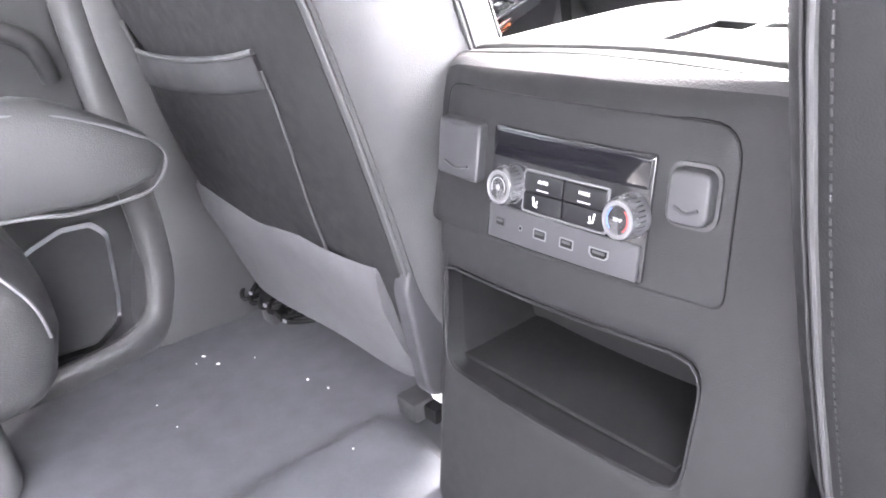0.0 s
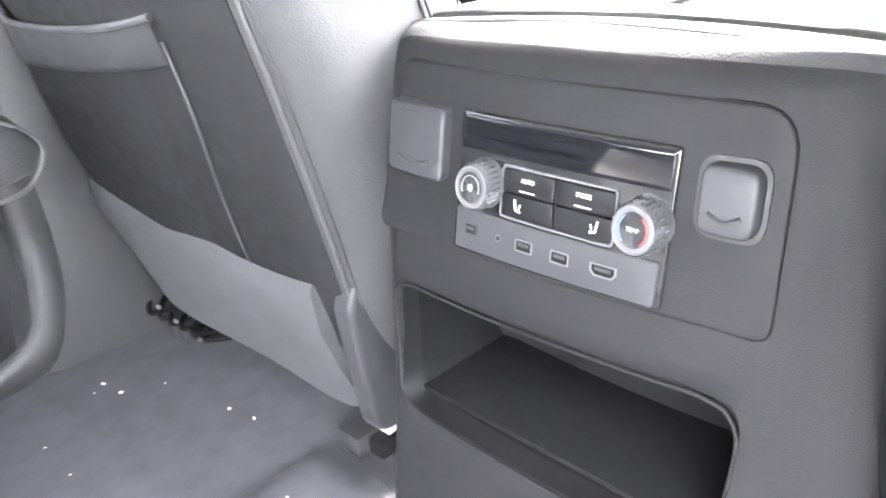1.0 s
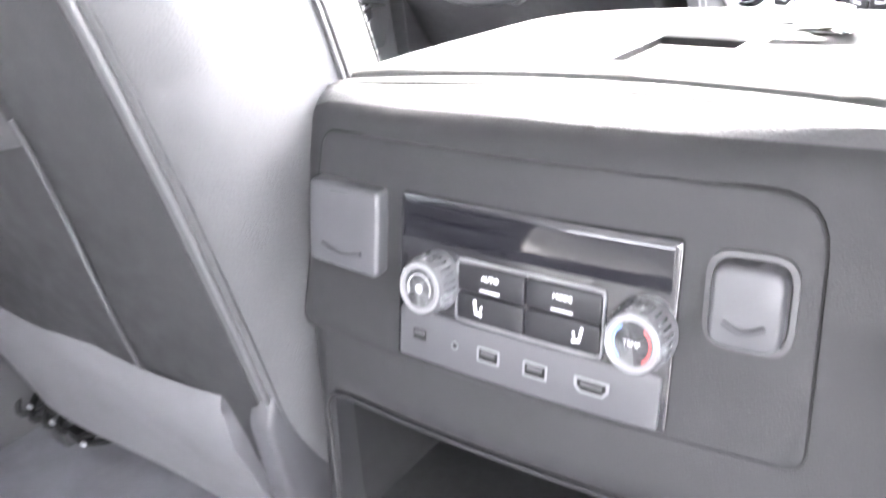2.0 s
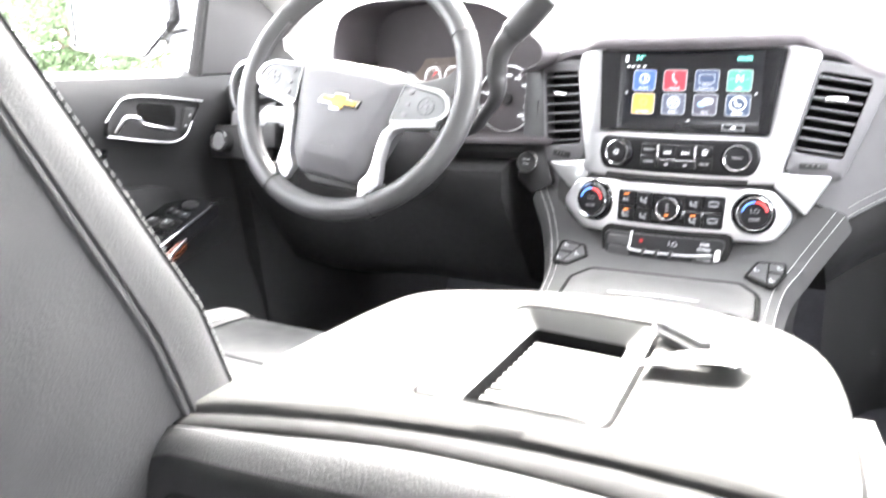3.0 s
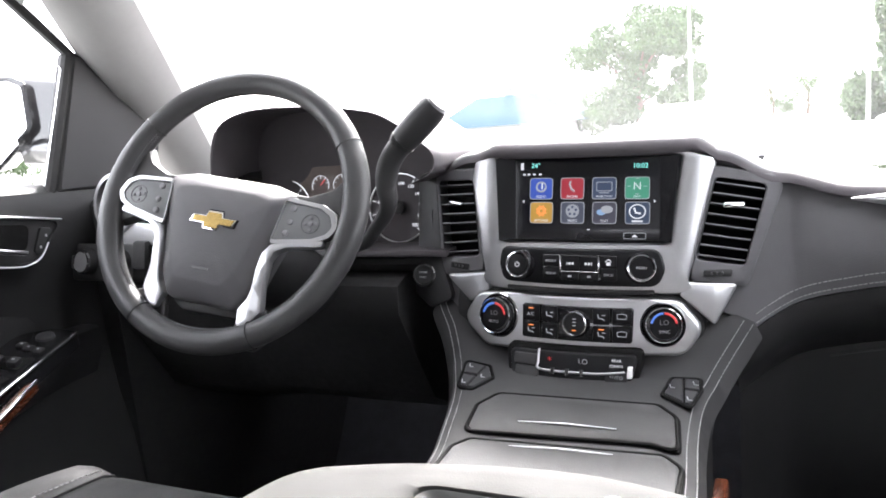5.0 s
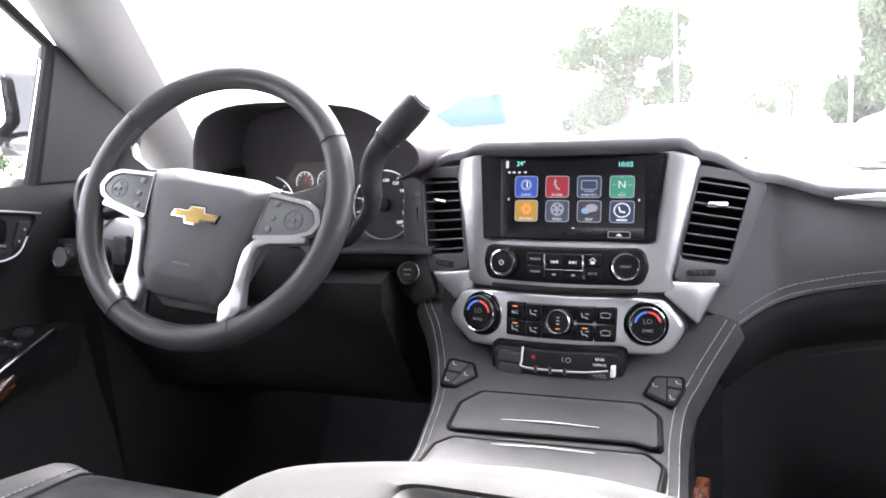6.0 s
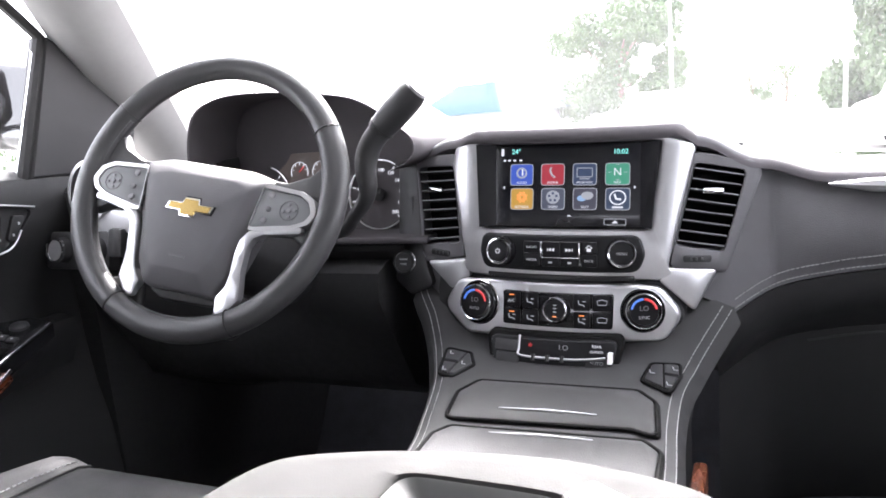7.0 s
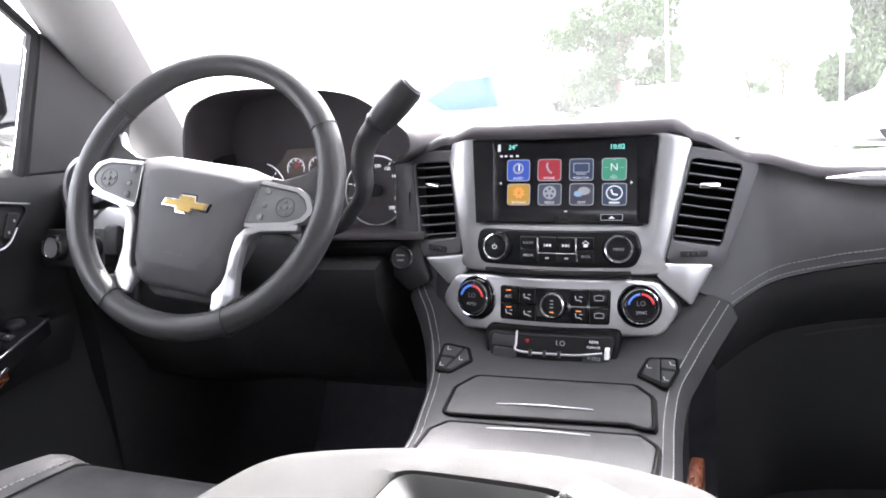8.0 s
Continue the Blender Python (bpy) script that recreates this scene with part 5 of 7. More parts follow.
def air_vents():
    for quad, outer, n in (([(-0.220, 0.835), (-0.157, 0.839), (-0.146, 0.739), (-0.207, 0.730)], [(-0.246, 0.828), (-0.224, 0.851), (-0.150, 0.855), (-0.138, 0.719), (-0.205, 0.706), (-0.216, 0.722)], 8),
                            ([(0.153, 0.839), (0.211, 0.827), (0.185, 0.731), (0.130, 0.741)], [(0.149, 0.853), (0.225, 0.838), (0.229, 0.825), (0.188, 0.706), (0.124, 0.714)], 8)):
        frame_ = ring(rounded(outer, 0.006, 4), rounded(quad, 0.007, 4), -0.004, 0.006, inner_low=-0.024, warp=stack, rim=0.002)
        v = part("air_vent", frame_, DASH_LEATHER, dash, "tall air vent with black slats and a bright tab")
        part("vent_back", slab(quad, -0.027, -0.022, warp=stack, cuts=0.03), NEAR_BLACK, v)
        for k in range(n):
            t = (k + 0.5) / n
            a = Vector(quad[0]).lerp(Vector(quad[3]), t)
            c = Vector(quad[1]).lerp(Vector(quad[2]), t)
            b = loft([[stack(p.x, p.y + 0.0008, 0.0035), stack(p.x, p.y - 0.0004, 0.0042), stack(p.x, p.y - 0.0055, -0.016), stack(p.x, p.y - 0.0035, -0.016)] for p in [a.lerp(c, q) for q in (0.01, 0.35, 0.65, 0.99)]], caps=True)
            # slat bodies coloured near-black for shade, front edges paler for light
            slat = part("slat", b, NEAR_BLACK, v)
            part("slat_edge", loft([[stack(p.x, p.y + 0.0012, 0.0040), stack(p.x, p.y + 0.0008, 0.0050), stack(p.x, p.y - 0.0004, 0.0050), stack(p.x, p.y - 0.0008, 0.0040)] for p in [a.lerp(c, q) for q in (0.03, 0.5, 0.97)]], caps=True), PLASTIC_MID, slat, "front edge coloured paler for the light on it")
        a = Vector(quad[0]).lerp(Vector(quad[1]), 0.48).lerp(Vector(quad[3]).lerp(Vector(quad[2]), 0.48), 0.29)
        part("tab", slab(rounded([(a.x - 0.012, a.y - 0.003), (a.x + 0.012, a.y - 0.004), (a.x + 0.012, a.y + 0.0025), (a.x - 0.012, a.y + 0.0035)], 0.0025), 0.0, 0.011, 0.002, warp=stack), CHROME, v, "bright vent tab")
        a = Vector(quad[3]).lerp(Vector(quad[2]), 0.45)
        wheel_ = part("shut_wheel", slab(rounded([(a.x - 0.015, a.y - 0.0155), (a.x + 0.016, a.y - 0.0165), (a.x + 0.017, a.y - 0.0085), (a.x - 0.015, a.y - 0.0075)], 0.0025), 0.004, 0.008, 0.001, warp=stack), PLASTIC_MATT, v)
        for q in (-0.006, 0.0, 0.006):
            part("ridge", box((0.0022, 0.002, 0.003), stack(a.x + q, a.y - 0.012, 0.0088)), PLASTIC_GREY, wheel_)


air_vents()


def start_button():
    col = part("driver_cheek", slab(rounded([(-0.262, 0.842), (-0.224, 0.852), (-0.212, 0.73), (-0.202, 0.70), (-0.190, 0.675), (-0.235, 0.655), (-0.270, 0.67), (-0.262, 0.75)], 0.01, 3), -0.03, 0.008, 0.005, 2, warp=stack, cuts=0.03), PLASTIC, dash)
    m = axes(stack(-0.243, 0.702, 0.012), (1, 0.05, -0.04), (0, 0.2, 1))
    k = part("start_button", lathe([(0.0180, -0.004), (0.0180, 0.004), (0.0165, 0.007), (0.0148, 0.0055), (0.0144, 0.007), (0.0125, 0.0085), (0.001, 0.0085)], 40, m), PLASTIC_MATT, col, "round start button with chrome ring")
    part("button_ring", lathe([(0.0183, 0.002), (0.0178, 0.0064), (0.0166, 0.0072), (0.0156, 0.0058)], 40, m), CHROME, k)
    f = m @ Matrix.Translation((0, 0, 0.0088))
    for y, w in ((0.0035, "ENGINE"), (-0.0035, "START")):
        part("marking", letters(w, 0.0036, f @ Matrix.Translation((0, y, 0)), 0.0002), GREY_MARK, k)


start_button()


# ---- front console ----
def curve_table(table):
    """A smooth line through the knots, finely stepped."""
    return [(p.x, p.y) for p in smooth_path([(k, v, 0) for k, v in table], 10)]


def keep_side(poly, origin, normal):
    """The part of an outline on one side of a line."""
    out = []
    for p, q in zip(poly, poly[1:] + poly[:1]):
        a, b = (p - origin).dot(normal), (q - origin).dot(normal)
        if a >= 0:
            out.append(p)
        if (a > 0) != (b > 0) and abs(a - b) > 1e-9:
            out.append(p.lerp(q, a / (a - b)))
    return out


def front_console():
    fc = thing("front_console", "dark grey leather front console with two lids and stitched edges", "console", (0.02, 0.6, 0))
    left = curve_table([(0.14, -0.080), (0.30, -0.104), (0.40, -0.113), (0.46, -0.118), (0.52, -0.130), (0.60, -0.148), (0.65, -0.167), (0.70, -0.190), (0.73, -0.209), (0.755, -0.232), (0.80, -0.262)])
    right = curve_table([(0.14, 0.213), (0.30, 0.180), (0.40, 0.169), (0.50, 0.161), (0.57, 0.155), (0.63, 0.154), (0.67, 0.159), (0.70, 0.167), (0.72, 0.177), (0.74, 0.191), (0.76, 0.206), (0.80, 0.233)])
    loops = []
    for y in np.linspace(0.16, 0.757, 84):
        a, c = interp(y, left), interp(y, right)
        r = 0.028
        z = lambda x: lower(x, min(y, 0.69), 0)[2] + 0.11 * smooth01((y - 0.68) / 0.14)
        prof = [(a + 0.05, y, 0.08), (a + 0.045, y, z(a) - 0.16), (a + 0.022, y, z(a) - 0.075), (a, y, z(a) - r), (a + r * 0.3, y, z(a) - r * 0.3), (a + r, y, z(a))]
        prof += [(a + r + (c - a - 2 * r) * t, y, z(a + r + (c - a - 2 * r) * t)) for t in (0.2, 0.4, 0.6, 0.8)]
        prof += [(c - r, y, z(c)), (c - r * 0.3, y, z(c) - r * 0.3), (c, y, z(c) - r), (c - 0.010, y, z(c) - r - 0.012), (c - 0.045, y, z(c) - 0.07), (c - 0.06, y, z(c) - 0.16), (c - 0.06, y, 0.08)]
        loops.append(prof)
    part("body", loft(loops, caps=True), CONSOLE_SKIN, fc)
    part("stack_base", slab(rounded([(-0.175, 0.59), (0.140, 0.59), (0.142, 0.635), (0.142, 0.672), (0.140, 0.70), (-0.18, 0.70), (-0.185, 0.672), (-0.183, 0.64)], 0.01), -0.03, 0.0, warp=stack, cuts=0.03), CONSOLE_SKIN, fc)
    for side, off in ((left, 0.012), (left, 0.021), (right, -0.008), (right, -0.018)):
        line = []
        for y in np.linspace(0.40, 0.755, 60):
            x = interp(y, side) + off
            z = lower(x, min(y, 0.69), 0)[2] + 0.11 * smooth01((y - 0.68) / 0.14)
            line.append((x, y, z + 0.0005 - 0.43 * max(0.0, 0.028 - abs(off))))
        part("stitching", stitches(line, 0.0042, 0.0013, 0.0006), THREAD, fc, "pale grey stitching")
    joint = [(x, stack_y(x, z) - 0.0005, z - 0.04 * x) for x, z in ((0.160, 0.676), (0.172, 0.671), (0.185, 0.664), (0.198, 0.656))]
    part("joint", tube(joint, 0.0014, 6), NEAR_BLACK, fc, "dark joint against the dash")
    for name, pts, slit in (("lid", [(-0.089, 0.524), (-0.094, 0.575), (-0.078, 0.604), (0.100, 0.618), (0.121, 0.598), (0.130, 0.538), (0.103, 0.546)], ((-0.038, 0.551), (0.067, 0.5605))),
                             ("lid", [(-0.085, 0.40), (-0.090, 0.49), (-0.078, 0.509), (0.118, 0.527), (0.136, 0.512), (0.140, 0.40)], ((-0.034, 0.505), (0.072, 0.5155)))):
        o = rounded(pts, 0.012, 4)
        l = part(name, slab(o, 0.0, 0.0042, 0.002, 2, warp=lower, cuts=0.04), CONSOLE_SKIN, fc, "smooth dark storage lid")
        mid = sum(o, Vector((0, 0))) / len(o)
        # dark sheet and tube laid round the lid for the gap's shade
        part("gap_shade", slab([p + (p - mid).normalized() * 0.006 for p in o], -0.002, 0.0014, 0.0008, 1, warp=lower, cuts=0.04), NEAR_BLACK, l, "dark sheet for the shaded gap round the lid")
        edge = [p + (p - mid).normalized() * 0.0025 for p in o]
        part("lid_gap", tube([lower(p.x, p.y, 0.0022) for p in edge], 0.0024, 8, closed=True), NEAR_BLACK, l, "dark line for the shaded gap round the lid")
        (xa, ya), (xb, yb) = slit
        part("lid_bar", tube([lower(xa, ya, 0.0045), lower((xa + xb) / 2, (ya + yb) / 2, 0.0055), lower(xb, yb, 0.0045)], 0.0012, 8, taper=[0.4, 1, 0.4]), SILVER, l, "thin bright finger bar")
    for pts in ([(-0.150, 0.676), (-0.113, 0.668), (-0.099, 0.640), (-0.116, 0.607), (-0.136, 0.612)], [(0.107, 0.684), (0.140, 0.688), (0.143, 0.661), (0.135, 0.622), (0.101, 0.643)]):
        o = rounded(pts, 0.006, 4)
        sw = part("seat_switch", slab(o, -0.002, 0.0014, 0.0008, 2, warp=lower), NEAR_BLACK, fc, "cluster of three small grey keys")
        part("switch_rim", tube([lower(p.x, p.y, 0.0012) for p in o], 0.0019, 8, closed=True), NEAR_BLACK, sw, "black rim round the keys")
        c = sum(o, Vector((0, 0))) / len(o)
        out = 1 if c.x > 0 else -1
        inner = [c + (p - c) * 0.86 for p in o]
        g = Vector((c.x - 0.001 * out, c.y))
        outer_half = keep_side(inner, g + Vector((out * 0.001, 0)), Vector((out, 0.12)))
        keys = [keep_side(inner, g - Vector((out * 0.001, 0)), Vector((-out, -0.12)))]
        keys += [keep_side(outer_half, g + Vector((0, 0.0022)), Vector((0.1, 1))), keep_side(outer_half, g - Vector((0, 0.0022)), Vector((-0.1, -1)))]
        for seg in keys:
            key = part("key", slab(seg, 0.001, 0.0034, 0.0008, 1, warp=lower), COVER_GREY, sw, "dark grey key with a faint seat mark")
            h = sum(seg, Vector((0, 0))) / len(seg)
            part("marking", tube([lower(h.x - 0.003, h.y + 0.003, 0.0037), lower(h.x - 0.001, h.y - 0.0035, 0.0037), lower(h.x + 0.0035, h.y - 0.0035, 0.0037)], 0.0007, 5), GREY_MARK, key)
    part("wood_trim", box((0.014, 0.16, 0.05), (0.170, 0.48, 0.527), 0.004, 2), WOOD, fc, "glossy red brown wood strip")
    return fc


front_console()


# ---- steering wheel and column ----
def steering_wheel():
    sw = thing("steering_wheel", "black leather steering wheel with silver spokes and grey stitching", "steering wheel", (-0.411, 0.62, 0.80))
    tilt, turn, yaw = radians(26), radians(-12), radians(9)
    up = Vector((-math.sin(yaw) * math.sin(tilt), math.cos(yaw) * math.sin(tilt), math.cos(tilt)))
    base = axes((-0.4185, 0.568, 0.8415), (math.cos(yaw), math.sin(yaw), 0), up)
    W = base @ Matrix.Rotation(turn, 4, "Z")

    def at(x, y, z=0.0):
        return W @ Vector((x, y, z))
    R = 0.1777
    # rim: thicker on the lower half, oval in section
    loops = []
    N = 96
    for k in range(N + 1):
        a = 2 * math.pi * k / N
        r = 0.0145 + 0.002 * max(0.0, math.cos(2 * a)) * 0.6
        c = Vector((R * math.cos(a), R * 0.985 * math.sin(a), 0))
        rad = Vector((math.cos(a), math.sin(a), 0))
        loops.append([W @ (c + rad * (r * 1.12 * math.cos(q)) + Vector((0, 0, r * math.sin(q)))) for q in np.linspace(0, 2 * math.pi, 16, endpoint=False)])
    part("rim", loft(loops), LEATHER_SMOOTH, sw, "leather-wrapped rim")
    for a in (36, 148, 244, 300):
        ca = radians(a)
        c = at(R * math.cos(ca), R * 0.985 * math.sin(ca))
        t = (W.to_3x3() @ Vector((-math.sin(ca), math.cos(ca), 0))).normalized()
        o = (W.to_3x3() @ Vector((math.cos(ca), math.sin(ca), 0))).normalized()
        n = (W.to_3x3() @ Vector((0, 0, 1)))
        part("rim_seam", tube([c + o * (0.0172 * math.cos(q)) + n * (0.0155 * math.sin(q)) for q in np.linspace(0, 6.2832, 24, endpoint=False)], 0.0008, 5, closed=True), PLASTIC_MATT, sw)
    for a0, a1 in ((150, 176), (14, 50), (198, 232), (312, 338), (250, 292)):
        for side in (0, 1):
            cross_line = []
            for i, a in enumerate(np.linspace(a0, a1, int((a1 - a0) * 0.9))):
                rr, zz = ((R - 0.0166, 0.0015), (R - 0.0148, 0.0075))[(i + side) % 2]
                cross_line.append(at(rr * math.cos(radians(a)), rr * 0.985 * math.sin(radians(a)), zz))
            part("stitching", tube(cross_line, 0.0006, 5), PLASTIC_MID, sw, "grey cross stitching")
    # airbag cover
    out = rounded([(-0.101, 0.030), (-0.06, 0.039), (0.06, 0.039), (0.101, 0.030), (0.086, -0.03), (0.066, -0.102), (0.050, -0.128), (-0.050, -0.128), (-0.066, -0.102), (-0.086, -0.03)], [0.012, 0.05, 0.05, 0.012, 0.05, 0.02, 0.016, 0.016, 0.02, 0.05], 5)
    c = Vector((0, -0.04))
    loops = []
    for s, z in ((0.93, -0.03), (1.0, -0.012), (1.0, 0.002), (0.985, 0.009), (0.95, 0.014), (0.80, 0.0225), (0.74, 0.0262), (0.70, 0.0275), (0.4, 0.0300), (0.08, 0.031)):
        loops.append([at(*(c + (p - c) * s), z - 0.010 - 0.04 * max(0.0, -0.05 - (c + (p - c) * s).y)) for p in out])
    part("airbag_cover", loft(loops, caps=True), DASH_LEATHER, sw, "padded black airbag cover")
    # plain two-colour badge in the shape of a wide cross
    cross = [(-0.034, -0.0052), (-0.0135, -0.0052), (-0.0115, -0.0125), (0.0095, -0.0125), (0.0115, -0.0052), (0.031, -0.0052), (0.034, 0.0052), (0.0135, 0.0052), (0.0115, 0.0125), (-0.0095, 0.0125), (-0.0115, 0.0052), (-0.031, 0.0052)]
    bmx = W @ Matrix.Translation((0.001, -0.026, 0.0195))
    badge = part("badge", slab(cross, 0, 0.003, 0.0008, 2, m=bmx), CHROME, sw, "small gold badge with chrome edge")
    # dark outline under the badge, drawn for its shadow
    part("badge_shade", slab([(x * 1.06, y * 1.14) for x, y in cross], -0.002, 0.0012, 0.0004, 1, m=bmx), NEAR_BLACK, badge)
    part("badge_fill", slab([(x * 0.92, y * 0.80) for x, y in cross], 0.002, 0.0036, 0.0006, 1, m=bmx), GOLD, badge)
    for y, w in ((-0.074, 0.007), (-0.087, 0.024)):
        part("cover_marking", box((w, 0.003, 0.0010), (0.001, y, 0.0190 - 0.04 * max(0.0, -0.05 - y)), m=W), PLASTIC_GREY, sw)
    # side spokes with switch pods
    for s in (-1, 1):
        o = rounded([(s * x, y) for x, y in ((0.088, 0.0235), (0.140, 0.0205), (0.158, 0.012), (0.1665, -0.006), (0.158, -0.020), (0.138, -0.029), (0.080, -0.040))], [0.004, 0.01, 0.008, 0.01, 0.008, 0.01, 0.004], 4)
        spoke = part("spoke", slab(rounded([(s * x, y) for x, y in ((0.07, 0.032), (0.108, 0.031), (0.138, 0.044), (0.160, 0.074), (0.178, 0.0), (0.166, -0.050), (0.150, -0.042), (0.130, -0.033), (0.07, -0.04))], 0.014, 4), -0.018, 0.001, 0.006, 2, m=W), LEATHER_SMOOTH, sw)
        pod_in = rounded([(s * x, y) for x, y in ((0.086, 0.0175), (0.137, 0.0145), (0.150, 0.008), (0.1575, -0.006), (0.151, -0.016), (0.135, -0.0235), (0.080, -0.034))], [0.003, 0.008, 0.006, 0.008, 0.006, 0.008, 0.003], 4)
        frame_ = ring(o, pod_in, -0.004, 0.0105, inner_low=0.004, m=W, rim=0.003)
        part("switch_frame", frame_, SILVER, spoke, "satin silver switch surround")
        p = part("switch_pod", slab(pod_in, 0.0, 0.0090, 0.002, 2, m=W), POD_GREY, spoke, "grey switch pod")
        cx = s * (0.133 if s < 0 else 0.128)
        part("switch_pad", ring([(cx + 0.0125 * math.cos(a), -0.006 + 0.0125 * math.sin(a)) for a in np.linspace(0, 2 * math.pi, 28, endpoint=False)], [(cx + 0.0115 * math.cos(a), -0.006 + 0.0115 * math.sin(a)) for a in np.linspace(0, 2 * math.pi, 28, endpoint=False)], 0.008, 0.0096, m=W), PLASTIC_GREY, p)
        for x, y, r in ((0.100, 0.010, 0.0042), (0.100, -0.008, 0.0036), (0.098, -0.023, 0.0042)):
            part("button", lathe([(r, 0.008), (r, 0.0106), (r * 0.7, 0.0114), (0.0005, 0.0114)], 14, W @ Matrix.Translation((s * x, y, 0))), BUTTON_GREY, p)
        part("button", lathe([(0.0030, 0.008), (0.0030, 0.0106), (0.0005, 0.0110)], 14, W @ Matrix.Translation((cx, -0.006, 0))), BUTTON_GREY, p)
        for q in range(4):
            part("arrow", lathe([(0.0021, 0.0085), (0.0021, 0.0104), (0.0003, 0.0106)], 8, W @ Matrix.Translation((cx + 0.0078 * math.cos(q * math.pi / 2 + 0.2), -0.006 + 0.0078 * math.sin(q * math.pi / 2 + 0.2), 0))), BUTTON_GREY, p)
        # silver lower leg from the pod to the rim, sinking towards its tip
        leg = rounded([(s * x, y) for x, y in ((0.152, -0.023), (0.100, -0.033), (0.083, -0.039), (0.074, -0.052), (0.0705, -0.075), (0.069, -0.098), (0.066, -0.110), (0.0565, -0.124), (0.060, -0.143), (0.067, -0.146), (0.075, -0.142), (0.089, -0.123), (0.0875, -0.110), (0.085, -0.090), (0.087, -0.060), (0.092, -0.048), (0.104, -0.041), (0.152, -0.032))], 0.004, 3)
        part("silver_leg", slab(leg, -0.012, 0.0, 0.0026, 2, m=W, cuts=0.012, warp=lambda x, y, z: (x, y, z + 0.0105 - 0.0125 * smooth01((-0.05 - y) / 0.08))), SILVER, sw, "satin silver lower spoke")
        back = slab(rounded([(s * x, y) for x, y in ((0.060, -0.118), (0.088, -0.116), (0.098, -0.124), (0.122, -0.132), (0.088, -0.170), (0.046, -0.172), (0.052, -0.146))], 0.008), -0.020, -0.0105, 0.005, 3, m=W)
        part("lower_spoke", back, LEATHER_SMOOTH, sw)
    part("cover_skirt", slab(rounded([(-0.052, -0.112), (0.052, -0.112), (0.056, -0.126), (0.050, -0.136), (-0.030, -0.140), (-0.046, -0.132)], 0.006), -0.032, -0.016, 0.004, 2, m=W), PLASTIC_MATT, sw, "black lower edge of the hub")
    part("hub", lathe([(0.055, -0.085), (0.055, -0.03), (0.06, -0.014), (0.045, -0.004)], 32, W @ Matrix.Translation((0, -0.045, 0))), PLASTIC_MATT, sw)
    # column shroud
    col = thing("steering_column", "matt black steering column shroud with two stalks", "steering column", (-0.411, 0.7, 0.7))
    part("shroud", lathe([(0.075, 0.0), (0.078, 0.06), (0.07, 0.16), (0.05, 0.2)], 28, base @ Matrix.Translation((0, -0.045, -0.25)) @ Matrix.Diagonal((0.9, 0.72, 1, 1))), PLASTIC_MATT, col)
    # gear stalk: slim arm swept up to a thick grip
    arm = smooth_path([(-0.33, 0.665, 0.765), (-0.276, 0.66, 0.777), (-0.258, 0.658, 0.794), (-0.239, 0.656, 0.814), (-0.232, 0.655, 0.832), (-0.233, 0.655, 0.851), (-0.229, 0.655, 0.872), (-0.218, 0.656, 0.891), (-0.2, 0.657, 0.908)], 6)
    gear = part("gear_stalk", tube(arm, 0.0112, 16, taper=[0.78 + 0.55 * smooth01((i - 8) / 30) for i in range(len(arm))]), PLASTIC, col, "black column gear lever")
    a, c = Vector((-0.21, 0.657, 0.901)), Vector((-0.156, 0.66, 0.947))
    grip = [a.lerp(c, t) for t in np.linspace(0, 1, 9)]
    part("grip", tube(grip, 0.0182, 24, taper=[0.80, 0.93, 0.99, 1.02, 1.03, 1.03, 1.02, 1.0, 0.90]), PLASTIC, gear, "thick smooth grip")
    part("grip_cap", tube([c, c + (c - a).normalized() * 0.003], 0.0155, 24, taper=[1, 0.85]), PLASTIC_GREY, gear)
    for k in range(4):
        part("grip_rib", tube([a.lerp(c, -0.02 + 0.035 * k), a.lerp(c, -0.005 + 0.035 * k)], 0.0150 + 0.0009 * k, 24), PLASTIC_MATT, gear)
    part("stalk", tube(smooth_path([(-0.48, 0.66, 0.78), (-0.56, 0.655, 0.79), (-0.61, 0.655, 0.80)], 5), 0.009, 12), PLASTIC_MATT, col, "indicator stalk")


steering_wheel()


# ---- seats ----
# height, front, rear and half width of the seat back
SECTIONS = [(0.30, 0.10, -0.060, 0.215), (0.36, 0.12, -0.083, 0.262), (0.45, 0.11, -0.107, 0.284), (0.55, 0.097, -0.129, 0.290), (0.65, 0.080, -0.151, 0.292), (0.75, 0.051, -0.173, 0.290),
            (0.85, 0.001, -0.195, 0.282), (0.95, -0.040, -0.214, 0.262), (1.03, -0.085, -0.225, 0.225), (1.09, -0.135, -0.226, 0.17), (1.11, -0.16, -0.215, 0.10)]


def section(z):
    """Front, rear and half width of the seat back at a height."""
    for (z0, *p0), (z1, *p1) in zip(SECTIONS, SECTIONS[1:]):
        if z <= z1 or z1 == SECTIONS[-1][0]:
            t = (z - z0) / (z1 - z0)
            return [q0 + (q1 - q0) * t for q0, q1 in zip(p0, p1)]


def seat_middle(s):
    return 0.455 if s < 0 else 0.497


def back_point(s, a, z, out=0.0):
    """A point on the seat back: a is the angle round its section (0 at the flank next to the console), z the height."""
    f, r, h = section(z)
    ca, sa = math.cos(a), math.sin(a)
    p = 0.28 if sa > 0 else 0.36
    x = h * math.copysign(abs(ca) ** p, ca)
    y = (f + r) / 2 + (f - r) / 2 * math.copysign(abs(sa) ** p, sa)
    if sa > 0:
        y -= 0.035 * sa * max(0.0, 1 - abs(x / (h * 0.62)) ** 3)
    x += ca * out
    y += sa * out
    if x < 0:
        x *= 1.0 + 0.10 * smooth01((0.64 - z) / 0.15)
    return car(s * (seat_middle(s) - x), y, z)


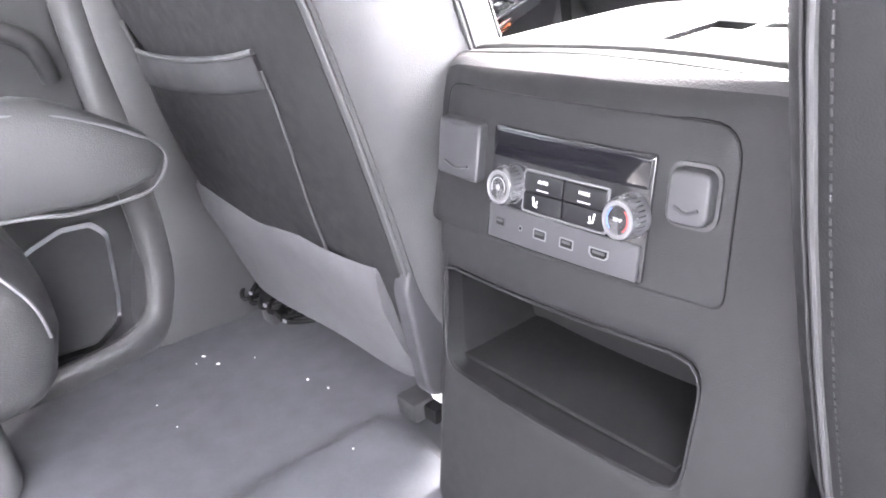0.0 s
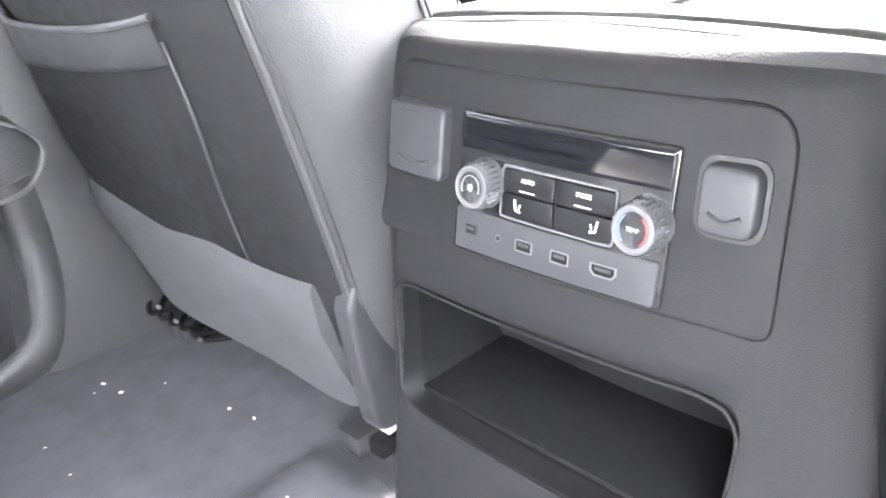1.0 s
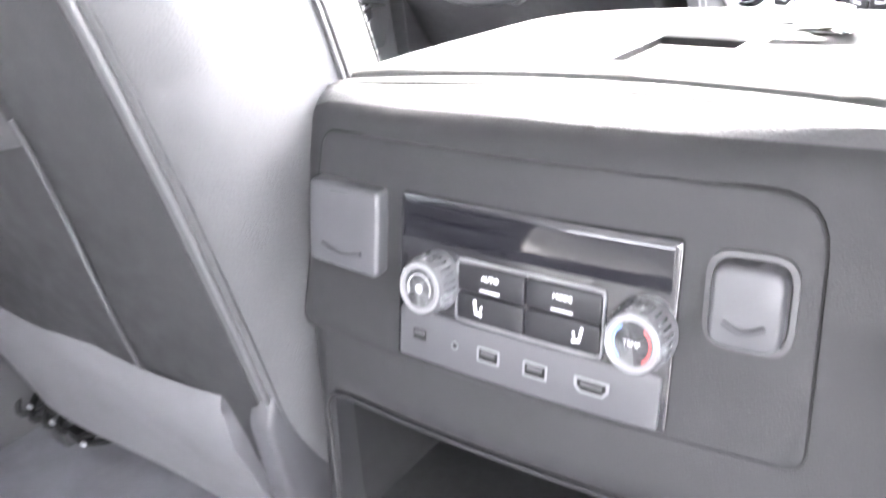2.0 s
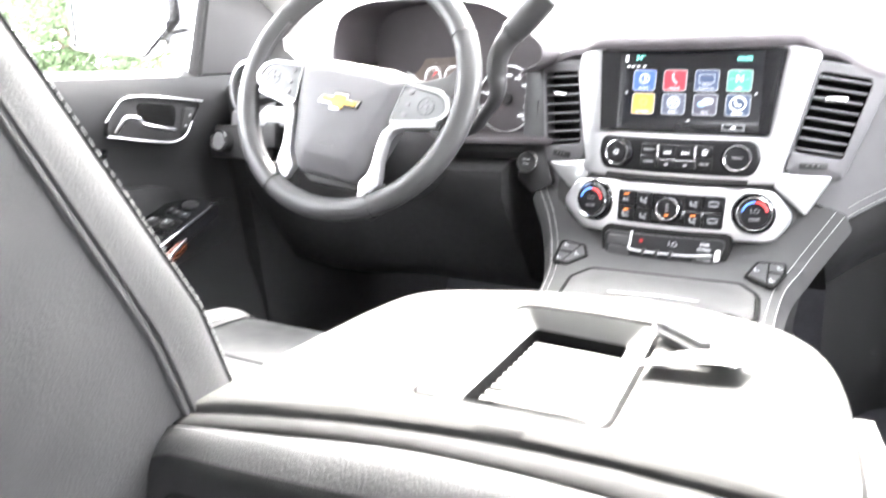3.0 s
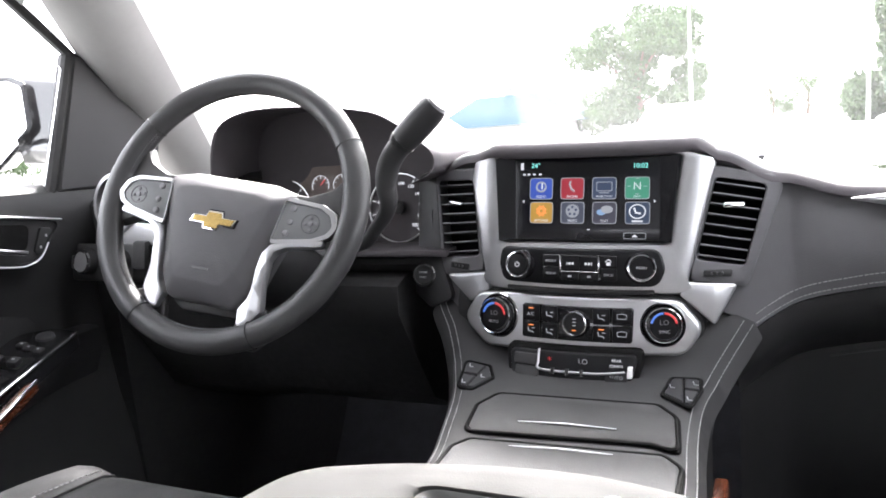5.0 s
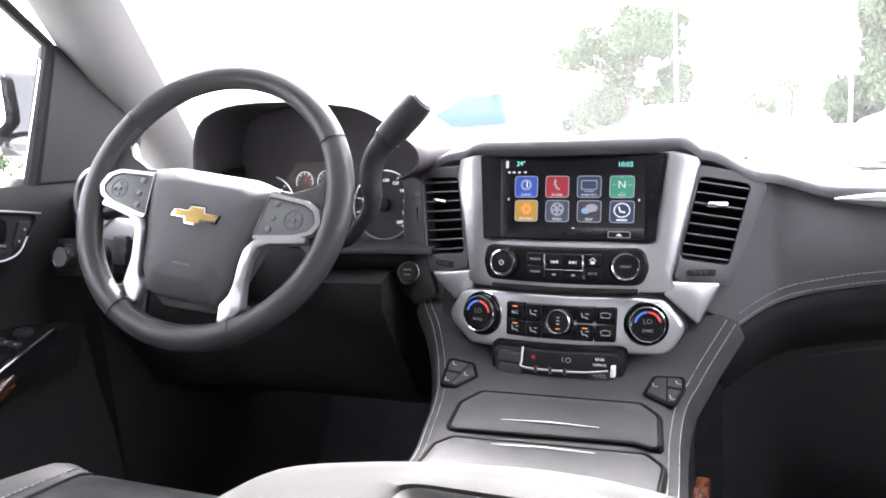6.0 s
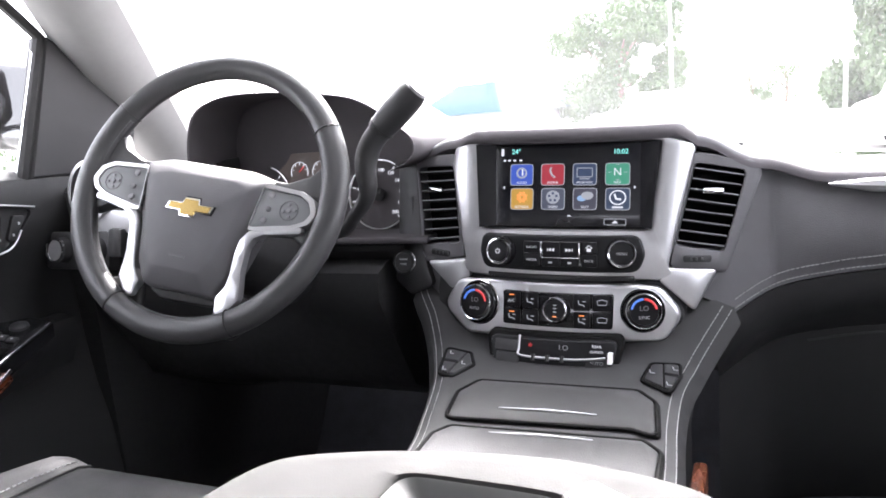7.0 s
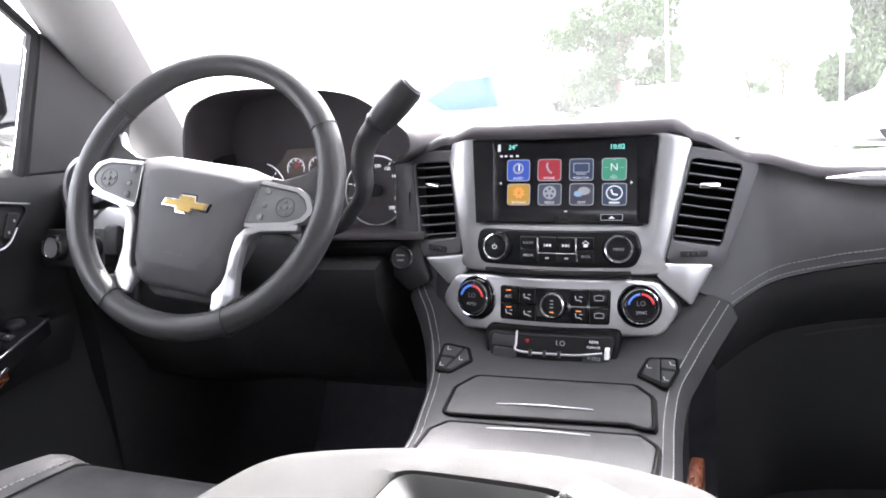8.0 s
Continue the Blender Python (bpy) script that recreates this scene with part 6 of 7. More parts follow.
def rear_point(s, u, z, out=0.0):
    """A point on the rear panel of the seat back, by its distance from the car's middle."""
    f, r, h = section(z)
    x = seat_middle(s) - u
    ca = min(1.0, abs(x) / h / (1.0 if x > 0 else 1.10)) ** (1 / 0.36)
    return car(s * u, (f + r) / 2 - (f - r) / 2 * (1 - ca * ca) ** 0.18 - out, z)


def cushion_point(s, x, y, z):
    """The cushion is drawn round a middle 0.49 to the side, and set at its place."""
    p = Vector((0.231, -0.208, 0.919))
    q = p + 0.8 * (Vector((-0.49 - x, y, z)) - p)
    if s > 0:
        q -= Vector((0, 0.10, 0.035))
    u = q.x * math.cos(CAR_YAW) + q.y * math.sin(CAR_YAW) - MIDDLE
    return q if s < 0 else car(-u, q.y * math.cos(CAR_YAW) - q.x * math.sin(CAR_YAW), q.z)


def car_box(size, u, v, z, bevel, seg=2, bm=None):
    return box(size, (0, 0, 0), bevel, seg, Matrix.Translation(car(u, v, z)) @ Matrix.Rotation(CAR_YAW, 4, "Z"), bm)


def front_seat(s, label):
    seat = thing("driver_seat" if s < 0 else "passenger_seat", label, "seat", car(s * seat_middle(s), 0.1, FLOOR), "front seats")
    zs = [0.30 + 0.81 * k / 36 for k in range(37)]
    # the passenger backrest has its shade put into the colour
    back = part("backrest", loft([[back_point(s, 2 * math.pi * k / 64, z) for k in range(64)] for z in zs], caps=True), LEATHER if s < 0 else SHADED_LEATHER, seat, "black leather backrest with side bolsters")
    for a, r, mt in ((radians(-42), 0.0026, LEATHER_SMOOTH), (radians(-37), 0.0012, PLASTIC_MATT), (radians(1.35), 0.0020, PLASTIC_MATT), (radians(2.3), 0.0016, PLASTIC_MATT)):
        part("piping", tube([back_point(s, a, z, 0.001) for z in np.linspace(0.36, 1.02, 44)], r, 8), mt, back, "raised leather piping")
    part("seam", tube([back_point(s, radians(22), z, 0.0) for z in np.linspace(0.36, 1.02, 60)], 0.0016, 6), NEAR_BLACK, back, "dark seam along the bolster edge")
    for a in (radians(26.5), radians(-48)):
        part("stitching", stitches([back_point(s, a, z, 0.0005) for z in np.linspace(0.38, 1.02, 80)], 0.0040, 0.0025, 0.0006), THREAD if a > 0 and s < 0 else PLASTIC_MATT if s > 0 else PLASTIC_GREY, back, "grey stitching")
    if s < 0:
        # thin dark sheet added over the rear, for the shade there
        loops = []
        for z in np.linspace(0.40, 1.03, 40):
            turn = [radians(a) for a in np.linspace(-47, -133, 30)]
            loops.append([back_point(s, a, z, 0.0016) for a in turn] + [back_point(s, a, z, -0.001) for a in reversed(turn)])
        part("rear_shade", loft(loops, caps=True), SHADED_LEATHER, back, "thin dark sheet for the shaded rear of the backrest")
        # map pocket: a stretched panel, darkened for shade, with a sagging, bright-edged mouth
        def mouth(q):
            return 0.712 + 0.008 * (1 - q) ** 6 - 0.009 * math.sin(math.pi * (1 - q) ** 0.7) + 0.03 * max(0.0, q - 0.9) / 0.1

        def side(q, z):
            inner = 0.299 + 0.03 * smooth01((0.69 - z) / 0.2)
            outer = 0.672 + 0.10 * smooth01((0.73 - z) / 0.16)
            return inner + (outer - inner) * q
        loops = []
        for q in np.linspace(0, 1, 29):
            edge = min(1.0, 7 * q, 7 * (1 - q))
            col = []
            for t in np.linspace(0, 1, 14):
                z = 0.47 + (mouth(q) - 0.47) * t
                col.append(rear_point(s, side(q, z), z, 0.002 + 0.010 * edge * (0.3 + 0.7 * t)))
            col += [rear_point(s, side(q, mouth(q)), mouth(q) - 0.004, -0.001), rear_point(s, side(q, 0.47), 0.47, -0.002)]
            loops.append(col)
        pocket = part("map_pocket", loft(loops, caps=True), SHADED_LEATHER, seat, "stretched dark map pocket with a sagging mouth")
        lip = [rear_point(s, side(q, mouth(q)), mouth(q), 0.004 + 0.010 * min(1.0, 7 * q, 7 * (1 - q))) for q in np.linspace(0, 1, 40)]
        part("pocket_hem", tube(lip, 0.0034, 8), LEATHER_SMOOTH, pocket, "shiny rolled hem")
        band = []
        for q in np.linspace(0.01, 0.99, 28):
            e = min(1.0, 7 * q, 7 * (1 - q))
            deep = 0.036 + 0.012 * q
            band.append([rear_point(s, side(q, mouth(q) - d * deep), mouth(q) - d * deep, 0.004 + o * e) for d, o in ((0.08, 0.011), (0.4, 0.0135), (0.85, 0.0135), (1.0, 0.0115), (1.04, 0.009))])
        part("pocket_band", loft(band, closed=False), DOOR_SKIN, pocket, "turned-over band below the mouth")
        part("pocket_seam", tube([rear_point(s, side(0, z), z, 0.004) for z in np.linspace(0.47, 0.70, 20)], 0.0016, 6), LEATHER_SMOOTH, pocket)
        # carpet flap over the lower edge, curling away at its foot
        loops = []
        for q in np.linspace(0, 1, 26):
            u = 0.235 + 0.56 * q
            zt = 0.480 + 0.012 * q
            zb = 0.305 + 0.018 * math.sin(math.pi * min(1.0, q * 1.2)) + 0.075 * smooth01((q - 0.72) / 0.28)
            row = []
            for t, o in ((0.0, 0.003), (0.06, 0.008), (0.3, 0.014), (0.6, 0.013), (0.85, 0.018), (0.97, 0.023), (1.0, 0.019), (0.96, 0.014), (0.6, 0.004), (0.1, -0.002)):
                z = zt + (zb - zt) * t
                row.append(rear_point(s, u, max(z, 0.301), o + 0.004 * math.sin(9 * q + 3 * t)))
            for k, (t, o) in enumerate(((0.0, 0), (0.06, 0), (0.3, 0), (0.6, 0), (0.85, 0), (0.97, 0), (1.0, 0), (0.96, 0), (0.6, 0), (0.1, 0))):
                row[k].z = zt + (zb - zt) * t
            loops.append(row)
        part("back_flap", loft(loops, caps=True), CLOTH_FLAP, seat, "grey carpet flap hanging over the seat rear")
        # recliner cover on the console side
        cov = rounded([(-0.096, 0.318), (-0.055, 0.312), (-0.030, 0.40), (-0.040, 0.50), (-0.078, 0.535), (-0.108, 0.46)], 0.03, 5)
        m = Matrix.Translation(car(-0.203, 0, 0)) @ Matrix.Rotation(CAR_YAW, 4, "Z") @ axes((0, 0, 0), (0, 1, 0), (0, 0, 1))
        part("hinge_cover", slab(cov, -0.010, 0.012, 0.007, 3, m=m), COVER_GREY, seat, "grey plastic hinge cover")
    # cushion with a front roll, side bolsters and cross seams
    def top_z(x, t):
        crown = 0.463 + 0.014 * math.sin(math.pi * t) - 0.045 * smooth01((t - 0.86) / 0.14) ** 2
        return crown + 0.020 * smooth01((abs(x) - 0.155) / 0.05) * (1 - 0.5 * smooth01((t - 0.6) / 0.4))
    loops = []
    for k in range(25):
        t = k / 24
        y = 0.13 + 0.44 * t
        h = 0.235 - 0.02 * smooth01((t - 0.85) / 0.15)
        bot = 0.29 + 0.03 * t
        prof = [(-h + 0.02, bot), (-h, bot + 0.05), (-h, top_z(-h, t) - 0.035), (-h + 0.008, top_z(-h, t) - 0.012)]
        prof += [(x * (h - 0.022) / 0.21, top_z(x, t) - (0.003 if abs(abs(x) - 0.165) < 0.008 else 0)) for x in np.linspace(-0.21, 0.21, 29)]
        prof += [(h - 0.008, top_z(h, t) - 0.012), (h, top_z(h, t) - 0.035), (h, bot + 0.05), (h - 0.02, bot)]
        loops.append([cushion_point(s, x, y, z) for x, z in prof])
    cush = part("cushion", loft(loops, caps=True), LEATHER, seat, "black leather cushion with raised bolsters")
    for t in (0.30, 0.56):
        part("seam", tube([cushion_point(s, x, 0.13 + 0.44 * t, top_z(x, t) + 0.0004) for x in np.linspace(-0.16, 0.16, 24)], 0.0018, 6), PLASTIC_MATT, cush)
    for sx in (-0.165, 0.165):
        part("seam", tube([cushion_point(s, sx, 0.13 + 0.44 * t, top_z(sx, t)) for t in np.linspace(0.02, 0.96, 24)], 0.0018, 6), PLASTIC_MATT, cush)
        part("stitching", stitches([cushion_point(s, sx * 1.08, 0.13 + 0.44 * t, top_z(sx * 1.08, t) + 0.0004) for t in np.linspace(0.02, 0.96, 30)], 0.004, 0.0026, 0.0007), THREAD, cush)
    part("base", car_box((0.36, 0.30, 0.10), s * 0.46, 0.18, 0.375, 0.025, 3), PLASTIC_MATT, seat, "black seat base")
    for du in (0.275, 0.66):
        part("rail", car_box((0.04, 0.46, 0.03), s * du, 0.15, FLOOR + 0.016, 0.006), PLASTIC_MATT, seat, "black seat rail")
        part("leg", car_box((0.035, 0.05, 0.10), s * du, 0.10, FLOOR + 0.07, 0.01), PLASTIC_MATT, seat)
    # the bolt's metallic shine is put in as white paint
    part("rail_bolt", car_box((0.026, 0.017, 0.006), s * 0.252, -0.040, FLOOR + 0.028, 0.002), WHITE_PAINT, seat, "metal rail bolt coloured white for its shine")
    part("rail_foot", car_box((0.045, 0.05, 0.022), s * 0.256, -0.040, FLOOR + 0.014, 0.004), NEAR_BLACK, seat, "black rail end cap")
    # motor and cables under the seat
    part("motor", tube([car(s * 0.70, -0.062, 0.272), car(s * 0.64, 0.04, 0.285)], 0.022, 14), NEAR_BLACK, seat, "black seat motor")
    for q in range(7):
        w = 0.56 + 0.028 * q
        part("cable", tube(smooth_path([car(s * w, -0.02, FLOOR + 0.02 + 0.004 * q), car(s * (w + 0.02), -0.072 - 0.003 * q, FLOOR + 0.03), car(s * (w + 0.05), -0.060, FLOOR + 0.022 + 0.006 * q), car(s * (w + 0.06), -0.01, 0.29)], 6), 0.0042, 8), NEAR_BLACK, seat, "black cable loop")
    part("plug", car_box((0.022, 0.016, 0.014), s * 0.615, -0.072, FLOOR + 0.03, 0.003), NEAR_BLACK, seat)
    for k, w in enumerate((0.585, 0.65, 0.70)):
        part("cable_tag", car_box((0.008, 0.004, 0.005), s * w, -0.082, FLOOR + 0.034 + 0.006 * k, 0.001), BUTTON_GREY, seat, "pale cable clip")
    # headrest on two posts
    for dx in (-0.07, 0.07):
        part("headrest_post", tube([car(s * seat_middle(s) + dx, -0.18, 1.06), car(s * seat_middle(s) + dx, -0.19, 1.14)], 0.007, 10), CHROME, seat)
    loops = []
    for z, h, f, r in ((1.115, 0.09, -0.12, -0.21), (1.125, 0.125, -0.105, -0.235), (1.16, 0.135, -0.11, -0.25), (1.21, 0.13, -0.125, -0.255), (1.235, 0.11, -0.145, -0.25), (1.245, 0.07, -0.17, -0.23)):
        loops.append([car(*p) for p in superloop(s * seat_middle(s), 0, h, f, r, z, 2.8, 32)])
    part("headrest", loft(loops, caps=True), LEATHER, seat, "padded headrest")
    return seat


front_seat(-1, "black leather driver seat with a map pocket on its back")
front_seat(1, "black leather passenger seat with piped side seams")


def second_row_seat():
    seat = thing("captain_seat", "black leather second row seat with a folded-down padded armrest", "seat", car(-0.70, -0.7, FLOOR))

    def squircle(t, p):
        return math.copysign(abs(math.cos(t)) ** p, math.cos(t)), math.copysign(abs(math.sin(t)) ** p, math.sin(t))
    turn = np.linspace(0, 2 * math.pi, 36, endpoint=False)
    loops = []
    for k in range(27):
        t = k / 26
        v = -0.95 + 0.562 * t
        w = math.sqrt(max(0.0, 1 - max(0.0, (t - 0.87) / 0.13) ** 2)) if t < 0.999 else 0.05
        h, up = 0.20 + 0.055 * w, 0.045 + 0.075 * w
        loops.append([car(-0.70 + h * c, v, 0.452 + 0.012 * (1 - w) + up * d) for c, d in (squircle(a, 0.6) for a in turn)])
    part("cushion", loft(loops, caps=True), LEATHER, seat, "deep black leather cushion")
    part("cushion_seam", tube(smooth_path([car(-0.49, -0.46, 0.565), car(-0.455, -0.43, 0.53), car(-0.447, -0.41, 0.49), car(-0.449, -0.405, 0.45)], 6), 0.0022, 8), PLASTIC_GREY, seat)
    loops = []
    for k in range(31):
        t = k / 30
        v = -0.90 + 0.676 * t
        r = math.sqrt(max(0.0, 1 - max(0.0, (v + 0.305) / 0.081) ** 2)) if t < 0.999 else 0.06
        zc = 0.606 + 0.26 * min(0.14, -0.224 - v)
        up = 0.040 + 0.022 * smooth01((-0.25 - v) / 0.1)
        loops.append([car(-0.476 + 0.036 * max(r, 0.06) ** 0.6 * c, v, zc + up * max(r, 0.04) * d) for c, d in (squircle(a, 0.72) for a in turn)])
    arm = part("armrest", loft(loops, caps=True), LEATHER, seat, "padded armrest with piped edge")
    line = [(-0.9, 0.700), (-0.50, 0.698), (-0.361, 0.686), (-0.295, 0.661), (-0.255, 0.638), (-0.234, 0.620), (-0.228, 0.602), (-0.242, 0.582), (-0.270, 0.573), (-0.34, 0.574), (-0.40, 0.586), (-0.55, 0.60), (-0.9, 0.60)]
    part("piping", tube(smooth_path([car(-0.449 - 0.016 * smooth01((v + 0.262) / 0.035), v, z) for v, z in line], 6), 0.0022, 8), PLASTIC_GREY, arm, "pale piping")
    loops = [[car(*p) for p in superloop(-0.70, 0, h, f, r, z, 3, 36)] for z, f, r, h in ((0.42, -0.88, -1.08, 0.22), (0.54, -0.84, -1.10, 0.24), (0.7, -0.88, -1.14, 0.245), (0.88, -0.93, -1.18, 0.235), (1.0, -0.98, -1.19, 0.19), (1.03, -1.04, -1.17, 0.12))]
    part("backrest", loft(loops, caps=True), LEATHER, seat)
    part("base", car_box((0.42, 0.44, 0.12), -0.70, -0.70, FLOOR + 0.058, 0.03, 3), CLOTH_FLAP, seat, "grey carpeted base")


second_row_seat()


# ---- driver door ----
def door_panel():
    door = thing("door_1", "closed driver door with leather armrest, wood strip and chrome handle", "car door", (-0.85, 0.25, 0), kind="structure")
    # inner skin: sections along the door
    loops = []
    for k in range(31):
        y = -0.20 + 0.93 * k / 30
        e = 0.035 * smooth01((y - 0.60) / 0.13)
        prof = [(-0.90, -0.02), (-0.825, -0.02), (-0.805, 0.05), (-0.80, 0.30), (-0.815, 0.44), (-0.835, 0.52), (-0.845, 0.60), (-0.85, 0.70), (-0.842, 0.735), (-0.832, 0.755), (-0.822, 0.79), (-0.823, 0.83), (-0.832, 0.862), (-0.85, 0.874), (-0.90, 0.876)]
        loops.append([(x + e * 0.3, y, z + 0.022 * smooth01((z - 0.5) / 0.3) - 0.045 * (y - 0.3) * smooth01((z - 0.5) / 0.3)) for x, z in prof])
    part("panel", loft(loops, caps=True), DOOR_SKIN, door, "dark leather and plastic inner panel")

    def skin(y, z, c=0.0):
        return (-0.822 + c, y, z + 0.022 - 0.045 * (y - 0.3))
    # handle bezel, dark bowl, lever, lock keys
    m = axes((-0.822, 0.545, 0.803), (0, 1, -0.06), (0, 0, 1))
    out = rounded([(-0.106, -0.022), (-0.004, -0.039), (0.034, -0.037), (0.052, -0.024), (0.090, 0.028), (-0.010, 0.040), (-0.070, 0.039), (-0.100, 0.006)], [0.012, 0.02, 0.012, 0.02, 0.010, 0.05, 0.02, 0.03], 5)
    inn = [(x * 0.95 - 0.001, 0.001 + (y - 0.001) * 0.90) for x, y in out]
    bez = part("handle_bezel", ring(out, inn, -0.01, 0.006, inner_low=-0.02, m=m, rim=0.003), DOOR_SKIN, door, "dark bezel round the inner handle")
    part("bowl", slab(inn, -0.004, 0.0005, m=m), PLASTIC_MATT, bez)
    # dark patch laid on the bowl for the shade behind the lever
    part("bowl_shade", slab(rounded([(-0.046, 0.030), (0.034, 0.024), (0.026, -0.016), (-0.040, -0.004)], 0.012, 4), 0.0, 0.003, 0.001, m=m), NEAR_BLACK, bez, "dark patch for the shade behind the lever")
    for line in (((-0.104, 0.002, 0.006), (-0.088, 0.021, 0.007), (-0.066, 0.0375, 0.007), (-0.010, 0.0385, 0.007), (0.087, 0.028, 0.006)), ((-0.104, -0.021, 0.006), (-0.004, -0.0375, 0.007), (0.028, -0.036, 0.007), (0.046, -0.026, 0.007), (0.060, -0.006, 0.006))):
        path = smooth_path([m @ Vector(p) for p in line], 6)
        part("bezel_edge", tube(path, 0.0017, 8), SILVER, bez, "thin bright edge")
    lever = smooth_path([m @ Vector(p) for p in ((-0.088, -0.016, 0.004), (-0.080, -0.002, 0.010), (-0.072, 0.007, 0.014), (-0.054, 0.004, 0.016), (-0.046, -0.005, 0.016), (-0.019, -0.012, 0.017), (0.016, -0.018, 0.014))], 6)
    part("lever", tube(lever, 0.0046, 10), CHROME, bez, "chrome pull lever")
    lk = part("lock_keys", slab(rounded([(0.036, -0.020), (0.050, -0.022), (0.072, 0.016), (0.050, 0.018)], 0.005), 0.0, 0.005, 0.002, m=m), PLASTIC, bez)
    for kx, ky in ((0.058, 0.005), (0.047, -0.012)):
        part("marking", box((0.003, 0.004, 0.0006), (kx, ky, 0.0053), m=m), GREY_MARK, lk)
    # wood strip below the upper roll
    loops = [[skin(y, 0.738, -0.014), skin(y, 0.738, -0.006), skin(y, 0.752, -0.003), skin(y, 0.754, -0.014)] for y in np.linspace(-0.18, 0.44, 12)]
    part("trim_line", loft(loops, caps=True), GLOSS_BLACK, door, "gloss black strip")
    # padded insert
    loops = []
    for y in np.linspace(-0.15, 0.60, 20):
        t = smooth01((0.60 - y) / 0.12)
        loops.append([(-0.852, y, 0.60), (-0.852 + 0.030 * t, y, 0.615), (-0.852 + 0.034 * t, y, 0.655), (-0.852 + 0.018 * t, y, 0.695 - 0.02 * (1 - t)), (-0.852, y, 0.70 - 0.02 * (1 - t))])
    part("insert", loft(loops, caps=True), DOOR_SKIN, door, "padded leather insert")
    # armrest with switch plate
    loops = []
    for k in range(20):
        t = k / 19
        y = -0.12 + 0.78 * t
        w = 0.135 - 0.085 * smooth01((t - 0.45) / 0.55)
        zt = 0.585 + 0.060 * smooth01((t - 0.4) / 0.6)
        loops.append([(-0.85, y, zt - 0.085), (-0.85 + w * 0.5, y, zt - 0.082), (-0.85 + w * 0.9, y, zt - 0.045), (-0.85 + w, y, zt - 0.015), (-0.85 + w * 0.94, y, zt - 0.003), (-0.85 + w * 0.8, y, zt), (-0.85, y, zt)])
    arm = part("armrest", loft(loops, caps=True), DOOR_SKIN, door, "leather door armrest")
    corners = [(-0.708, 0.380, 0.604), (-0.766, 0.591, 0.653), (-0.804, 0.581, 0.660), (-0.830, 0.548, 0.659), (-0.850, 0.366, 0.631)]
    top = [Vector(p) for p in corners]
    n = (top[1] - top[0]).cross(top[4] - top[0]).normalized()
    if n.z < 0:
        n = -n
    pm = axes(top[0], top[1] - top[0], top[4] - top[0])
    if (pm.to_3x3() @ Vector((0, 0, 1))).z < 0:
        pm = pm @ Matrix.Diagonal((1, 1, -1, 1))
    inv = pm.inverted()
    flat = rounded([(inv @ p).xy for p in top], [0.004, 0.012, 0.015, 0.010, 0.004], 4)
    plate = part("switch_plate", slab(flat, -0.012, 0.003, 0.002, m=pm), GLOSS_BLACK, arm, "gloss black window switch plate")
    part("plate_edge", tube([top[0] + n * 0.001, top[1] + n * 0.001], 0.0022, 8), CHROME, plate)
    part("plate_side", loft([[top[0], top[0] - Vector((0.0, 0, 0.03)), top[0] - Vector((0.02, 0, 0.03)), top[0] - Vector((0.02, 0, 0))], [top[1], top[1] - Vector((0, 0, 0.022)), top[1] - Vector((0.02, 0, 0.022)), top[1] - Vector((0.02, 0, 0))]], caps=True), GLOSS_BLACK, plate)
    for x in (0.067, 0.119):
        bowl = part("switch_bowl", slab(rounded([(x - 0.014, 0.014), (x + 0.020, 0.010), (x + 0.016, 0.062), (x - 0.014, 0.068)], 0.005), 0.002, 0.0045, 0.001, m=pm), NEAR_BLACK, plate, "black recess of two window switches")
        for y in (0.027, 0.053):
            part("window_switch", box((0.018, 0.016, 0.012), (x - 0.002, y, 0.008), 0.004, 2, pm), COVER_GREY, bowl, "black window switch")
            part("marking", box((0.003, 0.004, 0.0006), (x - 0.003, y, 0.0142), m=pm), GREY_MARK, bowl)
    for x, y in ((0.036, 0.051), (0.030, 0.032), (0.169, 0.053), (0.163, 0.038), (0.160, 0.021)):
        key = part("plate_key", box((0.013, 0.014, 0.004), (x, y, 0.004), 0.0015, 2, pm), COVER_GREY, plate, "flat dark key")
        part("marking", box((0.003, 0.003, 0.0006), (x, y, 0.0063), m=pm), GREY_MARK, key)
    part("mirror_switch", lathe([(0.014, 0.002), (0.013, 0.007), (0.010, 0.0085), (0.001, 0.0085)], 24, pm @ Matrix.Translation((0.196, 0.034, 0))), COVER_GREY, plate)
    part("wood_strip", tube([(-0.680, 0.20, 0.535), (-0.672, 0.345, 0.572), (-0.690, 0.40, 0.592), (-0.719, 0.47, 0.610)], 0.010, 10), WOOD, arm, "red brown wood strip")
    part("chrome_strip", tube([(-0.672, 0.20, 0.552), (-0.664, 0.350, 0.586), (-0.686, 0.415, 0.604), (-0.713, 0.475, 0.620)], 0.0026, 8), CHROME, arm)
    # window frame and black corner sail
    sail = [Vector(p) for p in ((-0.832, 0.643, 0.865), (-0.802, 0.688, 1.085), (-0.800, 0.715, 1.085), (-0.812, 0.86, 0.955), (-0.815, 0.84, 0.865))]
    loops = [[p + Vector((-0.03, 0, 0)) for p in sail], sail, [sum(sail, Vector()) / 5 + (p - sum(sail, Vector()) / 5) * 0.94 + Vector((0.006, 0, 0)) for p in sail]]
    part("corner_sail", loft(loops, caps=True), PLASTIC, door, "matt black mirror corner cover")
    part("window_channel", tube([(-0.84, 0.638, 0.86), (-0.806, 0.684, 1.085), (-0.775, 0.52, 1.20), (-0.75, 0.2, 1.235), (-0.745, -0.2, 1.235)], 0.010, 8), RUBBER, door, "black rubber window channel")


door_panel()


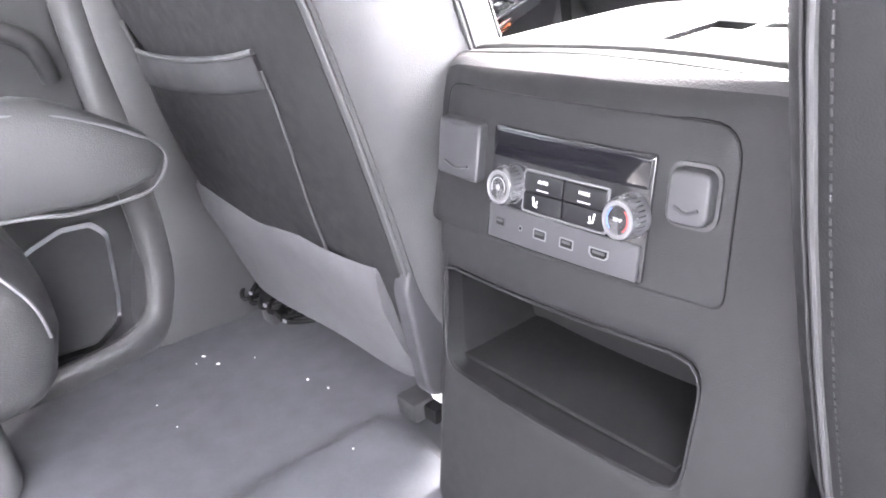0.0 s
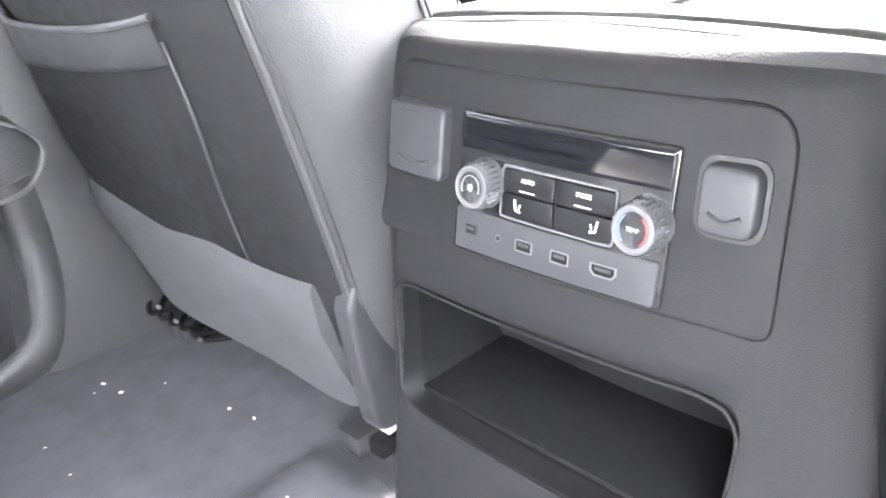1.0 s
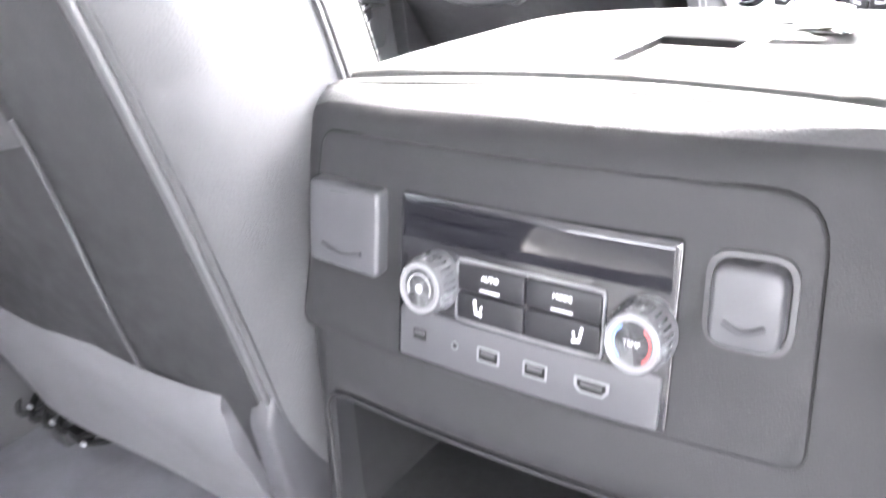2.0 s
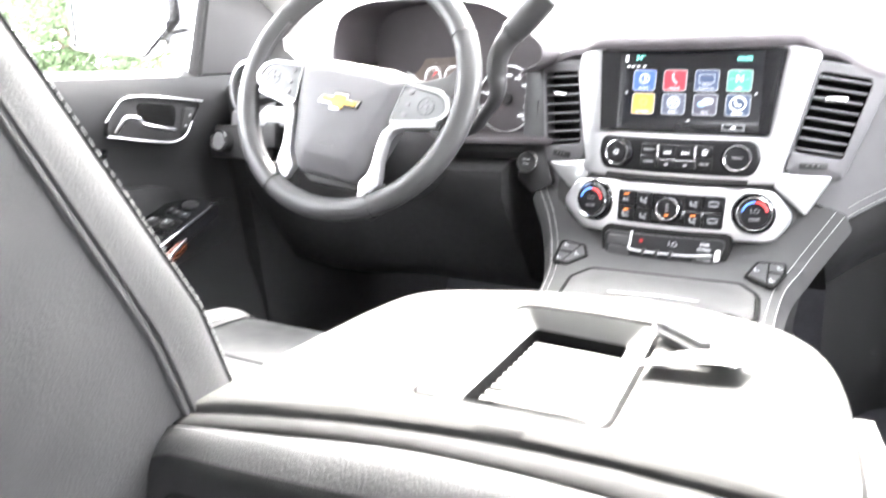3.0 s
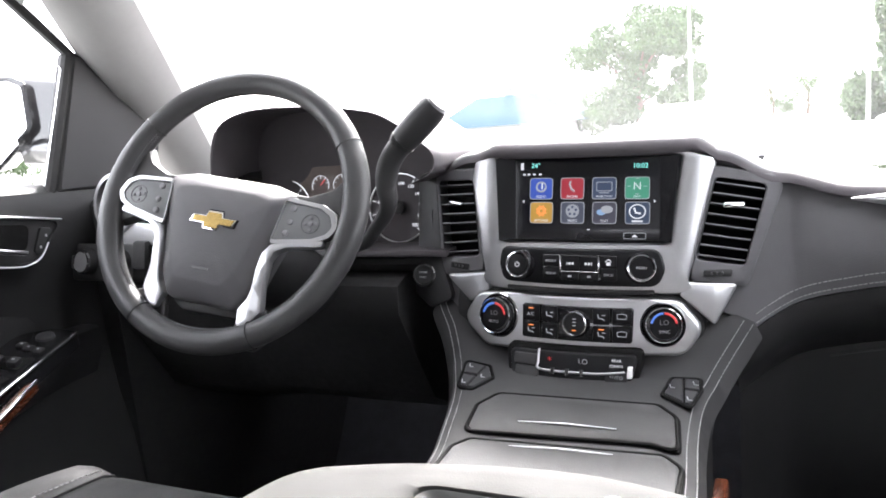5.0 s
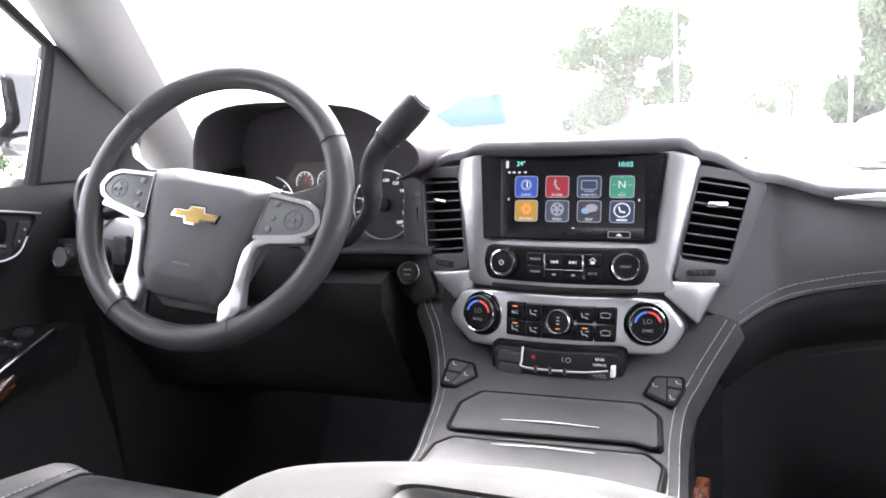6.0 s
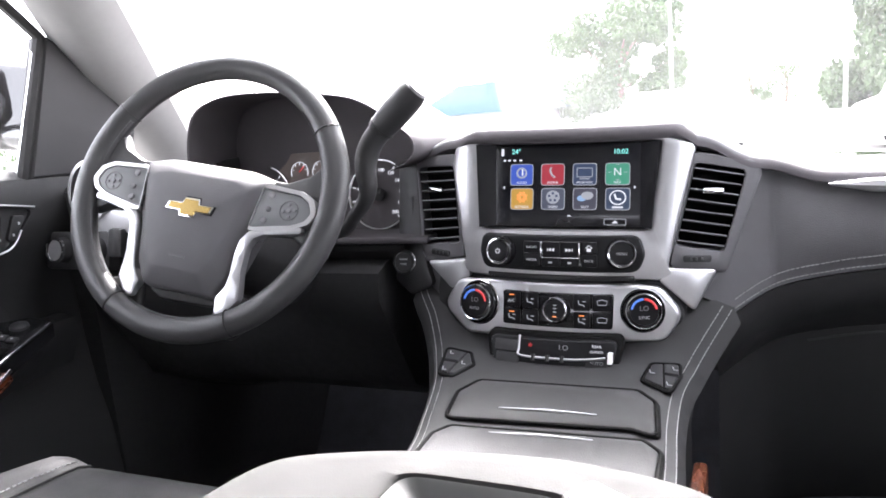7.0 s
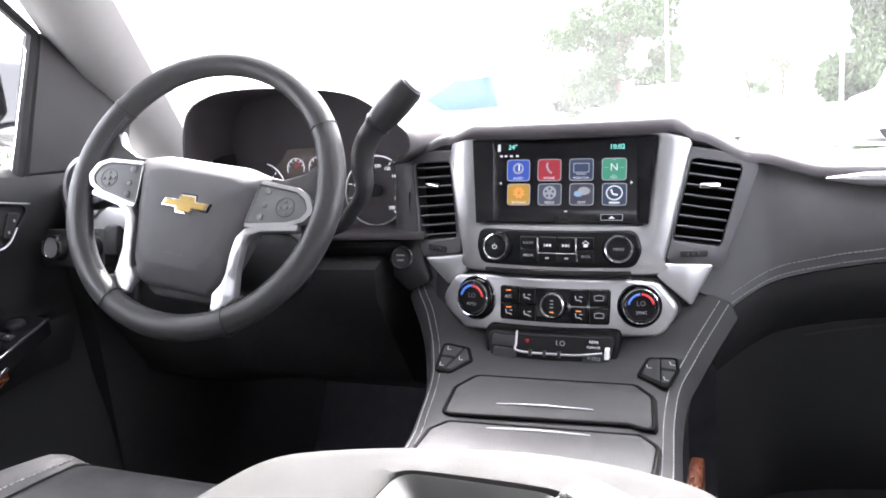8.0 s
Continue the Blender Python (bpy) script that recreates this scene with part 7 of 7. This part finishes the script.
def door_mirror():
    mir = thing("door_mirror", "large black door mirror reflecting the bright sky", "mirror", (-1.03, 0.75, 0.9))
    face = rounded([(-0.125, -0.055), (0.025, -0.085), (0.105, -0.015), (0.105, 0.062), (0.08, 0.074), (-0.12, 0.068)], [0.015, 0.015, 0.02, 0.012, 0.012, 0.012], 5)
    m = axes((-1.096, 0.711, 0.992), (0.92, 0.39, 0), (0, 0.05, 1))
    c = Vector((0, 0))
    loops = []
    for s, z in ((0.4, -0.11), (0.75, -0.095), (0.98, -0.05), (1.06, -0.01), (1.06, 0.006), (1.0, 0.008), (0.985, 0.0)):
        loops.append([m @ Vector((p.x * s, p.y * s, z)) for p in face])
    part("housing", loft(loops, caps=True), PAINT_BLACK, mir, "gloss black mirror housing")
    shell = rounded([(0.060, -0.075), (0.150, -0.082), (0.235, -0.075), (0.240, -0.005), (0.215, 0.034), (0.165, 0.066), (0.085, 0.080)], 0.015, 4)
    part("shell", slab(shell, -0.10, -0.006, 0.012, 3, m=m), PAINT_BLACK, mir, "gloss black shell of the mirror foot")
    part("glass", slab([(p.x * 0.96, p.y * 0.96) for p in face], 0.001, 0.004, m=m), MIRROR, mir, "mirror glass")
    part("arm", tube(smooth_path([m @ Vector((0.09, -0.05, -0.03)), Vector((-0.93, 0.77, 0.93)), Vector((-0.865, 0.76, 0.91))], 5), 0.024, 12), PAINT_BLACK, mir)


door_mirror()


def rear_door():
    door = thing("door_2", "closed rear door with a chrome-edged speaker panel", "car door", car(-0.80, -0.6, 0.2), kind="structure")
    loops = []
    for v in np.linspace(-1.08, -0.19, 17):
        prof = [(-0.90, 0.16), (-0.80, 0.17), (-0.787, 0.22), (-0.784, 0.40), (-0.795, 0.50), (-0.825, 0.58), (-0.825, 0.72), (-0.81, 0.80), (-0.835, 0.87), (-0.90, 0.875)]
        loops.append([car(u, v, z) for u, z in prof])
    part("panel", loft(loops, caps=True), DOOR_SKIN, door, "dark inner panel of the rear door")
    m = Matrix.Translation(car(-0.783, 0, 0)) @ Matrix.Rotation(CAR_YAW, 4, "Z") @ axes((0, 0, 0), (0, 1, 0), (0, 0, 1))
    out = rounded([(-0.40, 0.266), (-0.315, 0.259), (-0.272, 0.288), (-0.261, 0.335), (-0.249, 0.440), (-0.268, 0.464), (-0.313, 0.468), (-0.362, 0.452), (-0.43, 0.415), (-0.44, 0.29)], [0.02, 0.02, 0.02, 0.03, 0.015, 0.012, 0.012, 0.02, 0.02, 0.02], 5)
    mid = sum(out, Vector((0, 0))) / len(out)
    inn = [mid + (p - mid) * 0.90 for p in out]
    sp = part("speaker", ring(out, inn, -0.004, 0.009, inner_low=-0.004, m=m, rim=0.004), CHROME, door, "bright frame round a dark speaker grille")
    part("grille", slab(inn, -0.002, 0.002, m=m), PLASTIC_MATT, sp)
    part("pull", tube(smooth_path([car(-0.815, -0.36, 0.76), car(-0.79, -0.33, 0.76), car(-0.79, -0.27, 0.73), car(-0.815, -0.25, 0.67)], 6), 0.014, 12), PLASTIC_MATT, door, "black pull handle")
    sweep = smooth_path([car(*p) for p in ((-0.79, -0.20, 1.0), (-0.79, -0.20, 0.75), (-0.775, -0.196, 0.58), (-0.76, -0.192, 0.44), (-0.748, -0.196, 0.35), (-0.738, -0.222, 0.285), (-0.73, -0.275, 0.256), (-0.726, -0.36, 0.248), (-0.724, -0.55, 0.246), (-0.724, -0.95, 0.246))], 8)
    loops = []
    for i, p in enumerate(sweep):
        d = (sweep[min(i + 1, len(sweep) - 1)] - sweep[max(i - 1, 0)]).normalized()
        o = Vector((math.cos(CAR_YAW), math.sin(CAR_YAW), 0))
        q = d.cross(o).normalized()
        loops.append([p + o * 0.016 * math.cos(a) - o * 0.008 + q * 0.028 * math.sin(a) for a in np.linspace(0, 2 * math.pi, 14, endpoint=False)])
    part("seal_trim", loft(loops, caps=True), PLASTIC, door, "rounded dark grey door opening trim")


rear_door()


# ---- passenger door, closed, never seen from inside the walk, added to cut side light ----
def plain_door():
    loops = []
    for y in np.linspace(-0.20, 0.73, 8):
        prof = [(0.90, -0.02), (0.825, -0.02), (0.80, 0.05), (0.80, 0.30), (0.83, 0.50), (0.85, 0.70), (0.825, 0.80), (0.84, 0.87), (0.90, 0.88)]
        loops.append([(x, y, z) for x, z in prof])
    single("door_3", loft(loops, caps=True), PLASTIC_MATT, "unseen closed passenger door panel in dark leather", "car door", kind="structure")


plain_door()
# unseen panel added across the right rear doorway to cut side light
single("door_4", loft([[car(u, v, z) for u, z in ((0.90, 0.16), (0.80, 0.17), (0.785, 0.40), (0.82, 0.58), (0.82, 0.70), (0.80, 0.78), (0.83, 0.84), (0.90, 0.845))] for v in np.linspace(-1.08, -0.19, 9)], caps=True), DOOR_SKIN, "unseen panel across the right rear doorway, holding back light", "car door", kind="structure")
pane("window_3", [(0.86, 0.63, 0.86), (0.875, -0.20, 0.86), (0.75, -0.20, 1.22), (0.77, 0.50, 1.20), (0.80, 0.66, 1.06)], "clear passenger side window")
pane("window_4", [car(-0.85, -1.08, 0.86), car(-0.85, -0.20, 0.86), car(-0.76, -0.20, 1.25), car(-0.76, -1.08, 1.25)], "tinted rear side window", PRIVACY_GLASS)
pane("window_7", [car(0.85, -1.08, 0.845), car(0.85, -0.20, 0.845), car(0.76, -0.20, 1.25), car(0.76, -1.08, 1.25)], "clear rear side window")
# unseen quarter panes, dark and shadow-casting, added to hold back rear light
for n, sd in (("window_5", -1), ("window_6", 1)):
    pane(n, [car(sd * 0.85, -2.05, 0.86), car(sd * 0.85, -1.14, 0.86), car(sd * 0.76, -1.14, 1.25), car(sd * 0.76, -2.05, 1.25)], "unseen dark quarter pane holding back rear light", PRIVACY_GLASS).visible_shadow = True


# ---- key and paper tag on the armrest ----
def key_fob():
    fob = thing("key_fob", "black and chrome remote key with a paper tag", "key", (0.16, 0.16, 0.714))
    m = axes((0.159, 0.163, lid_z(0.159, 0.163) + 0.0035), (0.84, -0.54, -0.03), (0.54, 0.84, 0.06)) @ Matrix.Scale(0.66, 4)
    out = rounded([(-0.038, -0.017), (0.030, -0.019), (0.036, -0.010), (0.036, 0.012), (0.028, 0.020), (-0.036, 0.018)], 0.009, 5)
    part("case", slab(out, -0.004, 0.011, 0.005, 3, m=m), PLASTIC_MATT, fob, "black key case")
    part("chrome_rim", tube([m @ Vector((p.x, p.y, 0.002)) for p in out], 0.0022, 8, closed=True), CHROME, fob, "chrome rim")
    part("top_shell", slab([(p.x * 0.86, p.y * 0.82) for p in out], 0.010, 0.0135, 0.002, 2, m=m), SILVER, fob, "bright top shell")
    cross = [(-0.007, -0.0015), (-0.003, -0.0015), (-0.0025, -0.003), (0.0025, -0.003), (0.003, -0.0015), (0.007, -0.0015), (0.007, 0.0015), (0.003, 0.0015), (0.0025, 0.003), (-0.0025, 0.003), (-0.003, 0.0015), (-0.007, 0.0015)]
    part("emblem", slab(cross, 0.013, 0.0142, m=m @ Matrix.Translation((-0.002, 0, 0))), GREY_MARK, fob)
    part("head", slab(rounded([(0.030, -0.015), (0.052, -0.013), (0.054, 0.006), (0.032, 0.010)], 0.004), -0.002, 0.010, 0.003, 2, m=m), CHROME, fob, "chrome key head")
    ringp = [m @ Vector((0.052 + 0.011 * math.cos(a), -0.006 + 0.011 * math.sin(a), 0.004 + 0.003 * math.sin(a))) for a in np.linspace(0, 2 * math.pi, 24, endpoint=False)]
    part("key_ring", tube(ringp, 0.0011, 6, closed=True), CHROME, fob)
    tag = thing("paper_tag", "white paper key tag on a wire", "tag", (0.165, 0.13, 0.712))
    b = bmesh.new()
    rows = []
    for i in range(13):
        t = i / 12
        row = []
        for j in range(5):
            q = j / 4
            px, py = 0.139 + 0.053 * t + 0.005 * q, 0.114 + 0.014 * t + 0.019 * q
            row.append(b.verts.new((px, py, lid_z(px, py) + 0.0020 + 0.004 * math.sin(math.pi * t) * (0.4 + 0.6 * q) + 0.004 * t + 0.003 * (1 - q))))
        rows.append(row)
    for r0, r1 in zip(rows, rows[1:]):
        for j in range(4):
            b.faces.new((r0[j], r0[j + 1], r1[j + 1], r1[j]))
    up = bmesh.ops.extrude_face_region(b, geom=b.faces[:])
    bmesh.ops.translate(b, verts=[g for g in up["geom"] if isinstance(g, bmesh.types.BMVert)], vec=(0, 0, -0.0005))
    part("paper", b, PAPER, tag)
    part("wire", tube(smooth_path([(0.180, 0.137, 0.7215), (0.184, 0.142, 0.7245), (0.186, 0.147, 0.719)], 6), 0.0006, 6), CHROME, tag)


key_fob()


# ---- trees, roof, vehicles and poles beyond the windscreen ----
def leaf_cloud(b, centre, size, count, rng, leaf=0.5):
    for _ in range(count):
        while True:
            p = Vector((rng.uniform(-1, 1), rng.uniform(-1, 1), rng.uniform(-1, 1)))
            if p.length < 1:
                break
        if noise.noise(p * 2.2 + Vector(centre)) < -0.12:
            continue
        c = Vector(centre) + Vector((p.x * size[0], p.y * size[1], p.z * size[2]))
        q = Euler((rng.uniform(0, 6), rng.uniform(0, 6), rng.uniform(0, 6))).to_matrix()
        s = leaf * rng.uniform(0.5, 1.2)
        vs = [b.verts.new(c + q @ Vector(v)) for v in ((-s, 0, 0), (0, -s * 0.45, s * 0.15), (s, 0, 0), (0, s * 0.45, s * 0.15))]
        b.faces.new(vs)


def tree(x, y, h, spread, seed, label, dense=2600):
    rng = random.Random(seed)
    t = thing("tree", label, "tree", (x, y, -0.55), "trees beyond the car park")
    base = Vector((x, y, -0.6))
    top = base + Vector((rng.uniform(-0.5, 0.5), 0, h * 0.62))
    b = tube(smooth_path([base, base + Vector((0.15, 0, h * 0.25)), top], 5), 0.035 * h, 10, taper=[1 - 0.07 * i for i in range(11)])
    tips = []
    for k in range(9):
        a = rng.uniform(0, 6.28)
        s = base + Vector((0, 0, h * rng.uniform(0.22, 0.55)))
        e = s + Vector((math.cos(a) * spread * rng.uniform(0.4, 0.85), math.sin(a) * spread * 0.6, h * rng.uniform(0.15, 0.42)))
        tube(smooth_path([s, s.lerp(e, 0.5) + Vector((0, 0, 0.3)), e], 4), 0.012 * h, 6, bm=b, taper=[1 - 0.09 * i for i in range(9)])
        tips.append(e)
    part("trunk", b, BARK, t)
    lb = bmesh.new()
    low = [base + Vector((rng.uniform(-0.75, 0.75) * spread, rng.uniform(-0.3, 0.3) * spread, h * rng.uniform(0.10, 0.3))) for _ in range(7)]
    for e in tips + low + [top, base.lerp(top, 0.85), base.lerp(top, 0.6)]:
        leaf_cloud(lb, e, (spread * rng.uniform(0.25, 0.42), spread * 0.35, h * rng.uniform(0.09, 0.16)), dense // 6, rng, 0.021 * h)
    part("crown", lb, LEAF, t, smooth=False)


def far_point(bearing, distance):
    """Bearing in degrees to the left of straight ahead of the car."""
    a = radians(bearing)
    return 0.2 - distance * math.sin(a), -0.16 + distance * math.cos(a)


for bear, dist, h, spread, seed, dense in ((9.7, 60, 9.6, 5.2, 3, 15000), (-6.7, 55, 13.0, 3.5, 5, 13000), (-10.2, 52, 13.0, 4.2, 6, 9000), (0.6, 95, 5.2, 3.0, 8, 1800), (-1.6, 95, 6.0, 3.2, 9, 2200), (53.5, 45, 7.0, 4.5, 11, 5000), (58.5, 48, 9.0, 4.5, 12, 5000), (43.5, 85, 6.5, 5.0, 14, 2600)):
    x, y = far_point(bear, dist)
    tree(x, y, h, spread, seed, "leafy green deciduous tree in bright haze", dense)


def far_house():
    x, y = far_point(18.9, 62)
    hs = thing("low_building", "low building with a pale blue hipped roof", "building", (x, y, -0.55))
    part("wall", box((11, 6, 1.5), (x, y, 0.20), 0.05, 1), WALL_PALE, hs)
    part("roof", loft([[(x - 6.2, y - 4, 0.95), (x + 6.4, y - 4, 0.95), (x + 6.4, y + 4, 0.95), (x - 6.2, y + 4, 0.95)], [(x - 3.0, y - 0.5, 3.35), (x + 2.6, y - 0.5, 3.35), (x + 2.6, y + 0.5, 3.35), (x - 3.0, y + 0.5, 3.35)]], caps=True), ROOF_BLUE, hs, "pale blue metal roof", smooth=False)
    part("chimney", box((0.7, 0.7, 0.9), (x - 0.3, y, 3.60), 0.02, 1), PLASTIC_MID, hs)


far_house()


def parked_van(bear, dist, w, h, label):
    x, y = far_point(bear, dist)
    v = thing("parked_car", label, "car", (x, y, -0.55), "parked cars")
    L = [(-w / 2, 0.25), (-w / 2, 0.95), (-w * 0.36, 1.15), (-w * 0.27, h), (w * 0.30, h), (w * 0.40, 1.15), (w / 2, 1.0), (w / 2, 0.25)]
    m = axes((x, y - 0.9, -0.55), (1, 0, 0), (0, 0, 1))
    part("body", slab(rounded(L, 0.15, 4), -1.7, 0.0, 0.12, 2, m=m), WHITE_PAINT, v, "white painted body")
    # windows take the pale wall colour, standing in for sun glare
    part("glass", slab(rounded([(-w * 0.31, 1.2), (-w * 0.245, h - 0.12), (w * 0.27, h - 0.12), (w * 0.35, 1.2)], 0.06), 0.0, 0.012, m=m), WALL_PALE, v, "side windows coloured pale for sun glare")
    for sx in (-0.31, 0.31):
        wm = axes((x + w * sx, y - 0.85, -0.22), (1, 0, 0), (0, 0, 1))
        wl = part("wheel", lathe([(0.33, -0.2), (0.33, 0.0), (0.25, 0.02), (0.2, 0.0)], 24, wm), RUBBER, v)
        part("rim", lathe([(0.2, 0.0), (0.19, 0.02), (0.03, 0.03)], 20, wm), SILVER, wl)


parked_van(5.5, 20, 4.0, 1.66, "white parked van across the car park")
parked_van(-11.9, 20, 4.2, 2.05, "white parked car across the car park")


def pole(bear, dist, h, arm):
    x, y = far_point(bear, dist)
    p = thing("street_lamp", "tall thin pale street lamp pole", "street lamp", (x, y, -0.55), "lamp poles")
    part("post", tube([(x, y, -0.6), (x, y, h * 0.5), (x, y, h)], 0.09, 10, taper=[1.2, 1, 0.7]), WALL_PALE, p)
    if arm:
        part("arm", tube(smooth_path([(x, y, h - 0.3), (x - arm * 0.5, y, h + 0.25), (x - arm, y, h + 0.35)], 5), 0.05, 8), WALL_PALE, p)
        part("lamp_head", box((0.7, 0.25, 0.14), (x - arm - 0.25, y, h + 0.33), 0.05, 2), WALL_PALE, p)


pole(5.95, 45, 7.6, 0)
pole(-5.25, 45, 7.3, 1.9)


# ---- crumbs on the carpet ----
def crumbs():
    rng = random.Random(4)
    b = bmesh.new()
    spots = [(-0.534, -0.285), (-0.496, -0.272), (-0.355, -0.178), (-0.314, -0.163), (-0.476, -0.220)] + [(rng.uniform(-0.55, -0.1), rng.uniform(-0.4, -0.15)) for _ in range(4)]
    for i, (x, y) in enumerate(spots):
        s = 0.0032 if i < 4 else 0.0016
        box((s * rng.uniform(1, 2.2), s * 0.8, s * 0.8), (0, 0, 0), 0.0005, 1, pose(x, y, carpet_height(x, y) + 0.001, 0, 0, rng.uniform(0, 180)), bm=b)
    single("crumbs", b, PAPER, "small white crumbs scattered on the carpet", "crumbs", kind="stuff")


crumbs()
